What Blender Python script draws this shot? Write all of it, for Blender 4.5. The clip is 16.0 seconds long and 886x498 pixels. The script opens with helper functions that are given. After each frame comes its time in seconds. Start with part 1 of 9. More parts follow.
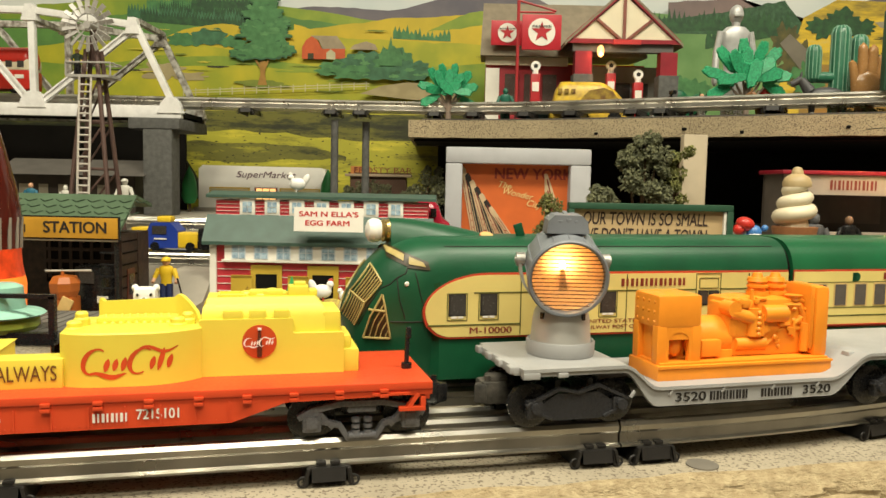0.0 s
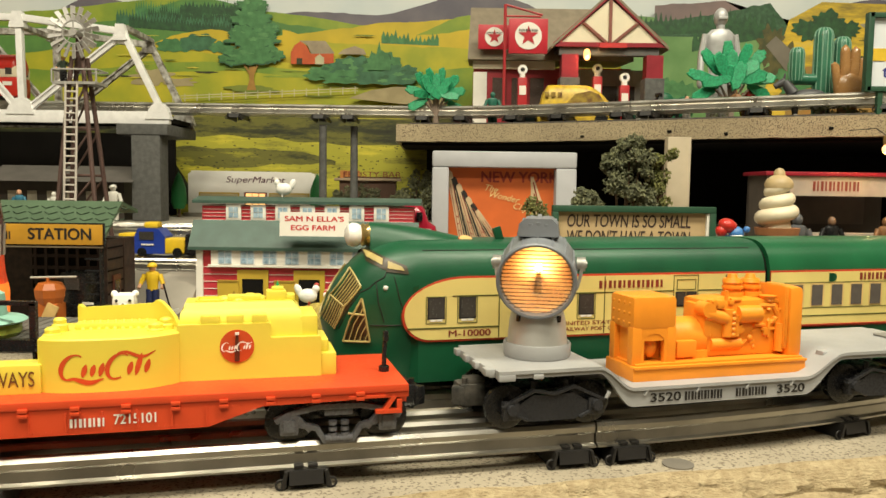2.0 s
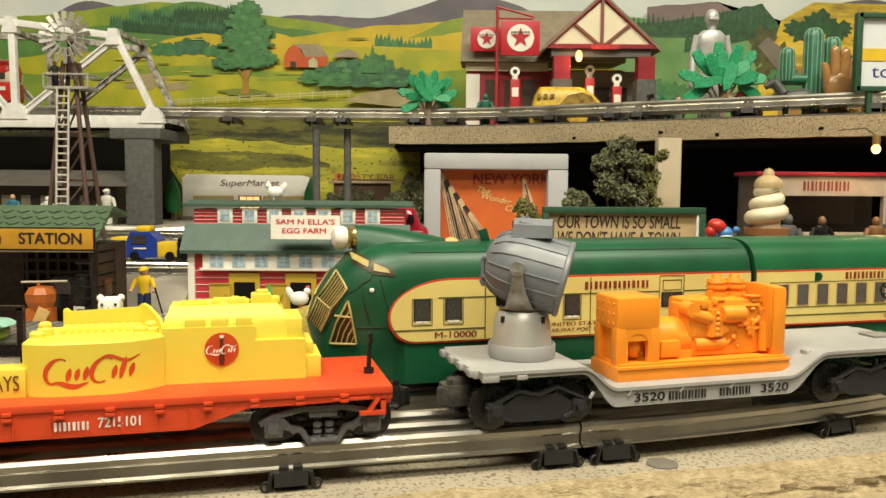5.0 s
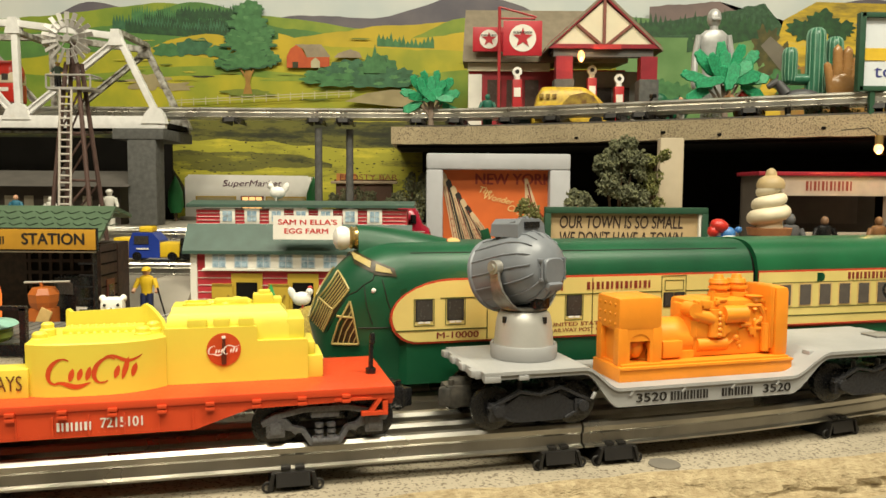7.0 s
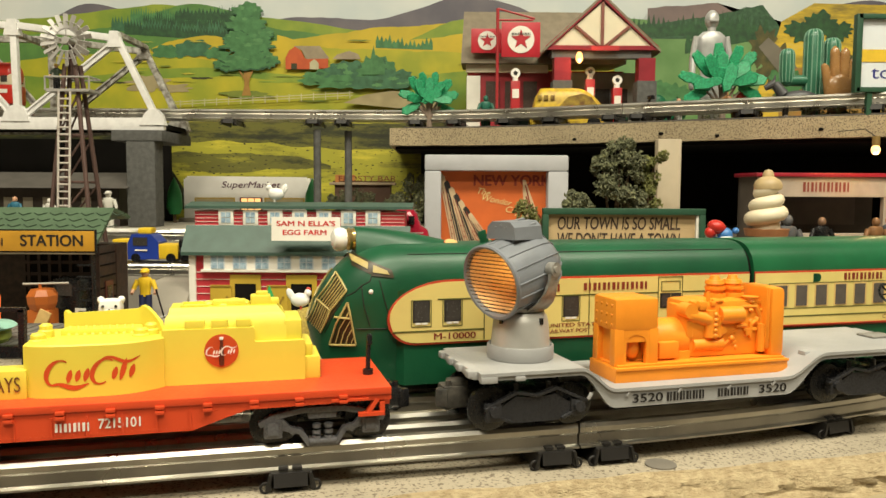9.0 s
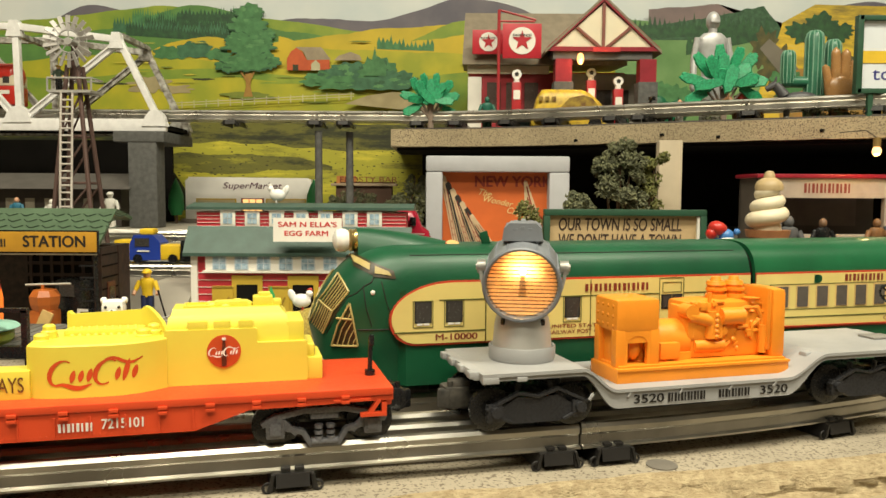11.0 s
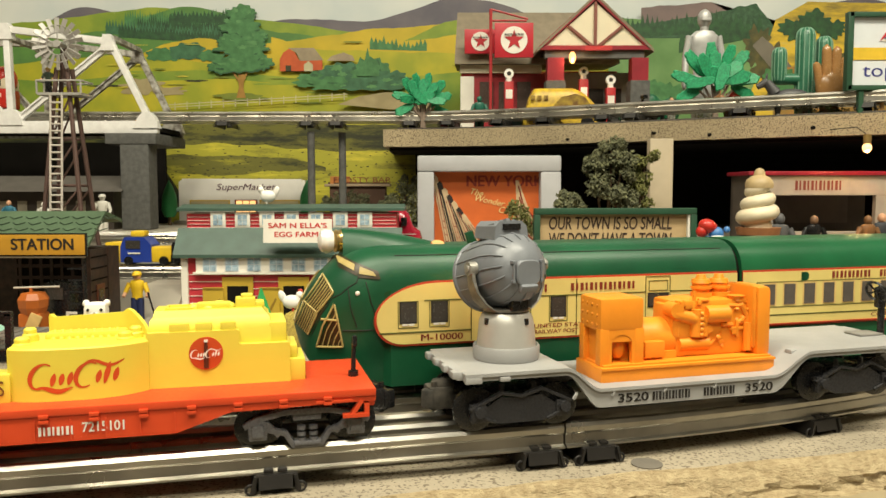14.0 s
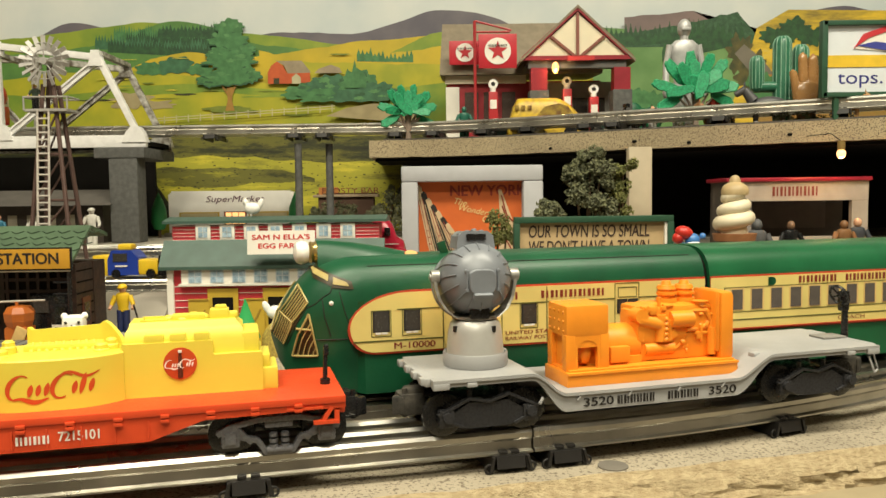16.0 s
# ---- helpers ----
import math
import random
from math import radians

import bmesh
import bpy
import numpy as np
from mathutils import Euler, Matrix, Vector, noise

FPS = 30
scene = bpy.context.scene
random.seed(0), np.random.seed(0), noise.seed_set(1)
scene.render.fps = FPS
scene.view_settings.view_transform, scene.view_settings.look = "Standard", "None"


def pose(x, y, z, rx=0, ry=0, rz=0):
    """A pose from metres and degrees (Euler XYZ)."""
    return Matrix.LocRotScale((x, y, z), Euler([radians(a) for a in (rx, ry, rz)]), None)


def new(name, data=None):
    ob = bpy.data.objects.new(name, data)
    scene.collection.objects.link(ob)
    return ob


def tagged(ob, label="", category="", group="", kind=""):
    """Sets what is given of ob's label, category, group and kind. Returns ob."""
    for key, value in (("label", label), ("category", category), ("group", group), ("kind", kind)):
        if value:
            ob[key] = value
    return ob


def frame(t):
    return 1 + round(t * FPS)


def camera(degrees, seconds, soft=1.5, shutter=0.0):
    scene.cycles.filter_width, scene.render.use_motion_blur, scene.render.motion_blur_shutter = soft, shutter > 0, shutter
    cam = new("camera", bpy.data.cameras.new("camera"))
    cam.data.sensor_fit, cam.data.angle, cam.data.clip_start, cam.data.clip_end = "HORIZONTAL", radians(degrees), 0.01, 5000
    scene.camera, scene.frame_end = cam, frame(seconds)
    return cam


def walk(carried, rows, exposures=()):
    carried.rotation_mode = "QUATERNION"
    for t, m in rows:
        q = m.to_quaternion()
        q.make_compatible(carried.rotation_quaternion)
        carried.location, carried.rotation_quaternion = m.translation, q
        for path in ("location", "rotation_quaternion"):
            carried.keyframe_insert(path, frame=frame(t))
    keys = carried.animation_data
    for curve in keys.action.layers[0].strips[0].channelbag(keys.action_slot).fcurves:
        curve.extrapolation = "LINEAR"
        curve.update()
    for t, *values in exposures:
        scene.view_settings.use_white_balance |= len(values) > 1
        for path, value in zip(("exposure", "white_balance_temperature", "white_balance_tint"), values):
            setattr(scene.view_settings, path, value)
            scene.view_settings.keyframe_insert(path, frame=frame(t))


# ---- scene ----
cam = camera(58.9, 16.0)
METRES, EYE = 0.0685, 0.133
ROWS = [
    (0.0, 0.0, 0.0, 0.0, 0.1, -4.77, -1.2),
    (0.5, 0.0439, 0.0028, 0.0022, -0.13, -4.79, -1.07),
    (1.0, 0.0822, -0.0188, 0.0056, -0.17, -4.72, -0.93),
    (1.5, 0.1052, -0.0406, 0.0093, -0.21, -4.62, -0.86),
    (2.0, 0.1306, -0.0583, 0.0128, -0.26, -4.54, -0.78),
    (2.5, 0.1135, -0.0581, 0.0117, -0.2, -4.54, -0.84),
    (3.0, 0.1826, -0.0344, 0.0119, -0.35, -4.63, -0.6),
    (3.5, 0.2401, -0.046, 0.0159, -0.46, -4.61, -0.39),
    (4.0, 0.2156, -0.0729, 0.0166, -0.4, -4.51, -0.49),
    (6.5, 0.2664, -0.0944, 0.0223, -0.28, -4.38, -0.29),
    (7.0, 0.2384, -0.0922, 0.0203, -0.18, -4.4, -0.38),
    (7.5, 0.2641, -0.0904, 0.0209, -0.2, -4.41, -0.29),
    (8.0, 0.2627, -0.0948, 0.0216, -0.27, -4.39, -0.3),
    (8.5, 0.2692, -0.1, 0.0225, -0.28, -4.38, -0.28),
    (9.0, 0.2566, -0.1145, 0.0237, -0.22, -4.32, -0.33),
    (11.5, 0.2504, -0.1355, 0.0262, -0.12, -4.21, -0.34),
    (12.0, 0.2532, -0.1468, 0.0272, -0.08, -4.15, -0.33),
    (12.5, 0.2465, -0.1545, 0.0279, -0.08, -4.15, -0.35),
    (13.0, 0.2363, -0.1459, 0.0267, 0.0, -4.14, -0.38),
    (13.5, 0.3067, -0.1089, 0.0244, -0.13, -4.35, -0.14),
    (14.0, 0.3637, -0.1223, 0.0277, -0.24, -4.27, 0.07),
    (14.5, 0.4358, -0.1624, 0.0342, -0.38, -4.16, 0.29),
    (15.0, 0.4992, -0.1636, 0.033, -0.65, -4.23, 0.49),
    (15.5, 0.5693, -0.2557, 0.0476, -0.54, -3.78, 0.75),
    (16.0, 0.5705, -0.2812, 0.0496, -0.47, -3.66, 0.75),
]
walk(cam, [(t, pose(0, 0, EYE) @ pose(METRES * x, METRES * y, METRES * z, 90 + pitch, roll, yaw)) for t, x, y, z, yaw, pitch, roll in ROWS])

# ---- light: warm ceiling lamps of a basement room ----
world = bpy.data.worlds.new("room_air")
scene.world = world
world.use_nodes = True
world.node_tree.nodes["Background"].inputs[0].default_value = (1.0, 0.9, 0.76, 1)
world.node_tree.nodes["Background"].inputs[1].default_value = 0.05
scene.view_settings.exposure = 0.0
for n, (lx, ly, lz, sx, sy, power) in enumerate([(-0.5, -0.2, 1.62, 0.9, 0.3, 32.5), (0.75, -0.05, 1.62, 0.9, 0.3, 36.0), (0.1, -1.1, 1.62, 0.9, 0.3, 30.0)]):
    lamp = bpy.data.lights.new("ceiling_lamp", "AREA")
    lamp.shape, lamp.size, lamp.size_y, lamp.energy, lamp.color = "RECTANGLE", sx, sy, power, (1.0, 0.93, 0.72)
    ob = new("ceiling_lamp", lamp)
    ob.matrix_world = pose(lx, ly, lz)


# ---- materials ----
def mat(name, col, rough=0.5, metal=0.0, var=0.18, scale=60.0, bump=0.08, fine=700.0, col2=None, glow=0.0, spec=0.5, per_piece=0.0):
    m = bpy.data.materials.new(name)
    m.use_nodes = True
    nt = m.node_tree
    b = nt.nodes["Principled BSDF"]
    b.inputs["Roughness"].default_value = rough
    b.inputs["Metallic"].default_value = metal
    b.inputs["Specular IOR Level"].default_value = spec
    co = nt.nodes.new("ShaderNodeTexCoord")
    big = nt.nodes.new("ShaderNodeTexNoise")
    big.inputs["Scale"].default_value = scale
    big.inputs["Detail"].default_value = 5
    small = nt.nodes.new("ShaderNodeTexNoise")
    small.inputs["Scale"].default_value = fine
    small.inputs["Detail"].default_value = 3
    nt.links.new(co.outputs["Object"], big.inputs["Vector"])
    nt.links.new(co.outputs["Object"], small.inputs["Vector"])
    ramp = nt.nodes.new("ShaderNodeMapRange")
    ramp.inputs["From Min"].default_value, ramp.inputs["From Max"].default_value = 0.35, 0.65
    nt.links.new(big.outputs["Fac"], ramp.inputs["Value"])
    mix = nt.nodes.new("ShaderNodeMix")
    mix.data_type = "RGBA"
    dark = col2 if col2 else tuple(c * (1 - var) for c in col)
    mix.inputs[6].default_value = (*dark, 1)
    mix.inputs[7].default_value = (*col, 1)
    nt.links.new(ramp.outputs["Result"], mix.inputs[0])
    out = mix.outputs[2]
    if per_piece:
        info = nt.nodes.new("ShaderNodeObjectInfo")
        rr = nt.nodes.new("ShaderNodeMapRange")
        rr.inputs["To Min"].default_value, rr.inputs["To Max"].default_value = 1 - per_piece, 1 + per_piece
        nt.links.new(info.outputs["Random"], rr.inputs["Value"])
        hsv = nt.nodes.new("ShaderNodeHueSaturation")
        nt.links.new(rr.outputs["Result"], hsv.inputs["Value"])
        nt.links.new(out, hsv.inputs["Color"])
        out = hsv.outputs["Color"]
    nt.links.new(out, b.inputs["Base Color"])
    rv = nt.nodes.new("ShaderNodeMapRange")
    rv.inputs["To Min"].default_value, rv.inputs["To Max"].default_value = max(0.02, rough - 0.1), min(1, rough + 0.1)
    nt.links.new(small.outputs["Fac"], rv.inputs["Value"])
    nt.links.new(rv.outputs["Result"], b.inputs["Roughness"])
    if bump:
        bp = nt.nodes.new("ShaderNodeBump")
        bp.inputs["Strength"].default_value = bump
        bp.inputs["Distance"].default_value = 0.0006
        nt.links.new(small.outputs["Fac"], bp.inputs["Height"])
        nt.links.new(bp.outputs["Normal"], b.inputs["Normal"])
    if glow:
        b.inputs["Emission Color"].default_value = (*col, 1)
        b.inputs["Emission Strength"].default_value = glow
    return m


def speckled(name, col, dots, rough=0.9, scale=480.0, amount=0.36, bump=0.5):
    """Pressed board with dark pits of its own."""
    m = mat(name, col, rough, var=0.22, scale=18, bump=bump, fine=420)
    nt = m.node_tree
    b = nt.nodes["Principled BSDF"]
    base = b.inputs["Base Color"].links[0].from_socket
    co = nt.nodes.new("ShaderNodeTexCoord")
    nz = nt.nodes.new("ShaderNodeTexNoise")
    nz.inputs["Scale"].default_value, nz.inputs["Detail"].default_value = scale, 2
    nt.links.new(co.outputs["Object"], nz.inputs["Vector"])
    mr = nt.nodes.new("ShaderNodeMapRange")
    mr.inputs["From Min"].default_value, mr.inputs["From Max"].default_value = amount - 0.03, amount + 0.01
    nt.links.new(nz.outputs["Fac"], mr.inputs["Value"])
    mx = nt.nodes.new("ShaderNodeMix")
    mx.data_type = "RGBA"
    mx.inputs[6].default_value = (*dots, 1)
    nt.links.new(mr.outputs["Result"], mx.inputs[0])
    nt.links.new(base, mx.inputs[7])
    nt.links.new(mx.outputs[2], b.inputs["Base Color"])
    return m


def crumbled(name, col, col2):
    """Torn fibre board: long flakes and fine grit in relief."""
    m = mat(name, col, 0.95, col2=col2, scale=260, bump=1.0, fine=900)
    nt = m.node_tree
    co = nt.nodes.new("ShaderNodeTexCoord")
    mp = nt.nodes.new("ShaderNodeMapping")
    mp.inputs["Scale"].default_value = (90, 160, 330)
    nz = nt.nodes.new("ShaderNodeTexNoise")
    nz.inputs["Scale"].default_value, nz.inputs["Detail"].default_value, nz.inputs["Roughness"].default_value = 1.0, 6, 0.65
    nt.links.new(co.outputs["Object"], mp.inputs["Vector"])
    nt.links.new(mp.outputs["Vector"], nz.inputs["Vector"])
    bp = nt.nodes.new("ShaderNodeBump")
    bp.inputs["Strength"].default_value, bp.inputs["Distance"].default_value = 0.8, 0.004
    nt.links.new(nz.outputs["Fac"], bp.inputs["Height"])
    old = nt.nodes["Bump"]
    nt.links.new(bp.outputs["Normal"], old.inputs["Normal"])
    return m


def clear(name, tint, gloss_rough=0.05, amount=0.12):
    m = bpy.data.materials.new(name)
    m.use_nodes = True
    nt = m.node_tree
    nt.nodes.remove(nt.nodes["Principled BSDF"])
    tr, gl, mx, fr = (nt.nodes.new("ShaderNodeBsdf" + k) if k != "mx" and k != "fr" else None for k in ("Transparent", "Glossy", "mx", "fr"))
    mx = nt.nodes.new("ShaderNodeMixShader")
    fr = nt.nodes.new("ShaderNodeFresnel")
    tr.inputs[0].default_value = (*tint, 1)
    gl.inputs["Roughness"].default_value = gloss_rough
    ad = nt.nodes.new("ShaderNodeMath")
    ad.operation = "ADD"
    ad.inputs[1].default_value = amount
    ad.use_clamp = True
    nt.links.new(fr.outputs[0], ad.inputs[0])
    nt.links.new(ad.outputs[0], mx.inputs[0])
    nt.links.new(tr.outputs[0], mx.inputs[1])
    nt.links.new(gl.outputs[0], mx.inputs[2])
    nt.links.new(mx.outputs[0], nt.nodes["Material Output"].inputs["Surface"])
    return m


BOARD = speckled("pressed_board", (0.40, 0.325, 0.2), (0.12, 0.09, 0.06), scale=820.0, amount=0.44, bump=1.0)
GROUND = speckled("sandy_board", (0.37, 0.32, 0.235), (0.15, 0.12, 0.085), scale=560.0, amount=0.42, bump=1.0)
BROKEN = crumbled("broken_board_edge", (0.45, 0.36, 0.215), (0.33, 0.25, 0.14))
GREYROAD = mat("grey_painted_road", (0.33, 0.3, 0.25), 0.8, var=0.2, scale=25)
DARK = mat("flat_black", (0.008, 0.007, 0.006), 0.95, bump=0.2, spec=0.1)
WALL = mat("room_wall", (0.3, 0.26, 0.2), 0.9, scale=4, fine=120)
CEIL = mat("room_ceiling", (0.5, 0.46, 0.4), 0.9, scale=4, fine=120)
TIN = mat("tinned_rail", (0.56, 0.54, 0.49), 0.3, 0.95, var=0.35, scale=35, bump=0.0, fine=40)
TINWORN = mat("worn_rail_web", (0.5, 0.47, 0.4), 0.4, 0.85, var=0.4, scale=90)
BLACKSTEEL = mat("blackened_steel", (0.025, 0.023, 0.022), 0.45, 0.3, scale=120)
BLACKPL = mat("black_plastic", (0.012, 0.012, 0.013), 0.26, scale=100, bump=0.12)
DUSTY = mat("dusty_black_metal", (0.10, 0.09, 0.075), 0.7, 0.2, col2=(0.02, 0.02, 0.018), scale=160, bump=0.4)
RED = mat("orange_red_plastic", (0.64, 0.065, 0.017), 0.4, var=0.1, scale=40, bump=0.05)
YELLOW = mat("yellow_plastic", (0.74, 0.625, 0.07), 0.42, var=0.06, scale=40, bump=0.04)
ORANGE = mat("orange_plastic", (0.88, 0.29, 0.018), 0.45, var=0.1, scale=60, bump=0.1)
GREYPL = mat("pale_grey_plastic", (0.365, 0.365, 0.365), 0.5, var=0.15, scale=40, bump=0.08)
SLATE = mat("slate_grey_metal", (0.195, 0.21, 0.235), 0.38, 0.05, var=0.15, scale=90, bump=0.06)
WORNSILVER = mat("worn_silver_zinc", (0.42, 0.41, 0.38), 0.4, 0.5, col2=(0.22, 0.21, 0.19), scale=160, bump=0.2)
SILVER = mat("satin_silver", (0.6, 0.59, 0.56), 0.42, 0.45, var=0.12, scale=70)
GREEN = mat("green_lithographed_tin", (0.007, 0.08, 0.033), 0.4, 0.0, col2=(0.005, 0.056, 0.024), scale=34, bump=0.12, spec=0.4)
CREAM = mat("yellow_lithographed_tin", (0.70, 0.565, 0.19), 0.36, var=0.12, scale=30, bump=0.04)
REDLINE = mat("red_trim_line", (0.5, 0.05, 0.02), 0.4, scale=80)
DKRED = mat("dark_red_lettering", (0.22, 0.03, 0.015), 0.5)
INK = mat("black_ink", (0.015, 0.012, 0.01), 0.55)
WINDOW = mat("dark_window", (0.05, 0.045, 0.04), 0.25, scale=200)
GOLD = mat("gold_trim", (0.72, 0.5, 0.2), 0.35, 0.2, scale=120)
WHITE = mat("white_paint", (0.78, 0.75, 0.68), 0.5, var=0.08, scale=60)
WHITEPL = mat("white_plastic", (0.82, 0.8, 0.76), 0.35, var=0.06, scale=60)
# stone grey set darker to hold the pier's shade under the bridge
CONC = mat("grey_stone_paint", (0.105, 0.105, 0.1), 0.85, var=0.3, scale=160, bump=0.5, fine=500)
FRAMEGREY = mat("pale_grey_frame", (0.44, 0.445, 0.47), 0.6, var=0.1, scale=40)


# ---- mesh helpers ----
def V(*a):
    return Vector(a)


def box(bm, c, size, rz=0.0, bevel=0.0, rx=0.0, ry=0.0):
    r = bmesh.ops.create_cube(bm, size=1)
    bmesh.ops.transform(bm, verts=r["verts"], matrix=pose(c[0], c[1], c[2], rx, ry, rz) @ Matrix.Diagonal((*size, 1)))
    if bevel:
        es = {e for v in r["verts"] for e in v.link_edges}
        bmesh.ops.bevel(bm, geom=list(es), offset=bevel, segments=2, affect="EDGES", profile=0.6)


def rod(bm, a, b, r0, r1=None, seg=12, caps=True):
    a, b = Vector(a), Vector(b)
    r1 = r0 if r1 is None else r1
    m = Matrix.Translation((a + b) / 2) @ (b - a).to_track_quat("Z", "Y").to_matrix().to_4x4()
    bmesh.ops.create_cone(bm, cap_ends=caps, segments=seg, radius1=r0, radius2=r1, depth=(b - a).length, matrix=m)


def ball(bm, c, r, scale=(1, 1, 1), u=16, v=10, rot=(0, 0, 0)):
    bmesh.ops.create_uvsphere(bm, u_segments=u, v_segments=v, radius=r, matrix=pose(*c, *rot) @ Matrix.Diagonal((*scale, 1)))


def lathe(bm, prof, m=None, seg=32):
    """prof: (radius, height) pairs round z."""
    m = m or Matrix()
    rings = []
    for r, h in prof:
        rings.append([bm.verts.new(m @ V(r * math.cos(2 * math.pi * k / seg), r * math.sin(2 * math.pi * k / seg), h)) for k in range(seg)])
    for a, b in zip(rings, rings[1:]):
        for k in range(seg):
            bm.faces.new((a[k], a[(k + 1) % seg], b[(k + 1) % seg], b[k]))


def loft(bm, rings, closed=True, caps=True):
    vs = [[bm.verts.new(p) for p in ring] for ring in rings]
    n = len(vs[0])
    for a, b in zip(vs, vs[1:]):
        for k in range(n if closed else n - 1):
            bm.faces.new((a[k], a[(k + 1) % n], b[(k + 1) % n], b[k]))
    if caps and closed:
        bm.faces.new(vs[0][::-1])
        bm.faces.new(vs[-1])


def slab(bm, outline, y0, y1):
    """An outline in x and z, from y0 to y1."""
    loft(bm, [[V(x, y0, z) for x, z in outline], [V(x, y1, z) for x, z in outline]])


def slab_z(bm, outline, z0, z1):
    loft(bm, [[V(x, y, z0) for x, y in outline], [V(x, y, z1) for x, y in outline]])


def tube(bm, pts, r, seg=8):
    for a, b in zip(pts, pts[1:]):
        rod(bm, a, b, r, seg=seg)
    for p in pts[1:-1]:
        ball(bm, p, r, u=8, v=6)


def ring(bm, c, big, small, rot=(0, 0, 0), seg=32, tseg=8):
    m = pose(*c, *rot)
    vs = [[bm.verts.new(m @ V((big + small * math.cos(2 * math.pi * j / tseg)) * math.cos(2 * math.pi * i / seg), (big + small * math.cos(2 * math.pi * j / tseg)) * math.sin(2 * math.pi * i / seg), small * math.sin(2 * math.pi * j / tseg))) for j in range(tseg)] for i in range(seg)]
    for i in range(seg):
        for j in range(tseg):
            bm.faces.new((vs[i][j], vs[(i + 1) % seg][j], vs[(i + 1) % seg][(j + 1) % tseg], vs[i][(j + 1) % tseg]))


def part(name, bm, material, parent=None, label="", smooth=True):
    me = bpy.data.meshes.new(name)
    bmesh.ops.recalc_face_normals(bm, faces=bm.faces)
    bm.to_mesh(me)
    bm.free()
    me.materials.append(material)
    if smooth:
        me.polygons.foreach_set("use_smooth", [True] * len(me.polygons))
        me.set_sharp_from_angle(angle=radians(35))
    ob = new(name, me)
    ob.parent = parent
    return tagged(ob, label=label)


def thing(name, m, label, category, group=""):
    ob = new(name)
    ob.empty_display_size = 0.01
    ob.matrix_world = m
    return tagged(ob, label=label, category=category, group=group)


def one(name, bm, material, m, label, category, group="", kind=""):
    ob = part(name, bm, material)
    ob.matrix_world = m
    return tagged(ob, label=label, category=category, group=group, kind=kind)


def B(*args, **kw):
    bm = bmesh.new()
    box(bm, *args, **kw)
    return bm


def R(*args, **kw):
    bm = bmesh.new()
    rod(bm, *args, **kw)
    return bm


def S(*args, **kw):
    bm = bmesh.new()
    ball(bm, *args, **kw)
    return bm


def lettering(name, words, height, m, material, parent, width=0.0, thick=0.0002, shear=0.0, bold=0.0):
    """Words that face -y in the parent's space, centred at m, height of the capitals, squeezed to width."""
    cu = bpy.data.curves.new(name, "FONT")
    cu.body, cu.size, cu.align_x, cu.align_y, cu.extrude, cu.shear = words, 1.0, "CENTER", "CENTER", 0.0, shear
    tmp = new(name, cu)
    bpy.context.view_layer.update()
    me = bpy.data.meshes.new_from_object(tmp.evaluated_get(bpy.context.evaluated_depsgraph_get()))
    bpy.data.objects.remove(tmp)
    if bold:
        bm = bmesh.new()
        for k, (ex, ey) in enumerate(((0, 0), (bold, 0), (-bold, 0), (0, bold * 0.6), (0, -bold * 0.6))):
            shifted = me.copy()
            shifted.transform(Matrix.Translation((ex, ey, 0.00002 * k)))
            bm.from_mesh(shifted)
            bpy.data.meshes.remove(shifted)
        bm.to_mesh(me)
        bm.free()
    w = max(v.co.x for v in me.vertices) - min(v.co.x for v in me.vertices)
    k = height / 0.7
    kx = width / w if width else k
    me.transform(m @ pose(0, 0, 0, 90) @ Matrix.Diagonal((kx, k, 1, 1)))
    me.materials.append(material)
    ob = new(name, me)
    ob.parent = parent
    return ob


def bars(name, count, width, height, m, material, parent):
    """Plain bars in the place of lettering, facing -y."""
    bm = bmesh.new()
    step = width / count
    for k in range(count):
        for e, w in ((-0.25, 0.30), (0.22, 0.20)):
            box(bm, (-width / 2 + (k + 0.5 + e) * step, 0, 0), (step * w, 0.0003, height))
    bmesh.ops.transform(bm, verts=bm.verts, matrix=m)
    return tagged(part(name, bm, material, parent, smooth=False), kind="stuff")


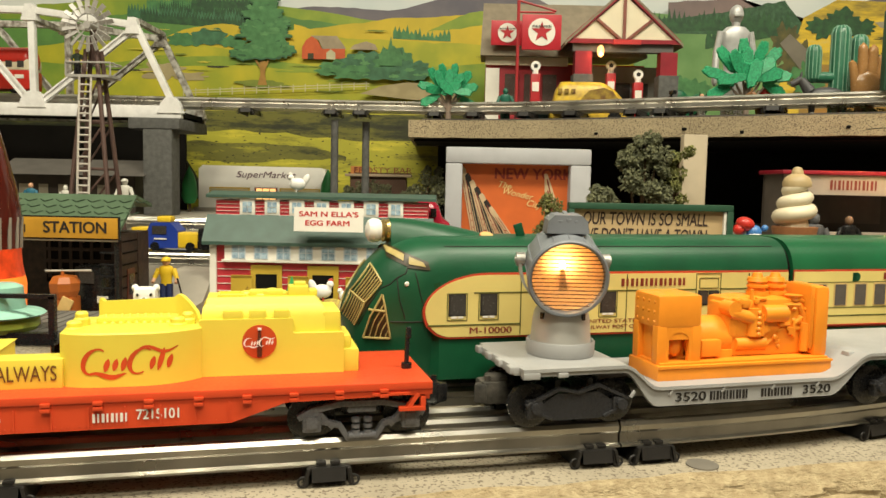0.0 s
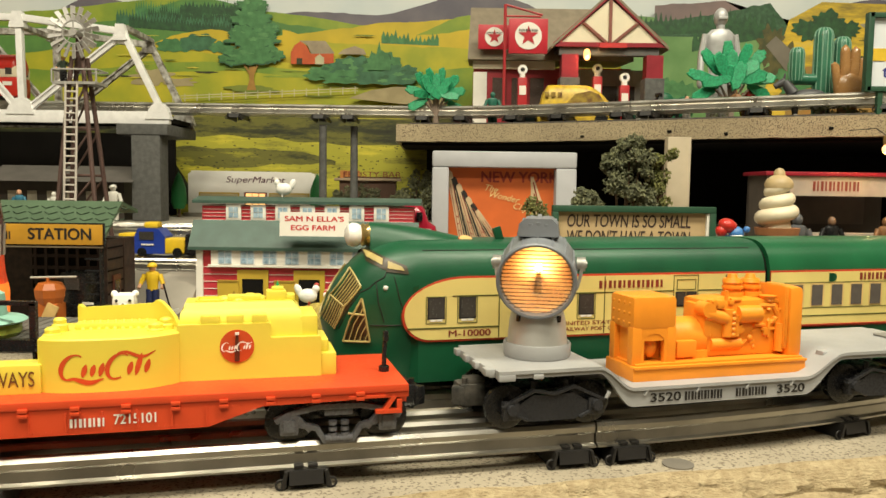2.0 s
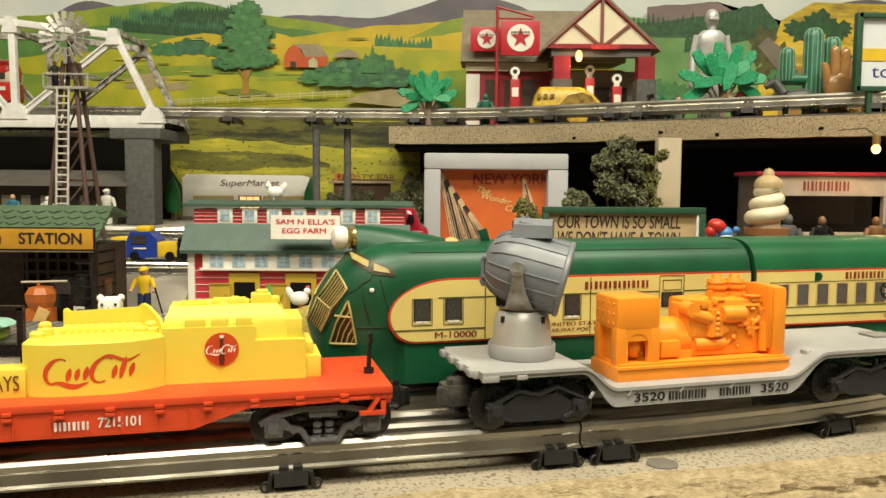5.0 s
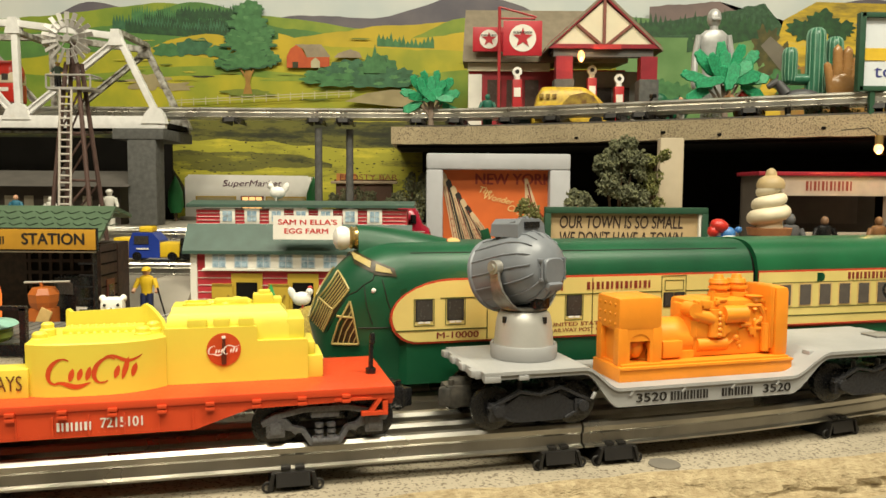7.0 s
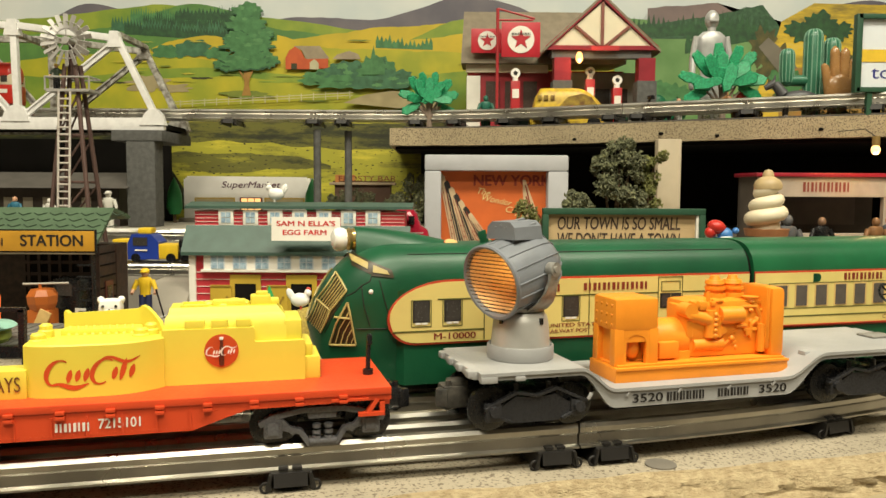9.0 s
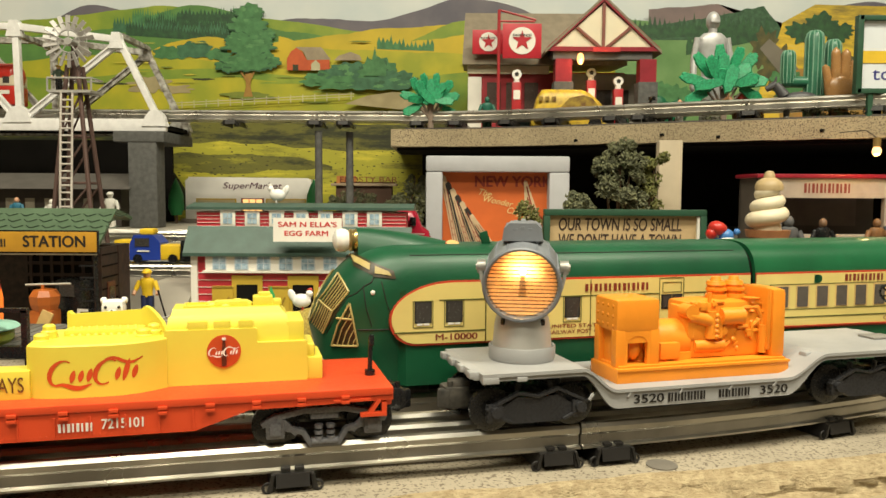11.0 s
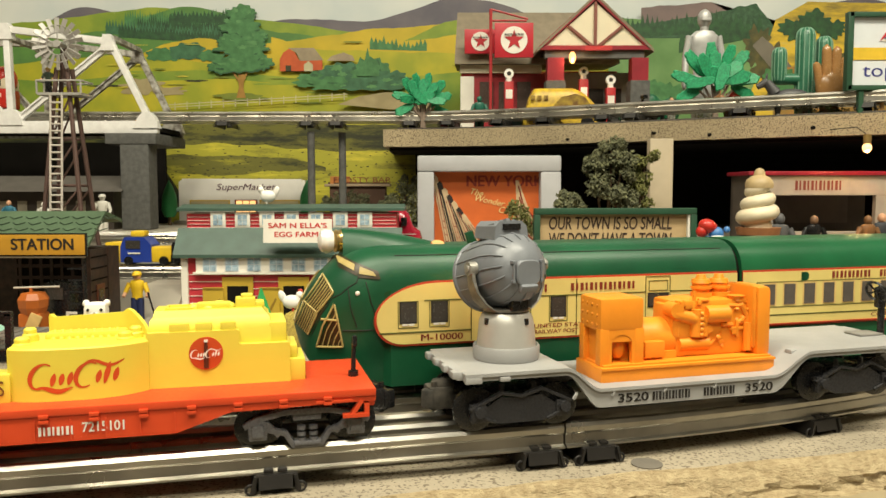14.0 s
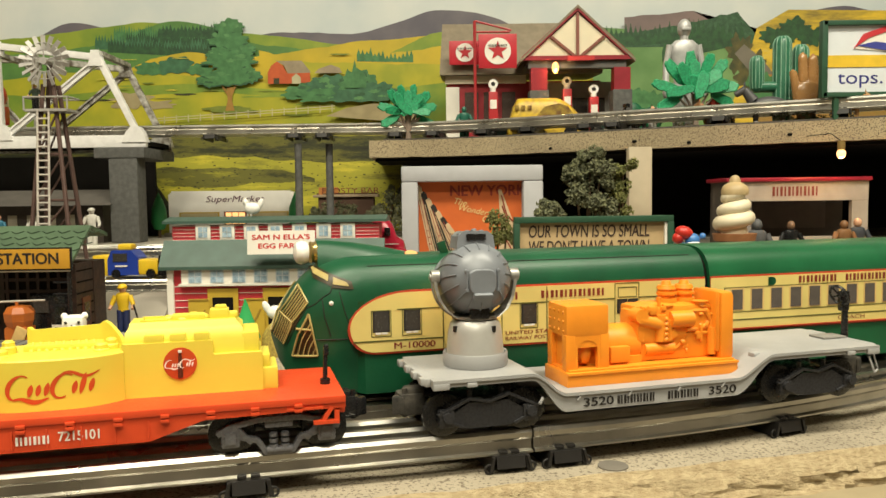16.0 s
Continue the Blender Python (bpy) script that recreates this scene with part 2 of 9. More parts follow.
def swash(bm, at):
    """A flowing painted mark of crescents, ovals and waves; at(u, v) gives its place on the surface for u and v from 0 to 1."""
    def ribbon(pts, widths):
        left, right = [], []
        for k, (u, v) in enumerate(pts):
            a, b = pts[max(0, k - 1)], pts[min(len(pts) - 1, k + 1)]
            du, dv = (b[0] - a[0]) * 3.2, b[1] - a[1]
            ln = math.hypot(du, dv) or 1.0
            w = widths[k] * 0.5
            left.append(bm.verts.new(at(u - dv / ln * w / 3.2, v + du / ln * w)))
            right.append(bm.verts.new(at(u + dv / ln * w / 3.2, v - du / ln * w)))
        for k in range(len(pts) - 1):
            bm.faces.new((left[k], left[k + 1], right[k + 1], right[k]))

    def arc(cu, cv, ru, rv, a0, a1, thin, thick, heavy=180, n=22):
        pts, ws = [], []
        for k in range(n + 1):
            a = radians(a0 + (a1 - a0) * k / n)
            v = cv + rv * math.sin(a)
            pts.append((cu + ru * math.cos(a) + 0.10 * (v - cv), v))
            ws.append(thin + (thick - thin) * max(0.0, math.cos(a - radians(heavy))) ** 1.5)
        ribbon(pts, ws)
    for cu in (0.13, 0.615):
        arc(cu, 0.50, 0.115, 0.40, 55, 300, 0.05, 0.17)
    for cu, cv, rv in ((0.255, 0.38, 0.21), (0.345, 0.39, 0.19), (0.435, 0.41, 0.22), (0.735, 0.42, 0.21), (0.825, 0.52, 0.36), (0.915, 0.44, 0.22)):
        ribbon([(cu + 0.10 * rv * (k / 4 - 1), cv + rv * (k / 4 - 1)) for k in range(9)], [0.02 + 0.17 * math.sin(math.pi * k / 8) ** 0.7 for k in range(9)])
    ribbon([(0.60 + 0.40 * k / 12, 0.86 + 0.10 * math.sin(2 * math.pi * k / 12 + 0.5)) for k in range(13)], [0.03 + 0.08 * math.sin(math.pi * k / 12) for k in range(13)])
    ribbon([(0.08 + 0.38 * k / 12, 0.07 + 0.07 * math.sin(2 * math.pi * k / 12 + 0.9)) for k in range(13)], [0.03 + 0.13 * math.sin(math.pi * k / 12) for k in range(13)])


# ---- the setting ----
def setting():
    bm = bmesh.new()
    front = lambda x: 0.322 + 0.24 * x + 0.0035 * noise.noise((x * 30, 0, 0)) + 0.0015 * noise.noise((x * 120, 3, 0))
    xs = [-1.3 + 2.6 * k / 520 for k in range(521)]
    top = [bm.verts.new((x, front(x), 0.003)) for x in xs]
    back = [bm.verts.new((x, 1.3, 0.003)) for x in xs]
    for a in range(520):
        bm.faces.new((top[a], top[a + 1], back[a + 1], back[a]))
    ground = part("ground", bm, GROUND)
    tagged(ground, label="sandy pressed board table top with fine pits", category="ground", kind="structure")
    # crumbled front edge of the board
    bm = bmesh.new()
    rows = []
    for j in range(9):
        z = 0.003 - 0.0165 * j / 8
        rows.append([bm.verts.new((x, front(x) - (0.004 + 0.003 * noise.noise((x * 60, j * 0.9, 1.7)) + 0.0028 * noise.noise((x * 190, j * 1.4, 7))) * math.sin(math.pi * min(1, j / 5 + 0.001) / 2) - 0.001 * j, z)) for x in xs])
    for a, b in zip(rows, rows[1:]):
        for k in range(520):
            bm.faces.new((a[k], a[k + 1], b[k + 1], b[k]))
    edge = part("board_edge", bm, BROKEN)
    tagged(edge, label="broken tan front edge of the pressed board", category="board edge", kind="structure")
    bm = bmesh.new()
    slab_z(bm, [(-1.3, -0.025), (1.3, 0.599), (1.3, 1.3), (-1.3, 1.3)], -0.05, -0.0135)
    tagged(part("table_frame", bm, mat("planed_wood", (0.33, 0.27, 0.165), 0.6, scale=30)), label="pale planed wooden table frame", category="table", kind="structure")
    # room
    for name, c, size, m_ in (("floor", (0, -0.6, -0.93), (5, 4.2, 0.06), WALL), ("wall_south", (0, -2.6, 0.4), (5, 0.1, 2.6), WALL), ("wall_west", (-2.5, -0.6, 0.4), (0.1, 4.0, 2.6), WALL),
                              ("wall_east", (2.5, -0.6, 0.4), (0.1, 4.0, 2.6), WALL), ("wall_north", (0, 1.36, 0.4), (5, 0.1, 2.6), WALL), ("ceiling", (0, -0.6, 1.73), (5, 4.2, 0.06), CEIL)):
        tagged(part(name, B(c, size), m_), label="plain painted basement " + name.split("_")[0], category=name.split("_")[0], kind="structure")
    tagged(part("table_base", B((0, 0.95, -0.48), (2.5, 0.6, 0.84)), DARK), label="dark cloth under the table", category="table base", kind="structure")


setting()


# ---- tracks ----
RAIL_TOP, RAIL_LOW = 0.0235, 0.0115


def front_path(a, d):
    """Along the front track from its joint: a metres on, d metres to the far side of the near rail; gives x, y and the heading."""
    t0 = radians(13.6)
    if a <= 0:
        x, y, h = 0.0845 + a * math.cos(t0), 0.3635 + a * math.sin(t0), t0
    else:
        rad = 0.93
        h = t0 + a / rad
        x = 0.0845 + rad * (math.sin(h) - math.sin(t0))
        y = 0.3635 - rad * (math.cos(h) - math.cos(t0))
    return x - d * math.sin(h), y + d * math.cos(h), h


def loco_path(a, d):
    h = radians(15)
    return 0.163 - 0.0125 * math.sin(h) + a * math.cos(h) - d * math.sin(h), 0.447 + 0.0125 * math.cos(h) + a * math.sin(h) + d * math.cos(h), h


RAIL_SHAPE = [(-4.2, 0), (-4.2, 0.9), (-1.6, 1.5), (-1.3, 5.8), (-2.5, 7.2), (-2.7, 9.6), (-1.6, 11.4), (0, 12), (1.6, 11.4), (2.7, 9.6), (2.5, 7.2), (1.3, 5.8), (1.6, 1.5), (4.2, 0.9), (4.2, 0)]


def rail(path, d, a0, a1, parent, steps=24, z0=RAIL_LOW, k=1.0):
    bm = bmesh.new()
    rings = []
    for i in range(steps + 1):
        a = a0 + (a1 - a0) * i / steps
        ring_ = []
        for p, z in RAIL_SHAPE:
            x, y, h = path(a, d + p * 0.001 * k)
            ring_.append(V(x, y, z0 + z * 0.001 * k))
        rings.append(ring_)
    loft(bm, rings)
    return part("rail", bm, TIN, parent)


def tie(path, a, parent, z0=RAIL_LOW, k=1.0, gauge=0.0346):
    """A pressed steel tie with curled feet and a clip at each rail."""
    x, y, h = path(a, gauge / 2)
    bm = bmesh.new()
    prof = [(-10.5, -8), (-9, -8), (-7.6, -0.6), (7.6, -0.6), (9, -8), (10.5, -8), (8.4, 0), (-8.4, 0)]
    half = gauge / 2 + 0.0065 * k
    loft(bm, [[V(p * 0.001 * k, -half, q * 0.001 * k) for p, q in prof], [V(p * 0.001 * k, half, q * 0.001 * k) for p, q in prof]])
    for e in (-1, 1):
        for s_ in (-1, 1):
            ring(bm, (s_ * 0.0108 * k, e * (half - 0.0005 * k), -0.0060 * k), 0.0021 * k, 0.0006 * k, (90, 0, 0), 14, 6)
            box(bm, (s_ * 0.0095 * k, e * half, -0.0035 * k), (0.0012 * k, 0.003 * k, 0.007 * k), ry=s_ * -14)
        box(bm, (0, e * (half + 0.0006 * k), -0.0030 * k), (0.0145 * k, 0.0008 * k, 0.0058 * k), rx=e * 12)
    bmesh.ops.transform(bm, verts=bm.verts, matrix=pose(x, y, z0, 0, 0, math.degrees(h)))
    t_ = part("tie", bm, BLACKSTEEL, parent)
    key = "clip_%.2f" % k
    me = bpy.data.meshes.get(key)
    if me is None:
        bm = bmesh.new()
        for e in (-1, 1):
            box(bm, (0, e * 0.0033 * k, 0.0012 * k), (0.0042 * k, 0.0035 * k, 0.0016 * k), bevel=0.0004 * k)
        box(bm, (0, 0, 0.0003 * k), (0.003 * k, 0.007 * k, 0.0005 * k))
        me = bpy.data.meshes.new(key)
        bm.to_mesh(me)
        bm.free()
        me.materials.append(BLACKSTEEL)
    for d in (0, gauge / 2, gauge):
        gx, gy, _ = path(a, d)
        for s_ in (-1, 1):
            c = new("clip", me)
            c.parent = t_
            c.matrix_local = pose(gx, gy, z0, 0, 0, math.degrees(h)) @ pose(s_ * 0.003 * k, 0, 0)


def tracks():
    left = thing("track_section", Matrix(), "straight tubular three-rail toy track on the sandy board", "track", "front track")
    right = thing("track_section", Matrix(), "curved tubular three-rail toy track on the sandy board", "track", "front track")
    for k in range(3):
        rail(front_path, 0.0173 * k, -0.62, -0.0005, left, 6)
        rail(front_path, 0.0173 * k, 0.0005, 0.5, right, 40)
    for a in (-0.0130, -0.1365, -0.264, -0.386, -0.516):
        tie(front_path, a, left)
    for a in (0.0165, 0.1535, 0.293, 0.433):
        tie(front_path, a, right)
    second = thing("track_section", Matrix(), "straight tubular three-rail track under the streamliner", "track")
    for k in range(3):
        rail(loco_path, 0.0173 * k, -0.75, 0.55, second, 4)
    for k in range(11):
        tie(loco_path, -0.7 + 0.12 * k, second)
    # thin dark pivot bar and a coin-like disc by the joint
    x, y, h = front_path(0.038, -0.0125)
    one("metal_disc", R((0, 0, 0), (0, 0, 0.0006), 0.0075, seg=32), mat("dull_steel_disc", (0.2, 0.18, 0.15), 0.7, 0.3), pose(x, y, 0.003), "dull round steel slug lying by the rail", "disc")


tracks()


# ---- rolling stock ----
def truck(parent, x, bars_style, metal, dz=0.0):
    """A four-wheel truck; local z starts at the rail top."""
    t_ = part("truck", B((x, 0, 0.0125), (0.03, 0.03, 0.008), bevel=0.002), BLACKPL, parent)
    for sx in (-1, 1):
        for sy in (-1, 1):
            bm = bmesh.new()
            lathe(bm, [(0.0015, -0.003), (0.0085, -0.003), (0.0104, -0.0022), (0.0104, -0.0008), (0.0092, 0.0), (0.0092, 0.0035), (0.0078, 0.0042), (0.005, 0.0032), (0.0015, 0.0032)], pose(x + sx * 0.0208, sy * 0.0168, 0.0098, 90 * sy, 0, 0), 28)
            part("wheel", bm, BLACKPL, t_)
        part("axle", R((x + sx * 0.0208, -0.019, 0.0098), (x + sx * 0.0208, 0.019, 0.0098), 0.0016), BLACKSTEEL, t_)
    for sy in (-1, 1):
        y = sy * 0.0245
        bm = bmesh.new()
        if bars_style:
            def bent(line, t0, t1, dy=0.0):
                for a, b in zip(line, line[1:]):
                    ln = math.hypot(b[0] - a[0], b[1] - a[1])
                    box(bm, (x + (a[0] + b[0]) / 2, y + sy * dy, (a[1] + b[1]) / 2), (ln + 0.0012, t1, t0), ry=-math.degrees(math.atan2(b[1] - a[1], b[0] - a[0])), bevel=0.0005)
            bent([(-0.0265, 0.0118), (-0.021, 0.0148), (-0.009, 0.0172), (0.009, 0.0172), (0.021, 0.0148), (0.0265, 0.0118)], 0.0026, 0.0042)
            bent([(-0.017, 0.0098), (-0.0095, 0.0078), (-0.006, 0.0022), (0.006, 0.0022), (0.0095, 0.0078), (0.017, 0.0098)], 0.0024, 0.0038)
            for k in (-1, 1):
                bent([(k * 0.0175, 0.0128), (k * 0.0125, 0.0072)], 0.0022, 0.0034)
                box(bm, (x + k * 0.0212, y, 0.0098), (0.0082, 0.0048, 0.0088), bevel=0.0012)
                box(bm, (x + k * 0.0212, y + sy * 0.0024, 0.0098), (0.0052, 0.0016, 0.0056), bevel=0.0006)
                for j in range(3):
                    rod(bm, (x + k * 0.0026, y + sy * 0.001, 0.0040 + j * 0.0026), (x + k * 0.0026, y + sy * 0.001, 0.0056 + j * 0.0026), 0.0019, seg=10)
                box(bm, (x + k * 0.0048, y + sy * 0.001, 0.0034), (0.0022, 0.0034, 0.0026), bevel=0.0004)
            box(bm, (x, y - sy * 0.001, 0.0144), (0.0125, 0.0040, 0.0030), bevel=0.0007)
            box(bm, (x, y + sy * 0.001, 0.0034), (0.0115, 0.004, 0.0018), bevel=0.0005)
        else:
            slab(bm, [(x - 0.018, 0.006), (x - 0.01, 0.004), (x + 0.01, 0.004), (x + 0.018, 0.006), (x + 0.019, 0.011), (x + 0.01, 0.0165), (x + 0.004, 0.016), (x - 0.004, 0.016), (x - 0.01, 0.0165), (x - 0.019, 0.011)], y - 0.0012, y + 0.0012)
            for line in ([(-0.025, 0.0115), (-0.01, 0.0185), (0, 0.0165), (0.01, 0.0195), (0.025, 0.0125)], [(-0.022, 0.009), (-0.013, 0.005)], [(0.022, 0.009), (0.013, 0.005)]):
                for a, b in zip(line, line[1:]):
                    ln = math.hypot(b[0] - a[0], b[1] - a[1])
                    box(bm, (x + (a[0] + b[0]) / 2, y + sy * 0.001, (a[1] + b[1]) / 2), (ln + 0.0008, 0.003, 0.0015), ry=-math.degrees(math.atan2(b[1] - a[1], b[0] - a[0])), bevel=0.0004)
            for k in (-1, 1):
                box(bm, (x + k * 0.021, y, 0.0095), (0.0075, 0.0045, 0.0085), bevel=0.001)
                rod(bm, (x + k * 0.021, y, 0.0105), (x + k * 0.021, y + sy * 0.0045, 0.0105), 0.0026, seg=10)
                rod(bm, (x + k * 0.008, y - sy * 0.004, 0.017), (x + k * 0.008, y - sy * 0.004, 0.0215), 0.0014, seg=8)
        part("side_frame", bm, metal, t_)
    if dz:
        for ob in [t_] + list(t_.children):
            ob.data.transform(pose(0, 0, dz))
    return t_


def coupler(parent, x, way, material=DUSTY, label="dusty black knuckle coupler"):
    bm = bmesh.new()
    box(bm, (x, 0, 0.0115), (0.022, 0.006, 0.005), bevel=0.001)
    box(bm, (x + way * 0.013, 0, 0.0125), (0.013, 0.0125, 0.011), bevel=0.002)
    box(bm, (x + way * 0.0195, -0.0035, 0.0125), (0.006, 0.005, 0.009), bevel=0.0012, rz=way * 25)
    box(bm, (x + way * 0.011, 0, 0.0185), (0.009, 0.01, 0.003), bevel=0.001)
    rod(bm, (x + way * 0.0165, -0.0035, 0.0065), (x + way * 0.0165, -0.0035, 0.0205), 0.0014, seg=10)
    box(bm, (x + way * 0.004, 0, 0.0075), (0.012, 0.004, 0.003), bevel=0.0006)
    return part("coupler", bm, material, parent, label)


def yellow_load_car():
    car = thing("flat_car", pose(-0.1345, 0.3299, RAIL_TOP, 0, 0, 14), "orange-red plastic toy flat car with a yellow molded load", "train car", "front train")
    L, W = 0.1275, 0.031
    bm = bmesh.new()
    prof = [(-L, 0.0245), (-L, 0.0195), (-0.072, 0.0185), (-0.055, 0.0112), (0.044, 0.0112), (0.066, 0.0185), (L, 0.0195), (L, 0.0245)]
    slab(bm, prof, -W, -W + 0.003)
    slab(bm, prof, W - 0.003, W)
    part("side_sill", bm, RED, car)
    bm = bmesh.new()
    box(bm, (0, 0, 0.0235), (2 * L, 2 * W + 0.0016, 0.0032), bevel=0.0004)
    part("deck", bm, RED, car)
    for e in (-1, 1):
        bm = bmesh.new()
        box(bm, (e * (L - 0.001), 0, 0.0195), (0.003, 0.05, 0.008), bevel=0.0006)
        box(bm, (e * (L - 0.004), -W + 0.001, 0.0155), (0.0022, 0.003, 0.006))
        box(bm, (e * (L - 0.0085), -W + 0.001, 0.0165), (0.0018, 0.003, 0.008), ry=e * 35)
        box(bm, (e * (L - 0.009), -W + 0.0005, 0.0135), (0.011, 0.003, 0.0016))
        box(bm, (e * (L - 0.018), -W - 0.0006, 0.0203), (0.016, 0.0012, 0.001))
        part("end_sill", bm, RED, car)
    for k in range(13):
        bm = bmesh.new()
        x = -0.118 + k * 0.0187
        for j in range(2):
            box(bm, (x, -W - 0.0008, 0.0219 - j * 0.0021), (0.0036, 0.0022, 0.0015), bevel=0.0003)
        box(bm, (x, -W - 0.0003, 0.0208), (0.0026, 0.0009, 0.004))
        part("stake_pocket", bm, RED, car)
    for k in range(8):
        part("rib", B((-0.049 + k * 0.0132, -W - 0.0002, 0.0158), (0.0007, 0.0007, 0.0085)), RED, car)
    bm = bmesh.new()
    for k in range(44):
        ball(bm, (-0.052 + k * 0.0022, -W - 0.0001, 0.0127), 0.0003, (1, 0.7, 1), 6, 4)
    for k in range(20):
        ball(bm, (0.050 + k * 0.0037, -W - 0.0001, 0.0203 - 0.0003 * (k < 4) * (4 - k)), 0.0003, (1, 0.7, 1), 6, 4)
    tagged(part("rivet_row", bm, RED, car), kind="stuff")
    for x in (-0.0985, 0.098):
        truck(car, x, True, mat("dark_grey_plastic", (0.15, 0.15, 0.162), 0.27, bump=0.1) if x < 0 else bpy.data.materials["dark_grey_plastic"], -0.0018)
    coupler(car, 0.118, 1, BLACKPL, "black knuckle coupler")
    bm = bmesh.new()
    rod(bm, (0.121, -0.006, 0.025), (0.121, -0.006, 0.0275), 0.0024, seg=12)
    rod(bm, (0.121, -0.006, 0.0275), (0.1215, -0.006, 0.043), 0.0011, seg=8)
    box(bm, (0.1218, -0.006, 0.0415), (0.0022, 0.003, 0.005), bevel=0.0005)
    part("brake_post", bm, BLACKPL, car, "small black brake post")
    # the molded load: bowed tank house, stepped engine house, low panel, rear block
    load = part("load", B((0.012, 0.006, 0.026), (0.15, 0.02, 0.002)), YELLOW, car, "glossy yellow molded load")
    bm = bmesh.new()

    def bulged(x0, x1, y0, y1, z0, z1, bow):
        n = 20
        outl = [(x0 + (x1 - x0) * k / n, y0 + bow * abs(2 * k / n - 1) ** (4 if k < n / 2 else 2.6) * (0.5 if k < n / 2 else 1.0)) for k in range(n + 1)] + [(x1, y1), (x0, y1)]
        loft(bm, [[V(x, y, z0) for x, y in outl], [V(x, y, z1 - 0.0006) for x, y in outl], [V(x * 0.985 + 0.0001, y + 0.0007, z1) for x, y in outl]])
    bulged(-0.0225, 0.0315, -0.0205, 0.02, 0.0248, 0.0470, 0.0105)
    part("tank_house", bm, YELLOW, load)
    # back wall of the tank well with a wing that sweeps down
    bm = bmesh.new()
    wall = [(-0.0125, 0.0130, 0.0556), (-0.0120, 0.0128, 0.0566), (-0.0105, 0.0125, 0.0552), (0.0, 0.0125, 0.0556), (0.0185, 0.0125, 0.0564), (0.0205, 0.0120, 0.0580), (0.0225, 0.0105, 0.0572), (0.0255, 0.0080, 0.0545), (0.0285, 0.0045, 0.0512), (0.0300, 0.0010, 0.0480)]
    loft(bm, [[V(x, y, 0.0445), V(x, y, z), V(x + 0.0012, y + 0.0016, z), V(x + 0.0012, y + 0.0016, 0.0445)] for x, y, z in wall])
    part("back_wall", bm, YELLOW, load)
    part("well_step", B((0.0045, 0.0065, 0.0480), (0.033, 0.009, 0.0034), bevel=0.0012), YELLOW, load)
    for k in range(9):
        part("coil", R((-0.0085 + k * 0.0032, 0.0015, 0.0464), (-0.0085 + k * 0.0032, 0.0060, 0.0500), 0.0010, 0.0009, seg=10), YELLOW, load)
    for x, y, r, z in ((-0.0185, -0.0075, 0.0030, 0.0502), (-0.0172, 0.0005, 0.0026, 0.0528), (0.0215, -0.0035, 0.0030, 0.0504), (0.0255, -0.0010, 0.0026, 0.0520)):
        bm = bmesh.new()
        lathe(bm, [(r * 1.25, 0.0450), (r * 1.25, z - 0.0030), (r, z - 0.0024), (r, z - 0.0008), (r * 0.7, z), (0, z)], pose(x, y, 0), 18)
        part("knob", bm, YELLOW, load)
    part("pipe", R((-0.0195, -0.008, 0.0466), (-0.0165, 0.008, 0.0466), 0.0016, seg=10), YELLOW, load)
    # engine house
    bm = bmesh.new()
    slab(bm, [(0.0305, 0.0248), (0.0920, 0.0248), (0.0920, 0.0424), (0.0914, 0.0430), (0.0702, 0.0430), (0.0698, 0.0434), (0.0698, 0.0490), (0.0692, 0.0496), (0.0311, 0.0496), (0.0305, 0.0490)], -0.009, 0.021)
    part("engine_house", bm, YELLOW, load)
    bm = bmesh.new()
    loft(bm, [[V(0.0312, -0.0062, 0.0420), V(0.0838, -0.0062, 0.0420), V(0.0838, 0.021, 0.0420), V(0.0312, 0.021, 0.0420)], [V(0.0312, -0.0062, 0.0494), V(0.0838, -0.0062, 0.0494), V(0.0838, 0.021, 0.0494), V(0.0312, 0.021, 0.0494)],
              [V(0.0318, -0.0046, 0.0542), V(0.0834, -0.0046, 0.0542), V(0.0834, 0.0195, 0.0542), V(0.0318, 0.0195, 0.0542)], [V(0.0330, -0.0030, 0.0556), V(0.0820, -0.0030, 0.0556), V(0.0820, 0.018, 0.0556), V(0.0330, 0.018, 0.0556)],
              [V(0.0335, -0.0006, 0.0580), V(0.0800, -0.0006, 0.0580), V(0.0800, 0.016, 0.0580), V(0.0335, 0.016, 0.0580)]])
    part("roof_house", bm, YELLOW, load)
    for c_, size in (((0.0868, 0.008, 0.0470), (0.0080, 0.0284, 0.0100)), ((0.0952, 0.005, 0.0300), (0.0075, 0.026, 0.0105)), ((0.0935, 0.006, 0.0380), (0.0042, 0.024, 0.0060))):
        part("step_block", B(c_, size, bevel=0.0011), YELLOW, load)
    for x0, x1 in ((0.0402, 0.0484), (0.0512, 0.0582), (0.0618, 0.0682)):
        part("vent_block", B(((x0 + x1) / 2, -0.0068, 0.0512), (x1 - x0, 0.0032, 0.0042), bevel=0.0006), YELLOW, load)
    bm = bmesh.new()
    for c_, size in (((0.0438, 0.0012, 0.0584), (0.0120, 0.0010, 0.0012)), ((0.0438, 0.0122, 0.0584), (0.0120, 0.0010, 0.0012)), ((0.0383, 0.0067, 0.0584), (0.0010, 0.0110, 0.0012)), ((0.0493, 0.0067, 0.0584), (0.0010, 0.0110, 0.0012))):
        box(bm, c_, size, bevel=0.0003)
    part("hatch_rim", bm, YELLOW, load)
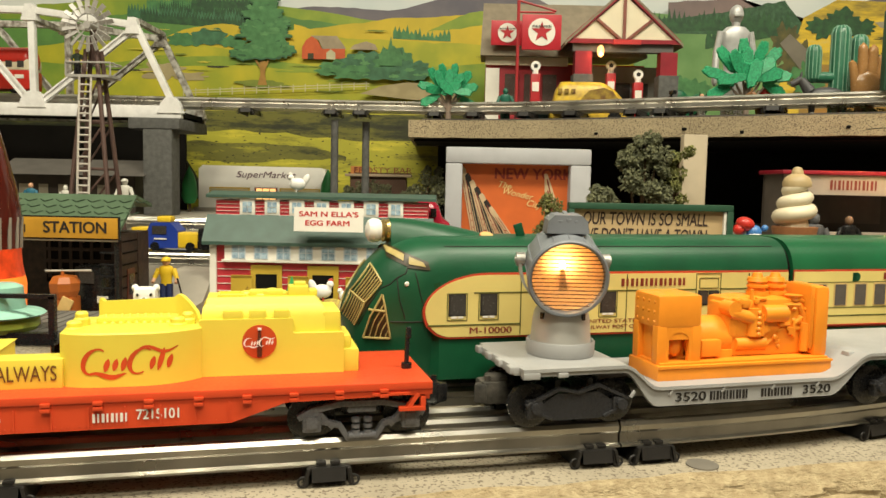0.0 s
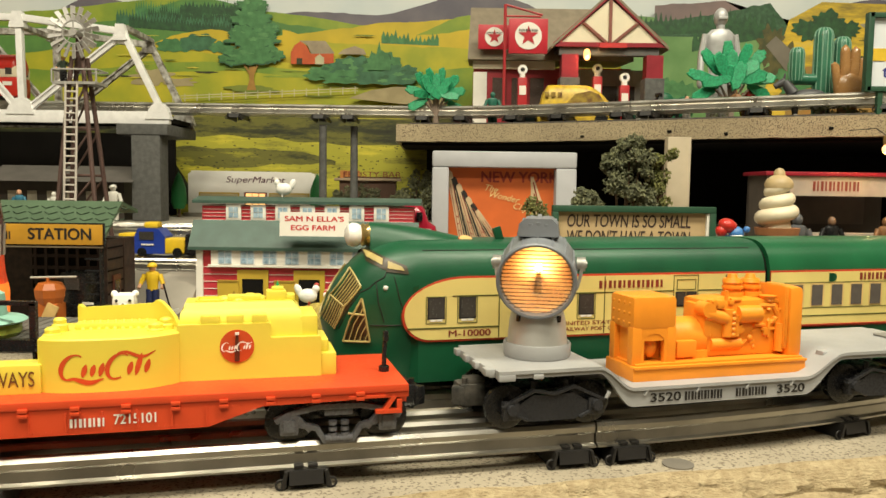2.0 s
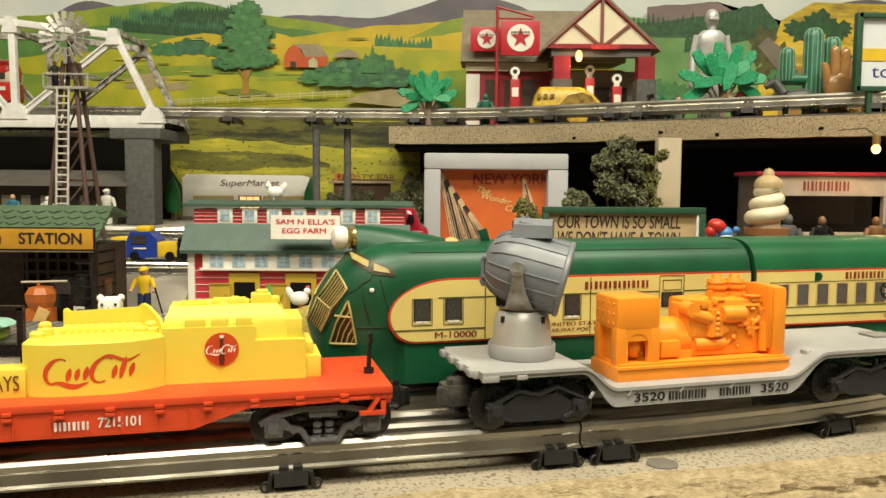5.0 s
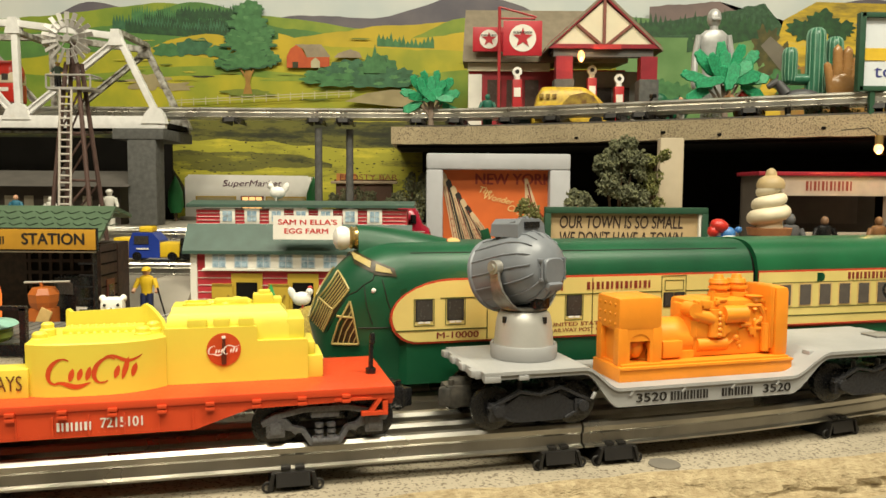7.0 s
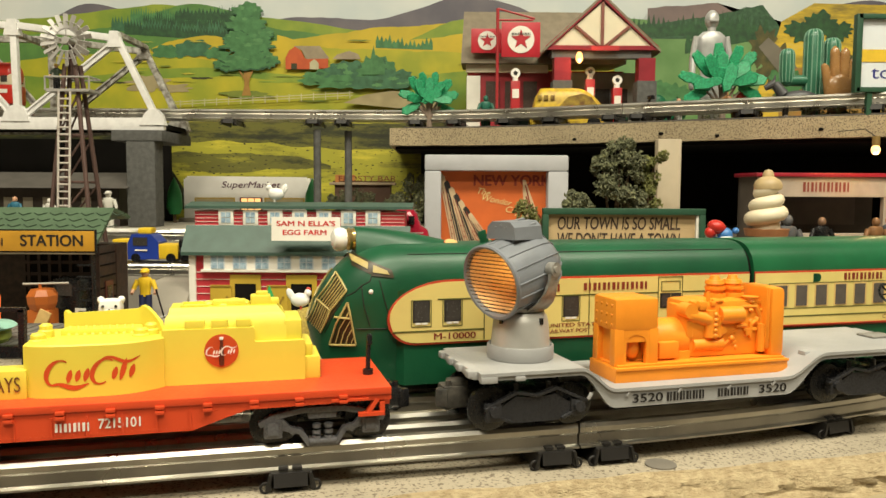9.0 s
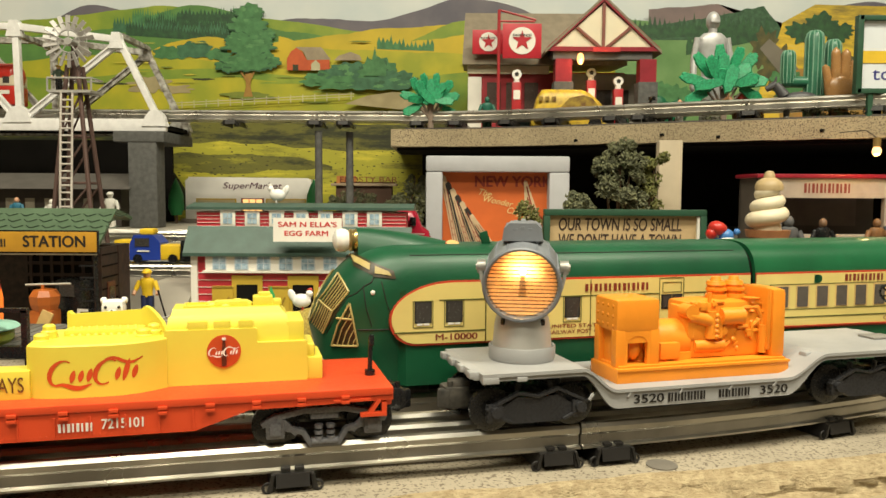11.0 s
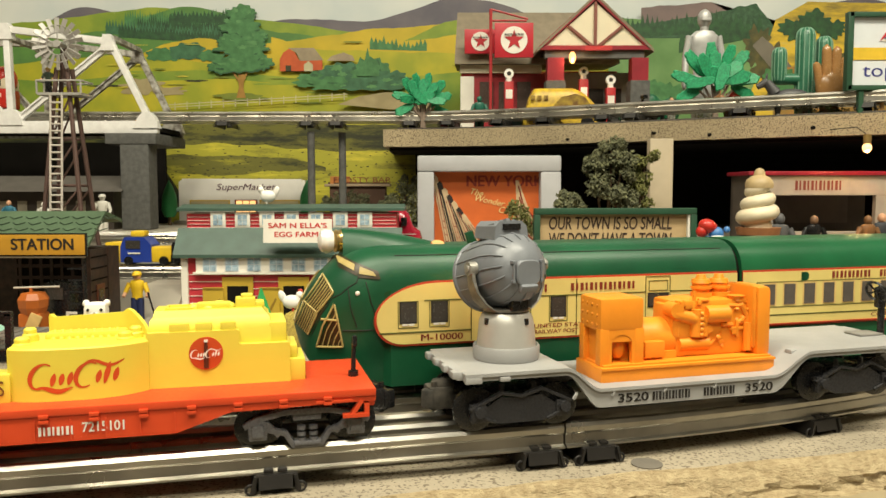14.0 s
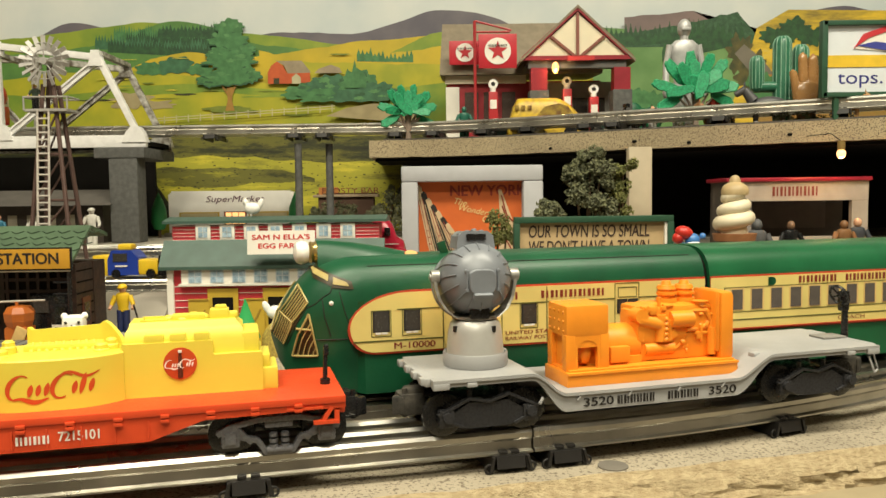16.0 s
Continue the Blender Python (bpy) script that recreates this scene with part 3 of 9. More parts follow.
    for x, r, h in ((0.0500, 0.0022, 0.0600), (0.0562, 0.0032, 0.0598), (0.0612, 0.0026, 0.0610), (0.0655, 0.0024, 0.0600)):
        bm = bmesh.new()
        lathe(bm, [(r * 1.2, 0.0570), (r * 1.2, h - 0.0014), (r, h - 0.0006), (r * 0.6, h), (0, h)], pose(x, 0.006, 0), 16)
        part("roof_knob", bm, YELLOW, load)
    for c_, size in (((0.0588, 0.0062, 0.0589), (0.0150, 0.0070, 0.0030)), ((0.0728, 0.0065, 0.0598), (0.0090, 0.0085, 0.0050)), ((0.0735, 0.0065, 0.0626), (0.0055, 0.0060, 0.0025)), ((0.0790, 0.0068, 0.0590), (0.0045, 0.0080, 0.0030))):
        part("roof_box", B(c_, size, bevel=0.0009), YELLOW, load)
    part("low_panel", B((-0.0345, -0.012, 0.0308), (0.027, 0.012, 0.012), bevel=0.0006), YELLOW, load)
    bm = bmesh.new()
    bulged(-0.085, -0.0475, -0.0205, 0.018, 0.0248, 0.0385, 0.006)
    ball(bm, (-0.066, -0.002, 0.0385), 0.01, (1.6, 1, 0.5))
    part("rear_house", bm, YELLOW, load)
    lettering("word", "ALWAYS", 0.0062, pose(-0.0342, -0.0183, 0.0308), mat("brown_print", (0.16, 0.07, 0.015), 0.5), load, width=0.0222, bold=0.006)
    # brand marks as plain shapes
    RS = mat("red_mark", (0.58, 0.075, 0.014), 0.45)
    def on_front(u, v):
        x = -0.0135 + 0.0362 * u
        q = 2 * (x + 0.0225) / 0.054 - 1
        return V(x, -0.0205 + 0.0105 * abs(q) ** (4 if q < 0 else 2.6) * (0.5 if q < 0 else 1.0) - 0.0002, 0.0292 + 0.0128 * v)
    bm = bmesh.new()
    swash(bm, on_front)
    part("brand_mark", bm, RS, load, "red swirling painted mark")
    bm = bmesh.new()
    rod(bm, (0.0555, -0.0088, 0.0398), (0.0555, -0.0094, 0.0398), 0.0073, seg=40)
    disc = part("round_badge", bm, RS, load, "round red badge")
    bm = bmesh.new()
    rod(bm, (0.0555, -0.00945, 0.0333), (0.0555, -0.00945, 0.0388), 0.0011, 0.0012, seg=10)
    rod(bm, (0.0555, -0.00945, 0.0388), (0.0555, -0.00945, 0.0458), 0.0011, 0.0005, seg=10)
    part("badge_bottle", bm, mat("bottle_brown", (0.10, 0.025, 0.012), 0.4), disc)
    bm = bmesh.new()
    swash(bm, lambda u, v: V(0.0490 + 0.0130 * u, -0.0108, 0.0376 + 0.0046 * v))
    part("badge_mark", bm, WHITE, disc)
    part("badge_cap", B((0.0555, -0.0098, 0.0454), (0.0016, 0.0014, 0.0010)), WHITE, disc)
    bars("word_bar", 4, 0.0135, 0.0034, pose(-0.0015, -W - 0.0004, 0.0158), WHITE, car)
    lettering("number", "7215101", 0.0040, pose(0.0165, -W - 0.0004, 0.0164), WHITE, car, width=0.0160, bold=0.022)
    bars("small_mark", 7, 0.008, 0.0012, pose(-0.044, -W - 0.0004, 0.0165), WHITE, car)


def searchlight_car():
    car = thing("searchlight_car", pose(0.1494, 0.4008, RAIL_TOP, 0, 0, 16), "grey depressed-centre toy car with searchlight and orange generator", "train car", "front train")
    W, L = 0.029, 0.130

    def deck_z(x):
        k = 1.0
        if x < -0.0585:
            k = max(0, min(1, (-0.0585 - x) / 0.018))
        elif x < 0.038:
            k = 0.0
        else:
            k = max(0, min(1, (x - 0.038) / 0.024))
        k = k * k * (3 - 2 * k)
        return 0.0180 + 0.0110 * k
    LEFT = -0.1262
    xs = [LEFT + (L - LEFT) * k / 130 for k in range(131)]
    bm = bmesh.new()
    top = [(x, deck_z(x)) for x in xs]
    slab(bm, top + [(x, deck_z(x) - 0.0016) for x in reversed(xs)], -W - 0.0012, W + 0.0012)
    part("deck", bm, GREYPL, car)
    for sy in (-1, 1):
        bm = bmesh.new()
        slab(bm, [(x, z - 0.0010) for x, z in top] + [(x, deck_z(x) - 0.0037 - 0.0058 * (1 - (deck_z(x) - 0.018) / 0.0110)) for x in reversed(xs)], sy * (W - 0.0012) - 0.0012, sy * (W - 0.0012) + 0.0012)
        part("side_sill", bm, GREYPL, car)
    for e in (-1, 1):
        bm = bmesh.new()
        ex = L if e > 0 else LEFT
        box(bm, (ex, 0, 0.0272), (0.005, 0.05, 0.004), bevel=0.0007)
        for sy in (-1, 1):
            box(bm, (ex - e * 0.004, sy * W, 0.0259), (0.008, 0.003, 0.003), bevel=0.0006)
        part("end_sill", bm, GREYPL, car)
        for sy in (-1, 1):
            part("pocket", B((ex - e * 0.019, sy * W, 0.0259), (0.005, 0.0032, 0.0022), bevel=0.0005), GREYPL, car)
    bm = bmesh.new()
    for a, b in (((L - 0.006, -W, 0.023), (L - 0.003, -W - 0.001, 0.014)), ((L + 0.001, -W + 0.004, 0.023), (L + 0.003, -W + 0.003, 0.015)), ((L - 0.003, -W - 0.001, 0.0145), (L + 0.003, -W + 0.003, 0.0145))):
        rod(bm, a, b, 0.0006, seg=6)
    part("step", bm, GREYPL, car)
    part("crate_block", B((0.058, -0.02, 0.0245), (0.008, 0.006, 0.008), bevel=0.0015), GREYPL, car)
    part("tread_plate", B((0.1225, 0.0, 0.0297), (0.016, 0.012, 0.0012), bevel=0.0004), mat("dull_grey_plate", (0.25, 0.24, 0.22), 0.6), car)
    for x in (-0.0975, 0.0925):
        truck(car, x, False, mat("satin_black_frame", (0.03, 0.03, 0.033), 0.28, scale=100, bump=0.15) if x < 0 else bpy.data.materials["satin_black_frame"])
    coupler(car, -0.117, -1)
    coupler(car, 0.12, 1)
    bm = bmesh.new()
    rod(bm, (0.1345, 0.0, 0.02), (0.1345, 0.0, 0.045), 0.0022, 0.0018, seg=10)
    box(bm, (0.1335, 0.0, 0.05), (0.0055, 0.004, 0.012), bevel=0.001)
    brake = part("brake_stand", bm, BLACKPL, car, "black brake stand")
    bm = bmesh.new()
    ring(bm, (0.1295, -0.001, 0.0535), 0.006, 0.0008, (0, 65, 10), 28, 6)
    for k in range(5):
        a = 2 * math.pi * k / 5
        m = pose(0.1295, -0.001, 0.0535, 0, 65, 10)
        rod(bm, m @ V(0, 0, 0), m @ V(0.006 * math.cos(a), 0.006 * math.sin(a), 0), 0.0005, seg=6)
    part("brake_wheel", bm, BLACKPL, brake)
    lettering("number", "3520", 0.0042, pose(-0.0415, -W - 0.0003, 0.0122), INK, car, width=0.0165, bold=0.02)
    lettering("number", "3520", 0.0042, pose(0.0295, -W - 0.0003, 0.0122), INK, car, width=0.0165, bold=0.02)
    bars("word_bar", 6, 0.0215, 0.0042, pose(-0.0205, -W - 0.0003, 0.0122), INK, car)
    bars("word_bar", 5, 0.0185, 0.0040, pose(0.0065, -W - 0.0003, 0.0122), INK, car)
    for k in range(4):
        part("end_lug", B((LEFT - 0.0030, -0.022 + k * 0.0145, 0.0276), (0.0030, 0.0060, 0.0034), bevel=0.0008), GREYPL, car)
    for x in (-0.072, -0.052, -0.024, 0.004, 0.030):
        part("sill_rib", B((x, -W - 0.0002, 0.0152), (0.0012, 0.0016, 0.0036), ry=32, bevel=0.0003), GREYPL, car)
    # generator
    gen = part("generator", B((-0.0045, -0.007, 0.0215), (0.0995, 0.028, 0.0075), bevel=0.0008), ORANGE, car, "orange molded generator set")
    bm = bmesh.new()
    box(bm, (-0.0045, -0.0075, 0.0256), (0.096, 0.025, 0.0012))
    box(bm, (-0.0045, -0.0212, 0.0245), (0.0995, 0.001, 0.0012))
    part("base_ledge", bm, ORANGE, gen)
    bm = bmesh.new()
    box(bm, (-0.0415, -0.0065, 0.0505), (0.024, 0.0235, 0.0165), bevel=0.0022)
    for sx in (-1, 1):
        for sy in (-1, 1):
            box(bm, (-0.0415 + sx * 0.0095, -0.0065 + sy * 0.009, 0.0345), (0.005, 0.005, 0.0185), bevel=0.0005)
    box(bm, (-0.0415, -0.0155, 0.0400), (0.02, 0.004, 0.006))
    arch = [(0.0056 * math.cos(math.pi * k / 10), 0.0358 + 0.0048 * math.sin(math.pi * k / 10)) for k in range(11)]
    for p, q in zip(arch, arch[1:]):
        loft(bm, [[V(-0.0415 + a, y, z), V(-0.0415 + b, y, w), V(-0.0415 + b, y, 0.0432), V(-0.0415 + a, y, 0.0432)] for (a, z), (b, w) in ((p, q),) for y in (-0.0178, -0.0150)])
    for e in (-1, 1):
        box(bm, (-0.0415 + e * 0.0072, -0.0164, 0.0345), (0.0034, 0.0028, 0.0185))
    ball(bm, (-0.0405, -0.0115, 0.0335), 0.0046, (0.8, 0.8, 1.3))
    box(bm, (-0.0415, -0.002, 0.0345), (0.018, 0.012, 0.018))
    for j in range(3):
        for k in range(4):
            ball(bm, (-0.0535, -0.0145 + k * 0.0053, 0.0455 + j * 0.0048), 0.0009, (0.5, 1, 1), 10, 6)
    part("control_box", bm, ORANGE, gen)
    bm = bmesh.new()
    rod(bm, (-0.029, -0.002, 0.0352), (-0.008, -0.002, 0.0352), 0.0105, seg=28)
    box(bm, (-0.0215, -0.0125, 0.0315), (0.0115, 0.006, 0.0085), bevel=0.0012)
    rod(bm, (-0.029, -0.002, 0.0352), (-0.033, -0.002, 0.0352), 0.0075, seg=20)
    box(bm, (-0.0185, -0.003, 0.0275), (0.021, 0.02, 0.005))
    part("dynamo", bm, ORANGE, gen)
    bm = bmesh.new()
    box(bm, (0.0140, -0.0010, 0.0405), (0.0445, 0.0225, 0.0290), bevel=0.0025)
    box(bm, (-0.0045, -0.003, 0.0440), (0.012, 0.020, 0.0180), bevel=0.003)
    box(bm, (0.0145, 0.001, 0.0515), (0.03, 0.016, 0.008), bevel=0.002)
    for x in (0.0145, 0.0255):
        rod(bm, (x, 0, 0.052), (x, 0, 0.0625), 0.0046, seg=18)
        rod(bm, (x, 0, 0.0625), (x, 0, 0.0645), 0.0052, 0.0045, seg=18)
        rod(bm, (x, 0, 0.0645), (x, 0, 0.0668), 0.003, 0.0022, seg=14)
        rod(bm, (x, -0.0005, 0.0555), (x, -0.0005, 0.0575), 0.0056, seg=18)
        rod(bm, (x, -0.0005, 0.0595), (x, -0.0005, 0.0608), 0.0054, seg=18)
    rod(bm, (-0.006, -0.011, 0.0325), (0.0115, -0.011, 0.0325), 0.0034, seg=14)
    rod(bm, (0.0035, -0.012, 0.0365), (0.0035, -0.012, 0.0505), 0.0032, seg=14)
    rod(bm, (0.008, -0.012, 0.0365), (0.008, -0.012, 0.0475), 0.0026, seg=14)
    rod(bm, (0.009, -0.012, 0.0475), (0.022, -0.0125, 0.0475), 0.0045, seg=16)
    rod(bm, (-0.009, -0.011, 0.0485), (0.003, -0.012, 0.0455), 0.0036, seg=14)
    rod(bm, (-0.0085, -0.0145, 0.0505), (-0.0085, -0.006, 0.0505), 0.0038, seg=18)
    box(bm, (-0.0015, -0.012, 0.053), (0.005, 0.004, 0.0045), bevel=0.001)
    rnd = random.Random(5)
    for k in range(46):
        c_ = (rnd.uniform(-0.007, 0.034), rnd.uniform(-0.0132, -0.0105), rnd.uniform(0.03, 0.055))
        if k % 3 == 0:
            ball(bm, c_, rnd.uniform(0.0009, 0.0016), (rnd.uniform(0.8, 1.6), 1, rnd.uniform(0.8, 1.6)), 8, 6)
        elif k % 3 == 1:
            box(bm, c_, (rnd.uniform(0.0015, 0.006), 0.003, rnd.uniform(0.0012, 0.004)), ry=rnd.choice((0, 0, 20, -30)), bevel=0.0004)
        else:
            e_ = rnd.choice(((0.006, 0.0), (0.0, 0.006), (0.004, 0.003)))
            rod(bm, c_, (c_[0] + e_[0], c_[1], c_[2] + e_[1]), 0.001, seg=8)
    for k in range(5):
        ball(bm, (0.0055, -0.0145, 0.0375 + k * 0.0027), 0.0015, u=8, v=6)
    box(bm, (0.028, -0.012, 0.0395), (0.009, 0.003, 0.0016), bevel=0.0005)
    box(bm, (0.028, -0.012, 0.0395), (0.0018, 0.003, 0.009), bevel=0.0005)
    rod(bm, (0.034, -0.0135, 0.028), (0.034, -0.0135, 0.0425), 0.0024, seg=10)
    tube(bm, [V(0.022, -0.011, 0.0515), V(0.031, -0.012, 0.0515), V(0.034, -0.0125, 0.046), V(0.034, -0.0125, 0.04)], 0.0016)
    rod(bm, (0.029, -0.01, 0.0565), (0.029, -0.01, 0.053), 0.0045, 0.0025, seg=14)
    part("engine_block", bm, ORANGE, gen)
    bm = bmesh.new()
    box(bm, (0.0405, -0.006, 0.0435), (0.0085, 0.025, 0.0365), bevel=0.003)
    box(bm, (0.0355, -0.006, 0.0455), (0.003, 0.022, 0.033), bevel=0.002)
    part("radiator", bm, ORANGE, gen)
    # searchlight base
    cx = -0.0955
    bm = bmesh.new()
    lathe(bm, [(0, 0.0275), (0.0160, 0.0275), (0.0164, 0.029), (0.0164, 0.0338), (0.0160, 0.0345), (0.0151, 0.0338), (0.0147, 0.0325), (0.0, 0.0325)], pose(cx, 0, 0.0017), 48)
    base = part("lamp_base", bm, GREYPL, car, "pale grey round lamp base")
    bm = bmesh.new()
    lathe(bm, [(0.0146, 0.0325), (0.0142, 0.038), (0.0136, 0.0448), (0.0128, 0.0484), (0.0112, 0.0504), (0, 0.0512)], pose(cx, 0, 0.0017), 48)
    part("lamp_cone", bm, SILVER, base, "satin silver cone")
    bm = bmesh.new()
    for k in range(4):
        a = radians(25 + 90 * k)
        box(bm, (cx + 0.0131 * math.cos(a), 0.0131 * math.sin(a), 0.0485), (0.002, 0.0018, 0.003), rz=math.degrees(a))
    part("slot", bm, BLACKPL, base)
    # turning head; it looks along its own -y
    bm = bmesh.new()
    ax = pose(0, 0, 0.0208, 90 + 14, 0, 0)
    lathe(bm, [(0, -0.0205), (0.007, -0.0198), (0.013, -0.0168), (0.0172, -0.0115), (0.0192, -0.004), (0.0194, 0.004), (0.0192, 0.0205), (0.0199, 0.0212), (0.0201, 0.0228), (0.0193, 0.0236), (0.0182, 0.0232), (0.0180, 0.021), (0.0176, 0.020)], ax, 56)
    head = part("lamp_head", bm, SLATE, car, "turning slate-grey searchlight head")
    bm = bmesh.new()
    for k in range(16):
        a = 2 * math.pi * k / 16
        line = [(0.0193, 0.0212), (0.0195, 0.004), (0.0193, -0.004), (0.0185, -0.0080), (0.0174, -0.0114), (0.0155, -0.0144), (0.0132, -0.0168)]
        for (r0, h0), (r1, h1) in zip(line, line[1:]):
            rod(bm, ax @ V(r0 * math.cos(a), r0 * math.sin(a), h0), ax @ V(r1 * math.cos(a), r1 * math.sin(a), h1), 0.0004, seg=6)
    part("cooling_rib", bm, SLATE, head)
    bm = bmesh.new()
    for k, h in enumerate((0.0058, 0.0072, 0.0080, 0.0072, 0.0058)):
        box(bm, (-0.0078 + k * 0.0039, -0.0065, 0.0405 + h / 2 - 0.002), (0.0024, 0.0175, h), rx=12, bevel=0.0006)
    slab(bm, [(-0.0105, 0.0372), (0.0105, 0.0372), (0.0096, 0.0435), (0.0066, 0.0462), (-0.0066, 0.0462), (-0.0096, 0.0435)], -0.0155, 0.0048)
    bmesh.ops.transform(bm, verts=bm.verts[-12:], matrix=pose(0, 0, 0.0410, 9, 0, 0) @ pose(0, 0, -0.0410))
    vent = part("vent_box", bm, SLATE, head)
    # black plate in place of the dark hollow of the open vent
    part("vent_mouth", B((0, 0.0047, 0.0438), (0.0105, 0.0012, 0.0032)), BLACKPL, vent)
    back = pose(0, 0, 0.0208, 1, 0, 0) @ pose(0, 0.0188, 0)
    bm = bmesh.new()
    outl = [(0.0072 * math.copysign(abs(math.cos(a)) ** 0.5, math.cos(a)), 0.0066 * math.copysign(abs(math.sin(a)) ** 0.6, math.sin(a))) for a in [2 * math.pi * k / 28 for k in range(28)]]
    loft(bm, [[V(x, -0.004, z) for x, z in outl], [V(x, 0.0018, z) for x, z in outl], [V(x * 0.92, 0.0024, z * 0.92) for x, z in outl]])
    bmesh.ops.transform(bm, verts=bm.verts, matrix=back)
    hatch = part("rear_hatch", bm, SLATE, head)
    bm = bmesh.new()
    box(bm, (0, 0.0004, -0.0072), (0.0105, 0.0060, 0.0046), rx=-28, bevel=0.0014)
    bmesh.ops.transform(bm, verts=bm.verts, matrix=back)
    part("flap", bm, SLATE, hatch)
    for x in (-0.0084, 0.0084):
        part("hinge", R(back @ V(x, 0.0012, -0.0040), back @ V(x, 0.0012, 0.0058), 0.0006, seg=8), SLATE, hatch)
        for dz in (-0.0042, 0.0056):
            bm = bmesh.new()
            box(bm, (x, -0.0010, dz), (0.0018, 0.0056, 0.0016), bevel=0.0003)
            bmesh.ops.transform(bm, verts=bm.verts, matrix=back)
            part("hinge_block", bm, SLATE, hatch)
    # black block added in the gap below the head's rear
    part("mount_block", B((0, 0.0105, 0.0040), (0.0105, 0.0060, 0.0068), bevel=0.0012), BLACKPL, head, "small black block under the head")
    bm = bmesh.new()
    lathe(bm, [(0.0175 * j / 14, -0.004 + (0.0175 * j / 14) ** 2 / (4 * 0.00312)) for j in range(15)], ax, 48)
    refl = part("reflector", bm, mat("gilt_reflector", (0.86, 0.64, 0.34), 0.42, 0.35, var=0.05, bump=0.0), head, "gilt dish reflector")
    bm = bmesh.new()
    bulb_c = ax @ V(0, -0.0012, -0.0007)
    ball(bm, bulb_c, 0.0017, (1, 1, 1.4))
    part("bulb", bm, mat("lit_amber_bulb", (1.0, 0.66, 0.27), 0.4, glow=52.0), head, "lit amber bulb")
    part("bulb_socket", R(bulb_c + V(0, 0.0, -0.002), ax @ V(0, -0.012, 0.0075), 0.0012, 0.0022), mat("brass_socket", (0.6, 0.42, 0.16), 0.4, 0.8), head)
    bm = bmesh.new()
    lathe(bm, [(0.0, 0.0222), (0.009, 0.0218), (0.0181, 0.0206)], ax, 40)
    lens = part("lens", bm, clear("lens_plastic", (0.88, 0.82, 0.76), 0.22, 0.13), head, "clear ribbed lens")
    lens.visible_shadow = False
    bm = bmesh.new()
    for k in range(17):
        v = -0.016 + k * 0.002
        hw = math.sqrt(max(0, 0.0179 ** 2 - v * v))
        rod(bm, ax @ V(-hw, v, 0.0226 - 0.00005), ax @ V(hw, v, 0.0226), 0.00030, seg=6)
    ribs = part("lens_rib", bm, clear("lens_rib_plastic", (0.68, 0.55, 0.42), 0.15, 0.08), head)
    ribs.visible_shadow = False
    for sx in (-1, 1):
        bm = bmesh.new()
        arm = [(0.0232, 0.0228, 0.0030), (0.0226, 0.0172, 0.0028), (0.0210, 0.0110, 0.0040), (0.0172, 0.0050, 0.0060), (0.0118, 0.0008, 0.0074)]
        loft(bm, [[V(sx * q, -w + 0.0005, z), V(sx * q, w + 0.0005, z), V(sx * (q - 0.0018), w + 0.0005, z - 0.0006), V(sx * (q - 0.0018), -w + 0.0005, z - 0.0006)] for q, z, w in arm])
        rod(bm, (sx * 0.0195, 0.0005, 0.0226), (sx * 0.0240, 0.0005, 0.0226), 0.0036, seg=20)
        rod(bm, (sx * 0.0240, 0.0005, 0.0226), (sx * 0.0248, 0.0005, 0.0226), 0.0018, seg=14)
        part("yoke_arm", bm, WORNSILVER, head, "dull silver yoke arm")
    part("yoke_plate", R((0, 0, -0.0002), (0, 0, 0.0014), 0.0125, seg=28), WORNSILVER, head)
    for ob in [head] + [c for c in head.children_recursive]:
        ob.data.transform(Matrix.Scale(0.93, 4))
    return head


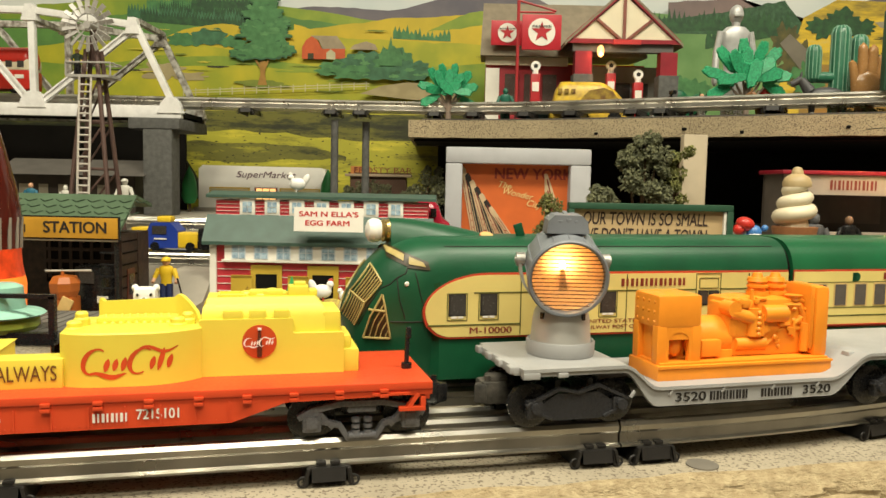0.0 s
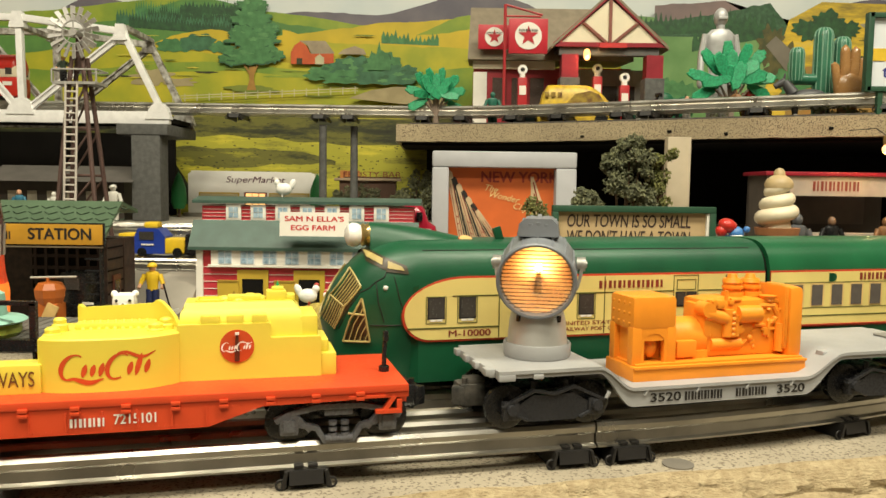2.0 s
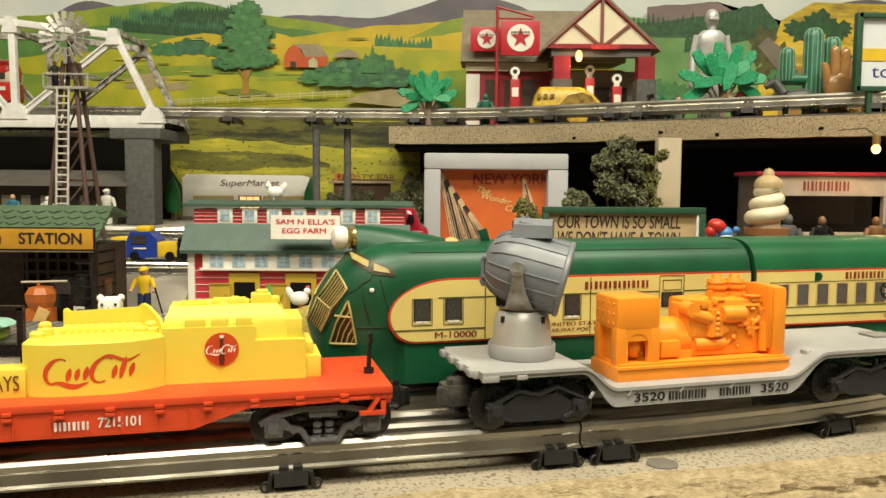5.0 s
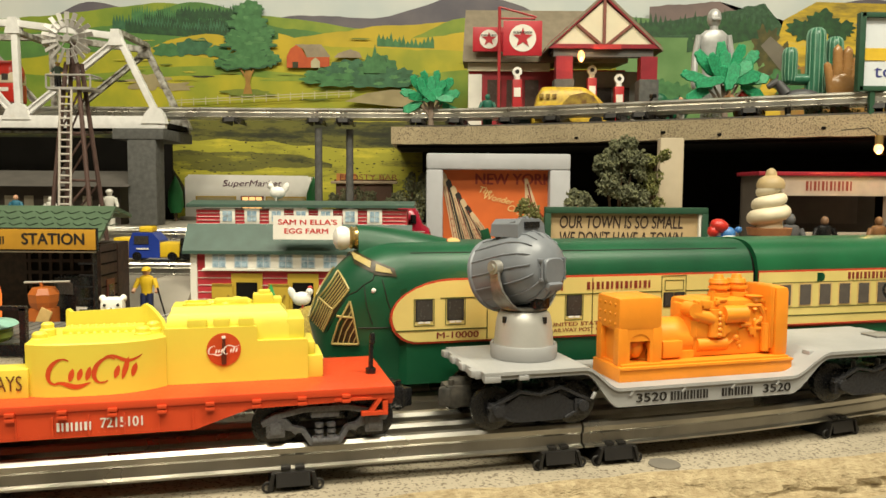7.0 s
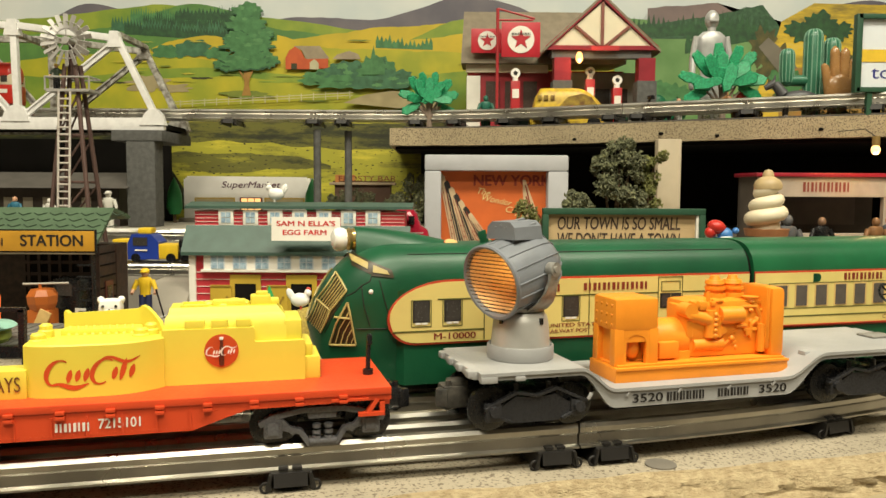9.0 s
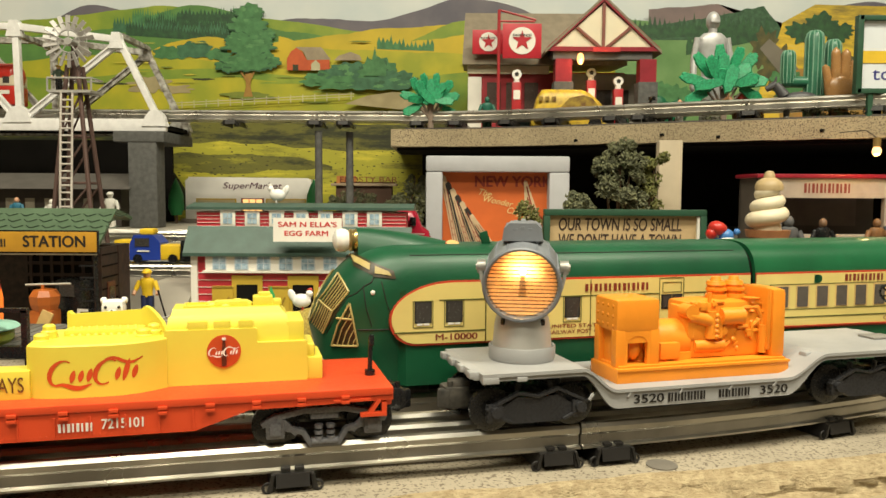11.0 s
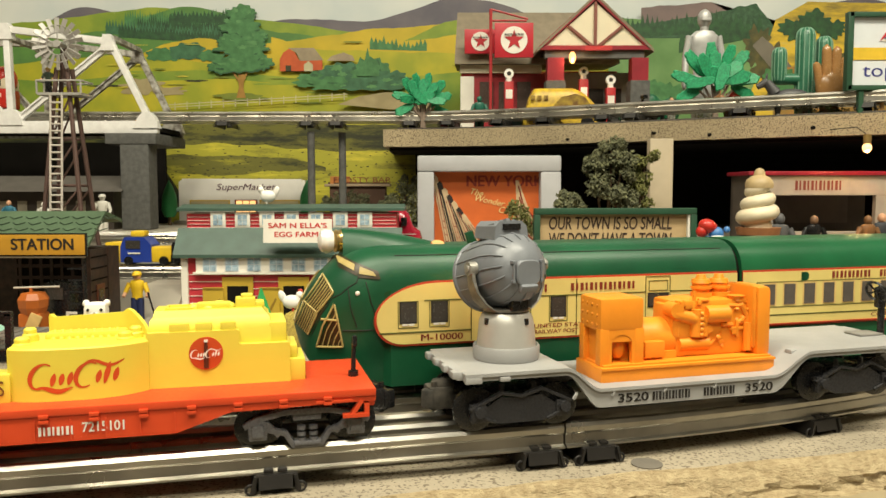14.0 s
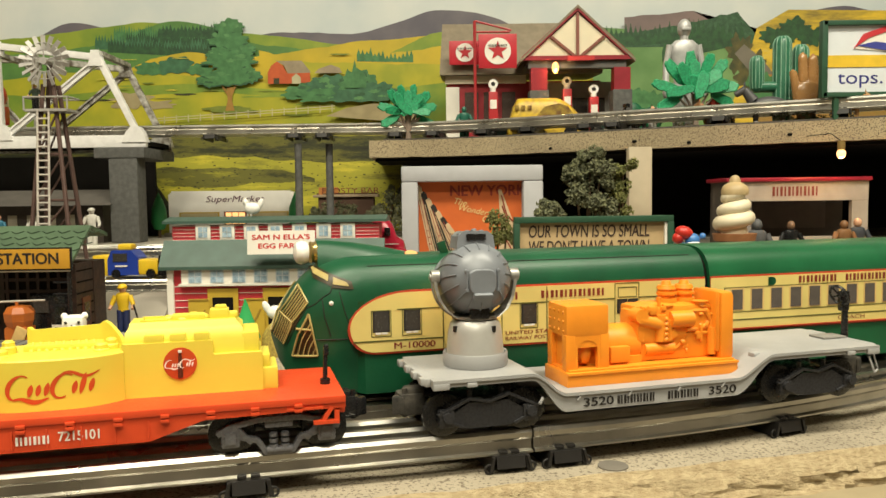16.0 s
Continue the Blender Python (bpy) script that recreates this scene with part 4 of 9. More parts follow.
def streamliner():
    yaw = 15
    c, s = math.cos(radians(yaw)), math.sin(radians(yaw))
    origin = pose(0.1614 - 0.03 * s, 0.4466 + 0.03 * c, RAIL_TOP, 0, 0, yaw)
    loco = thing("streamliner_engine", origin, "green and yellow lithographed tin streamlined toy railcar engine", "train engine", "streamliner train")
    W = 0.0300

    def sect(x, w, zt, zb, nose=1.0):
        pts = []
        n = 22
        for k in range(n + 1):
            t_ = math.pi * k / n
            y = -w * math.copysign(abs(math.cos(t_)) ** (0.55 + 0.3 * (1 - nose)), math.cos(t_))
            z0 = zt - 0.0225 * nose - (zt - zb) * 0.45 * (1 - nose)
            z = z0 + (zt - z0) * math.sin(t_) ** 0.9
            pts.append(V(x, y, z))
        m_ = zb
        return pts + [V(x, w * (0.985 if nose > 0.9 else 0.8), m_), V(x, -w * (0.985 if nose > 0.9 else 0.8), m_)]

    def nose_ring(k):
        """k from 0 at the shoulder to 1 at the tip."""
        e = math.sqrt(max(0.0, 1 - k ** 2.3))
        x = -0.168 - 0.0482 * k
        zt = 0.038 + (0.0815 - 0.038) * (1 - k ** 2.5) ** 0.8
        zb = 0.038 - (0.038 - 0.007) * (1 - k ** 3.5) ** 0.6
        return sect(x, max(0.0008, W * e), zt, zb, max(0.0, 1 - 1.6 * k))
    bm = bmesh.new()
    loft(bm, [nose_ring(1 - j / 14) for j in range(15)] + [sect(-0.168 + (0.0425 + 0.168) * j / 6, W, 0.0815, 0.007) for j in range(1, 7)])
    body = part("body", bm, GREEN, loco, "glossy dark green shell")
    # roof cowl behind the headlamp
    bm = bmesh.new()
    rings = []
    for j in range(12):
        k = j / 11
        x = -0.190 + 0.060 * k
        w, h = 0.0092 + 0.004 * math.sin(math.pi * k), 0.0905 - 0.010 * k ** 1.6
        zl = 0.066
        rings.append([V(x, -w * math.cos(math.pi * i / 12), zl + (h - zl) * math.sin(math.pi * i / 12) ** 0.8) for i in range(13)])
    loft(bm, rings)
    part("roof_cowl", bm, GREEN, loco)
    bm = bmesh.new()
    lathe(bm, [(0.0, 0.0), (0.0058, 0.0), (0.0064, 0.0015), (0.0058, 0.003), (0.0064, 0.0045), (0.0052, 0.006)], pose(-0.1885, 0, 0.0835, 0, -90, 0), 24)
    part("lamp_collar", bm, mat("brass_collar", (0.62, 0.45, 0.18), 0.3, 0.9), loco, "brass lamp collar")
    bm = bmesh.new()
    lathe(bm, [(0.005, 0.0), (0.0064, 0.002), (0.0067, 0.0048), (0.0056, 0.0072), (0.003, 0.0086), (0, 0.009)], pose(-0.194, 0, 0.0835, 0, -90, 0), 28)
    # opaque white puts a clear lens's reflections into the colour
    part("headlamp", bm, mat("opaque_white_lens", (0.85, 0.83, 0.78), 0.12, var=0.1, scale=300), loco, "opaque white headlamp lens")
    # everything laid on the nose goes by station k and height z on the near side
    def skin(k, z, off=0.0, side=-1):
        r_ = nose_ring(k)
        col = [r_[-1]] + r_[:12]
        for p, q in zip(col, col[1:]):
            if p.z <= z <= q.z:
                p = p.lerp(q, (z - p.z) / max(1e-9, q.z - p.z))
                break
        else:
            p = col[-1] if z > col[-1].z else col[0]
        p = p + (p - V(-0.165, 0, 0.045)).normalized() * off
        return V(p.x, p.y * -side, p.z)

    def sheet(c00, c10, c11, c01, off, side, n=8):
        """A patch between four corners, each given as (k, z)."""
        b_ = bmesh.new()
        g = []
        for u in range(n + 1):
            row = []
            for v in range(n + 1):
                fu, fv = u / n, v / n
                k, z = ((c00[j] * (1 - fu) + c10[j] * fu) * (1 - fv) + (c01[j] * (1 - fu) + c11[j] * fu) * fv for j in (0, 1))
                row.append(b_.verts.new(skin(k, z, off, side)))
            g.append(row)
        for u in range(n):
            for v in range(n):
                b_.faces.new((g[u][v], g[u + 1][v], g[u + 1][v + 1], g[u][v + 1]))
        return b_

    def strip(pts, r, off, side):
        b_ = bmesh.new()
        line = []
        for p, q in zip(pts, pts[1:]):
            line += [(p[0] + (q[0] - p[0]) * j / 6, p[1] + (q[1] - p[1]) * j / 6) for j in range(6)]
        tube(b_, [skin(k, z, off, side) for k, z in line + [pts[-1]]], r, 6)
        return b_
    BAND = mat("dark_bronze_print", (0.045, 0.032, 0.012), 0.4)
    PALEGOLD = mat("pale_gold_print", (0.46, 0.36, 0.13), 0.42, 0.0, var=0.2, scale=150)
    for side in (-1, 1):
        fr = part("windscreen", sheet((0.53, 0.0775), (0.33, 0.0725), (0.35, 0.0662), (0.53, 0.0705), 0.0005, side), BAND, loco)
        part("pane", sheet((0.515, 0.0757), (0.36, 0.0718), (0.375, 0.0686), (0.515, 0.0724), 0.0011, side), PALEGOLD, fr)
        fr = part("windscreen", sheet((0.335, 0.0726), (0.13, 0.0686), (0.11, 0.0644), (0.345, 0.0655), 0.0006, side), BAND, loco)
        part("pane", sheet((0.315, 0.0707), (0.18, 0.0680), (0.155, 0.0658), (0.325, 0.0670), 0.0012, side), PALEGOLD, fr)
        # upper and lower gold grilles
        gr = part("grille", sheet((0.69, 0.0655), (0.61, 0.0578), (0.87, 0.035), (0.985, 0.0405), 0.0002, side, 10), BAND, loco, "gold barred nose grille")
        top, mid, low = ((0.685, 0.0662), (0.605, 0.0577)), ((0.89, 0.0517), (0.775, 0.047)), ((0.988, 0.040), (0.87, 0.035))
        for j in range(8):
            u = j / 7
            pts = [(p[0] + (q[0] - p[0]) * u, p[1] + (q[1] - p[1]) * u) for p, q in (top, mid, low)]
            part("grille_bar", strip(pts, 0.00062 if j in (0, 7) else 0.00036, 0.0006, side), PALEGOLD, gr)
        for e in (top, mid):
            part("grille_bar", strip(e, 0.00058, 0.0006, side), PALEGOLD, gr)
        gr = part("grille", sheet((0.60, 0.0515), (0.51, 0.0293), (0.66, 0.0289), (0.78, 0.0287), 0.0002, side, 10), BAND, loco, "small gold lower grille")
        for j in range(6):
            u = j / 5
            a_, b_ = (0.60 - 0.09 * u, 0.0518 - 0.0225 * u), (0.78 - 0.27 * u, 0.0288)
            m_ = (a_[0] * 0.45 + b_[0] * 0.55 + 0.02 * (1 - u), (a_[1] + b_[1]) / 2)
            if j < 5:
                part("grille_bar", strip([a_, m_, b_], 0.0006 if j == 0 else 0.00036, 0.0006, side), PALEGOLD, gr)
        for e in (((0.60, 0.0518), (0.51, 0.0293)), ((0.51, 0.0291), (0.78, 0.0288)), ((0.735, 0.0438), (0.57, 0.0433))):
            part("grille_bar", strip(e, 0.0006, 0.0006, side), PALEGOLD, gr)
        # dark seams where the tin sheets meet
        for pts in ([(0.34, 0.0665), (0.37, 0.063), (0.46, 0.0605), (0.53, 0.0572), (0.62, 0.055), (0.74, 0.0462), (0.84, 0.035)], [(0.46, 0.0605), (0.44, 0.05), (0.37, 0.0395)],
                    [(0.27, 0.0635), (0.22, 0.053), (0.14, 0.042)], [(0.52, 0.0377), (0.3, 0.0376), (0.1, 0.0377)]):
            part("seam", strip(pts, 0.0003, 0.0, side), INK, loco)
    bm = bmesh.new()
    tube(bm, [sect(-0.165 + 0.2 * j / 12, W, 0.0815, 0.007)[6] + V(0, 0, 0.0001) for j in range(13)], 0.00028, 6)
    part("seam", bm, INK, loco)
    bm = bmesh.new()
    box(bm, (-0.1175, -0.008, 0.0845), (0.0050, 0.0016, 0.0075), ry=-18, bevel=0.0004)
    part("roof_tab", bm, GREEN, loco)
    part("roof_slot", B((-0.098, -0.010, 0.0808), (0.020, 0.0022, 0.0012), rx=8), INK, loco)
    bm = bmesh.new()
    ring(bm, (-0.136, -0.0064, 0.0813), 0.0036, 0.0005, (26, 0, 0), 28, 6)
    part("label_rim", bm, REDLINE, loco)
    part("round_label", R((-0.136, -0.006, 0.0805), (-0.136, -0.0066, 0.0818), 0.0036, seg=24), GOLD, loco, "small round gold label")
    part("side_lamp", S(skin(0.36, 0.0575, 0.0002), 0.0013, (1, 0.6, 1)), WHITE, loco, "small cream marker lamp")

    # yellow side panel with its red edge
    def panel(x0, x1, grow, y, round_left, material, name, parent):
        z0, z1 = 0.0298 - grow, 0.0622 + grow
        pts = []
        if round_left:
            for k in range(13):
                a = math.pi / 2 * k / 12
                pts.append((x0 + 0.034 - (0.034 + grow) * math.sin(a), z0 + 0.0135 + (z1 - z0 - 0.0135) * math.cos(a)))
            for k in range(1, 9):
                a = math.pi / 2 * k / 8
                pts.append((x0 + 0.014 - (0.014 + grow) * math.cos(a), z0 + 0.0135 - 0.0135 * math.sin(a)))
            pts += [(x1, z0), (x1, z1)]
        else:
            pts = [(x0, z0), (x1, z0), (x1, z1), (x0, z1)]
        b_ = bmesh.new()
        slab(b_, pts, y - 0.0004, -W + 0.004)
        return part(name, b_, material, parent)
    red = panel(-0.176, 0.0424, 0.0011, -W - 0.0002, True, REDLINE, "red_border", loco)
    pan = panel(-0.176, 0.0422, 0.0, -W - 0.0006, True, CREAM, "side_panel", loco)

    def window(x0, x1, z0, z1, parent, y=-W - 0.0011, pane_=WINDOW, line=INK):
        w_ = part("window", B(((x0 + x1) / 2, y, (z0 + z1) / 2), (x1 - x0 + 0.0016, 0.0004, z1 - z0 + 0.0016)), line, parent)
        part("pane", B(((x0 + x1) / 2, y - 0.0003, (z0 + z1) / 2), (x1 - x0, 0.0004, z1 - z0)), pane_, w_)

    def frame_line(x0, x1, z0, z1, parent, y=-W - 0.0011):
        b_ = bmesh.new()
        t_ = 0.0004
        for a in (x0, x1):
            box(b_, (a, y, (z0 + z1) / 2), (t_, 0.0003, z1 - z0))
        for z in (z0, z1):
            box(b_, ((x0 + x1) / 2, y, z), (x1 - x0, 0.0003, t_))
        part("panel_line", b_, mat("olive_line", (0.1, 0.1, 0.02), 0.5), parent, smooth=False)
    for xc in (-0.1590, -0.1418, -0.1005, -0.0730):
        x0, x1 = xc - 0.0039, xc + 0.0039
        window(x0, x1, 0.0415, 0.0516, loco)
        frame_line(x0 - 0.0015, x1 + 0.0015, 0.0385, 0.0526, loco)
        for e in (-0.0018, 0.0018):
            part("curtain", B((xc + e, -W - 0.0011, 0.0402), (0.003, 0.0006, 0.0011)), WHITE, loco)
    for x0, x1 in ((-0.0165, -0.0115), (-0.0095, -0.0045)):
        window(x0, x1, 0.0445, 0.0515, loco)
    frame_line(-0.0186, -0.0029, 0.0300, 0.0618, loco)
    frame_line(-0.0165, -0.0045, 0.0535, 0.0592, loco)
    frame_line(-0.1745, -0.124, 0.0358, 0.0362, loco)
    frame_line(-0.150, -0.0186, 0.0528, 0.0530, loco)
    frame_line(-0.0029, 0.0415, 0.0528, 0.0530, loco)
    frame_line(-0.0029, 0.0415, 0.0372, 0.0374, loco)
    for x in (-0.124, -0.0895, -0.062, 0.0155):
        frame_line(x, x + 0.0001, 0.0302, 0.0618, loco)
    lettering("number", "M-10000", 0.0034, pose(-0.1405, -W - 0.0012, 0.0328), DKRED, loco, width=0.0235, bold=0.02)
    bars("word_bar", 5, 0.030, 0.0042, pose(-0.094, -W - 0.0012, 0.0572), DKRED, loco)
    bars("word_bar", 7, 0.041, 0.0042, pose(-0.0455, -W - 0.0012, 0.0574), DKRED, loco)
    lettering("word_line", "UNITED STATES", 0.0021, pose(-0.0705, -W - 0.0012, 0.0361), DKRED, loco, width=0.034, bold=0.015)
    lettering("word_line", "RAILWAY POST OFFICE", 0.0021, pose(-0.0675, -W - 0.0012, 0.0328), DKRED, loco, width=0.040, bold=0.015)
    for x in (-0.13, -0.1, 0.0):
        part("wheel_set", R((x, -0.02, 0.0095), (x, 0.02, 0.0095), 0.0095, seg=24), BLACKPL, loco)
    bm = bmesh.new()
    for k in range(4):
        ball(bm, (-0.103 + k * 0.0075, -0.012, 0.0795), 0.0011, (1.6, 1, 0.5), 8, 6)
    part("roof_vent", bm, SILVER, loco)
    # diaphragm between the cars
    bm = bmesh.new()
    loft(bm, [sect(0.0420 + 0.004 * j, W - 0.0022, 0.0792, 0.009) for j in range(2)])
    part("diaphragm", bm, DARK, loco, "black gap between the cars")
    coach = thing("streamliner_coach", origin, "green and yellow lithographed tin streamlined toy coach", "train car", "streamliner train")
    bm = bmesh.new()
    loft(bm, [sect(0.0462 + 0.30 * j / 5, W, 0.0815, 0.007) for j in range(6)])
    part("body", bm, mat("green_coach_tin", (0.01, 0.11, 0.042), 0.34, col2=(0.007, 0.08, 0.03), scale=30, bump=0.06), coach)
    panel(0.0463, 0.345, 0.0011, -W - 0.0002, False, REDLINE, "red_border", coach)
    panel(0.0464, 0.345, 0.0, -W - 0.0006, False, CREAM, "side_panel", coach)
    PANE = mat("brown_grey_window", (0.1, 0.085, 0.075), 0.35, scale=200)
    for k in range(19):
        x0 = 0.0601 + 0.01432 * k
        w_ = part("window", B((x0 + 0.005, -W - 0.0010, 0.0484), (0.0098, 0.0004, 0.0142)), GOLD, coach)
        part("pane", B((x0 + 0.0048, -W - 0.0013, 0.0482), (0.0076, 0.0004, 0.0124)), PANE, w_)
    frame_line(0.056, 0.34, 0.0405, 0.0558, coach)
    frame_line(0.056, 0.34, 0.0355, 0.0358, coach)
    bars("word_bar", 5, 0.030, 0.0042, pose(0.1245, -W - 0.0012, 0.0592), DKRED, coach)
    bars("word_bar", 7, 0.041, 0.0042, pose(0.166, -W - 0.0012, 0.0592), DKRED, coach)
    lettering("word", "COACH", 0.0026, pose(0.151, -W - 0.0012, 0.0330), DKRED, coach, width=0.021)
    bm = bmesh.new()
    rod(bm, (0.0905, -W - 0.0004, 0.0588), (0.0905, -W - 0.0012, 0.0588), 0.0026, seg=20)
    box(bm, (0.089, -W - 0.0008, 0.0588), (0.003, 0.0008, 0.0052))
    part("marker", bm, GREEN, coach)
    part("trim_strip", B((0.195, -W - 0.001, 0.0301), (0.298, 0.0008, 0.0008)), REDLINE, coach)
    for x in (0.085, 0.12, 0.28):
        part("wheel_set", R((x, -0.02, 0.0095), (x, 0.02, 0.0095), 0.0095, seg=24), BLACKPL, coach)


yellow_load_car()
HEAD = searchlight_car()
streamliner()


# ---- the painted backdrop: flat poster paper on the rear wall ----
def paint(name, col, col2=None, scale=25, rough=0.55):
    col = tuple(0.82 * c for c in col)
    col2 = col2 and tuple(0.80 * c for c in col2)
    return mat(name, col, rough, col2=col2, var=0.2, scale=scale, bump=0.03, fine=300)


MURAL_Y = 1.25
DEEP = [0]


def layer():
    DEEP[0] += 1
    return MURAL_Y - 0.00007 * DEEP[0]


def flat_shape(name, pts, material, parent, y=None):
    bm = bmesh.new()
    y = layer() if y is None else y
    bm.faces.new([bm.verts.new((x, y, z)) for x, z in pts])
    return part(name, bm, material, parent, smooth=False)


def hill(name, x0, x1, base, crest, material, parent, seed, rough=0.004, freq=18, steps=160):
    """A printed band: crest(x) above a flat foot."""
    pts = []
    for k in range(steps + 1):
        x = x0 + (x1 - x0) * k / steps
        pts.append((x, crest(x) + rough * noise.noise((x * freq, seed, 0)) + 0.3 * rough * noise.noise((x * freq * 4, seed, 5))))
    return flat_shape(name, pts + [(x1, base), (x0, base)], material, parent)


def blot(name, cx, cz, w, h, material, parent, seed, lobes=9, depth=0.28, n=70, flat_foot=False):
    """A printed clump with a lobed outline."""
    pts = []
    for k in range(n):
        a = 2 * math.pi * k / n
        r = 1 - depth * abs(math.sin(lobes * a / 2 + seed)) ** 1.5 * 0.6 + depth * noise.noise((math.cos(a) * 1.7 + seed, math.sin(a) * 1.7, seed))
        x, z = cx + w * r * math.cos(a), cz + h * r * math.sin(a)
        if flat_foot:
            z = max(z, cz - h * 0.55 + 0.001 * math.sin(9 * a))
        pts.append((x, z))
    return flat_shape(name, pts, material, parent)


def conifers(name, x0, x1, base, hgt, material, parent, seed, count=26):
    rnd = random.Random(seed)
    pts = [(x0, base(x0) - 0.006)]
    for k in range(count):
        a, b = x0 + (x1 - x0) * k / count, x0 + (x1 - x0) * (k + 1) / count
        h = hgt * rnd.uniform(0.55, 1.1)
        pts += [(a, base(a) + h * 0.35), ((a + b) / 2, base((a + b) / 2) + h)]
    pts += [(x1, base(x1) + 0.3 * hgt), (x1, base(x1) - 0.006)]
    return flat_shape(name, pts, material, parent)


def backdrop():
    PALE = paint("pale_sky_print", (0.74, 0.77, 0.74), (0.6, 0.68, 0.7), 8)
    PURPLE = paint("mauve_mountain_print", (0.17, 0.15, 0.17), (0.12, 0.11, 0.14), 20)
    FOREST = paint("forest_print", (0.03, 0.11, 0.035), (0.018, 0.06, 0.025), 120)
    MEADOW = paint("meadow_print", (0.3, 0.38, 0.035), (0.17, 0.29, 0.03), 22)
    LIME = paint("lime_meadow_print", (0.55, 0.48, 0.022), (0.34, 0.38, 0.022), 16)
    GOLDF = paint("gold_field_print", (0.7, 0.5, 0.022), (0.5, 0.4, 0.022), 14)
    LEAF = paint("leaf_print", (0.08, 0.25, 0.085), (0.05, 0.17, 0.055), 90)
    LEAF2 = paint("blue_green_leaf_print", (0.06, 0.19, 0.09), (0.035, 0.12, 0.055), 90)
    TRUNK = paint("ochre_trunk_print", (0.42, 0.22, 0.04), None, 90)
    SHADE = paint("dark_slope_print", (0.05, 0.052, 0.012), (0.025, 0.028, 0.008), 30)
    STONE = paint("tan_stone_print", (0.46, 0.38, 0.2), (0.34, 0.28, 0.14), 40)
    FENCE = paint("cream_fence_print", (0.62, 0.58, 0.36), None, 60)
    BARN = paint("orange_barn_print", (0.66, 0.12, 0.025), (0.55, 0.09, 0.02), 60)
    ROOFP = paint("tan_roof_print", (0.42, 0.34, 0.22), (0.3, 0.24, 0.16), 60)
    bd = tagged(part("backdrop", B((0.0, MURAL_Y + 0.006, 0.3), (2.6, 0.01, 1.0)), PALE), label="printed landscape backdrop of fields, trees and hills on the rear wall", category="backdrop", kind="structure")
    hill("mountain", -1.3, 0.8, 0.2, lambda x: 0.405 + 0.02 * math.sin(x * 9 + 1.2) + 0.012 * math.sin(x * 21) - 0.06 / (1 + math.exp((x + 0.60) * 40)), PURPLE, bd, 1)
    hill("far_hill", -1.2, 1.2, 0.2, lambda x: 0.386 + 0.018 * math.cos((x + 0.32) * 8) + 0.026 / (1 + math.exp((x + 0.37) * 40)), MEADOW, bd, 2)
    # wooded hill behind the tall tree
    hill("wooded_hill", -0.75, -0.10, 0.3, lambda x: 0.375 + 0.048 * math.exp(-((x + 0.37) / 0.11) ** 2), paint("green_hill_print", (0.13, 0.3, 0.06), (0.09, 0.22, 0.05), 30), bd, 3)
    conifers("printed_wood", -0.47, -0.27, lambda x: 0.397 + 0.02 * (x + 0.55), 0.020, LEAF, bd, 34, 52)
    conifers("printed_wood", -0.45, -0.27, lambda x: 0.391 - 0.03 * (x + 0.42), 0.022, FOREST, bd, 4, 52)
    conifers("printed_wood", -0.50, -0.31, lambda x: 0.383 - 0.05 * (x + 0.42), 0.018, LEAF2, bd, 35, 40)
    conifers("printed_wood", -0.48, -0.31, lambda x: 0.378 - 0.06 * (x + 0.42), 0.016, FOREST, bd, 36, 36)
    conifers("printed_wood", -0.40, -0.27, lambda x: 0.404, 0.014, FOREST, bd, 14, 22)
    hill("gold_field", -0.34, 0.62, 0.2, lambda x: 0.372 + 0.022 * math.sin((x + 0.2) * 6.5), GOLDF, bd, 5)
    hill("gold_field", -0.5, -0.14, 0.2, lambda x: 0.322 + 0.052 * math.exp(-((x + 0.35) / 0.12) ** 2), GOLDF, bd, 6)
    hill("green_hill", -0.06, 0.3, 0.3, lambda x: 0.352 + 0.05 * math.exp(-((x - 0.06) / 0.09) ** 2), MEADOW, bd, 7)
    hill("gold_band", -0.24, 0.2, 0.2, lambda x: 0.372 + 0.012 * math.sin(x * 14), GOLDF, bd, 8)
    hill("lime_band", -0.2, 0.4, 0.2, lambda x: 0.352 - 0.03 * x, LIME, bd, 28)
    conifers("printed_wood", -0.085, 0.005, lambda x: 0.359 + 0.004 * math.sin(x * 60), 0.017, LEAF, bd, 9, 14)
    hill("meadow", -1.2, 0.06, 0.12, lambda x: 0.336 + 0.012 * math.sin(x * 11 + 0.6), LIME, bd, 10)
    hill("meadow_front", -1.2, 0.12, 0.12, lambda x: 0.316 + 0.008 * math.sin(x * 13), MEADOW, bd, 11, 0.002)
    hill("meadow_front", -0.6, -0.05, 0.12, lambda x: 0.305 + 0.006 * math.sin(x * 17 + 1), LIME, bd, 12, 0.003)
    for k, (x, z, w) in enumerate([(-0.44, 0.322, 0.03), (-0.36, 0.308, 0.02), (-0.24, 0.303, 0.028), (-0.5, 0.3, 0.03), (-0.15, 0.29, 0.04)]):
        blot("grass_mark", x, z, w, 0.0018, SHADE if k % 2 else MEADOW, bd, k + 40, 5)
    for k, (x, z, w, h) in enumerate([(-0.41, 0.347, 0.03, 0.014), (-0.37, 0.351, 0.034, 0.017), (-0.335, 0.345, 0.022, 0.011)]):
        blot("printed_bush", x, z, w, h, LEAF2 if k == 1 else LEAF, bd, k + 3, 9, flat_foot=True)
    blot("printed_rock", -0.445, 0.300, 0.042, 0.014, STONE, bd, 71, 7, 0.4)
    blot("printed_rock", -0.405, 0.292, 0.035, 0.007, STONE, bd, 72, 7, 0.4)
    rs = random.Random(12)
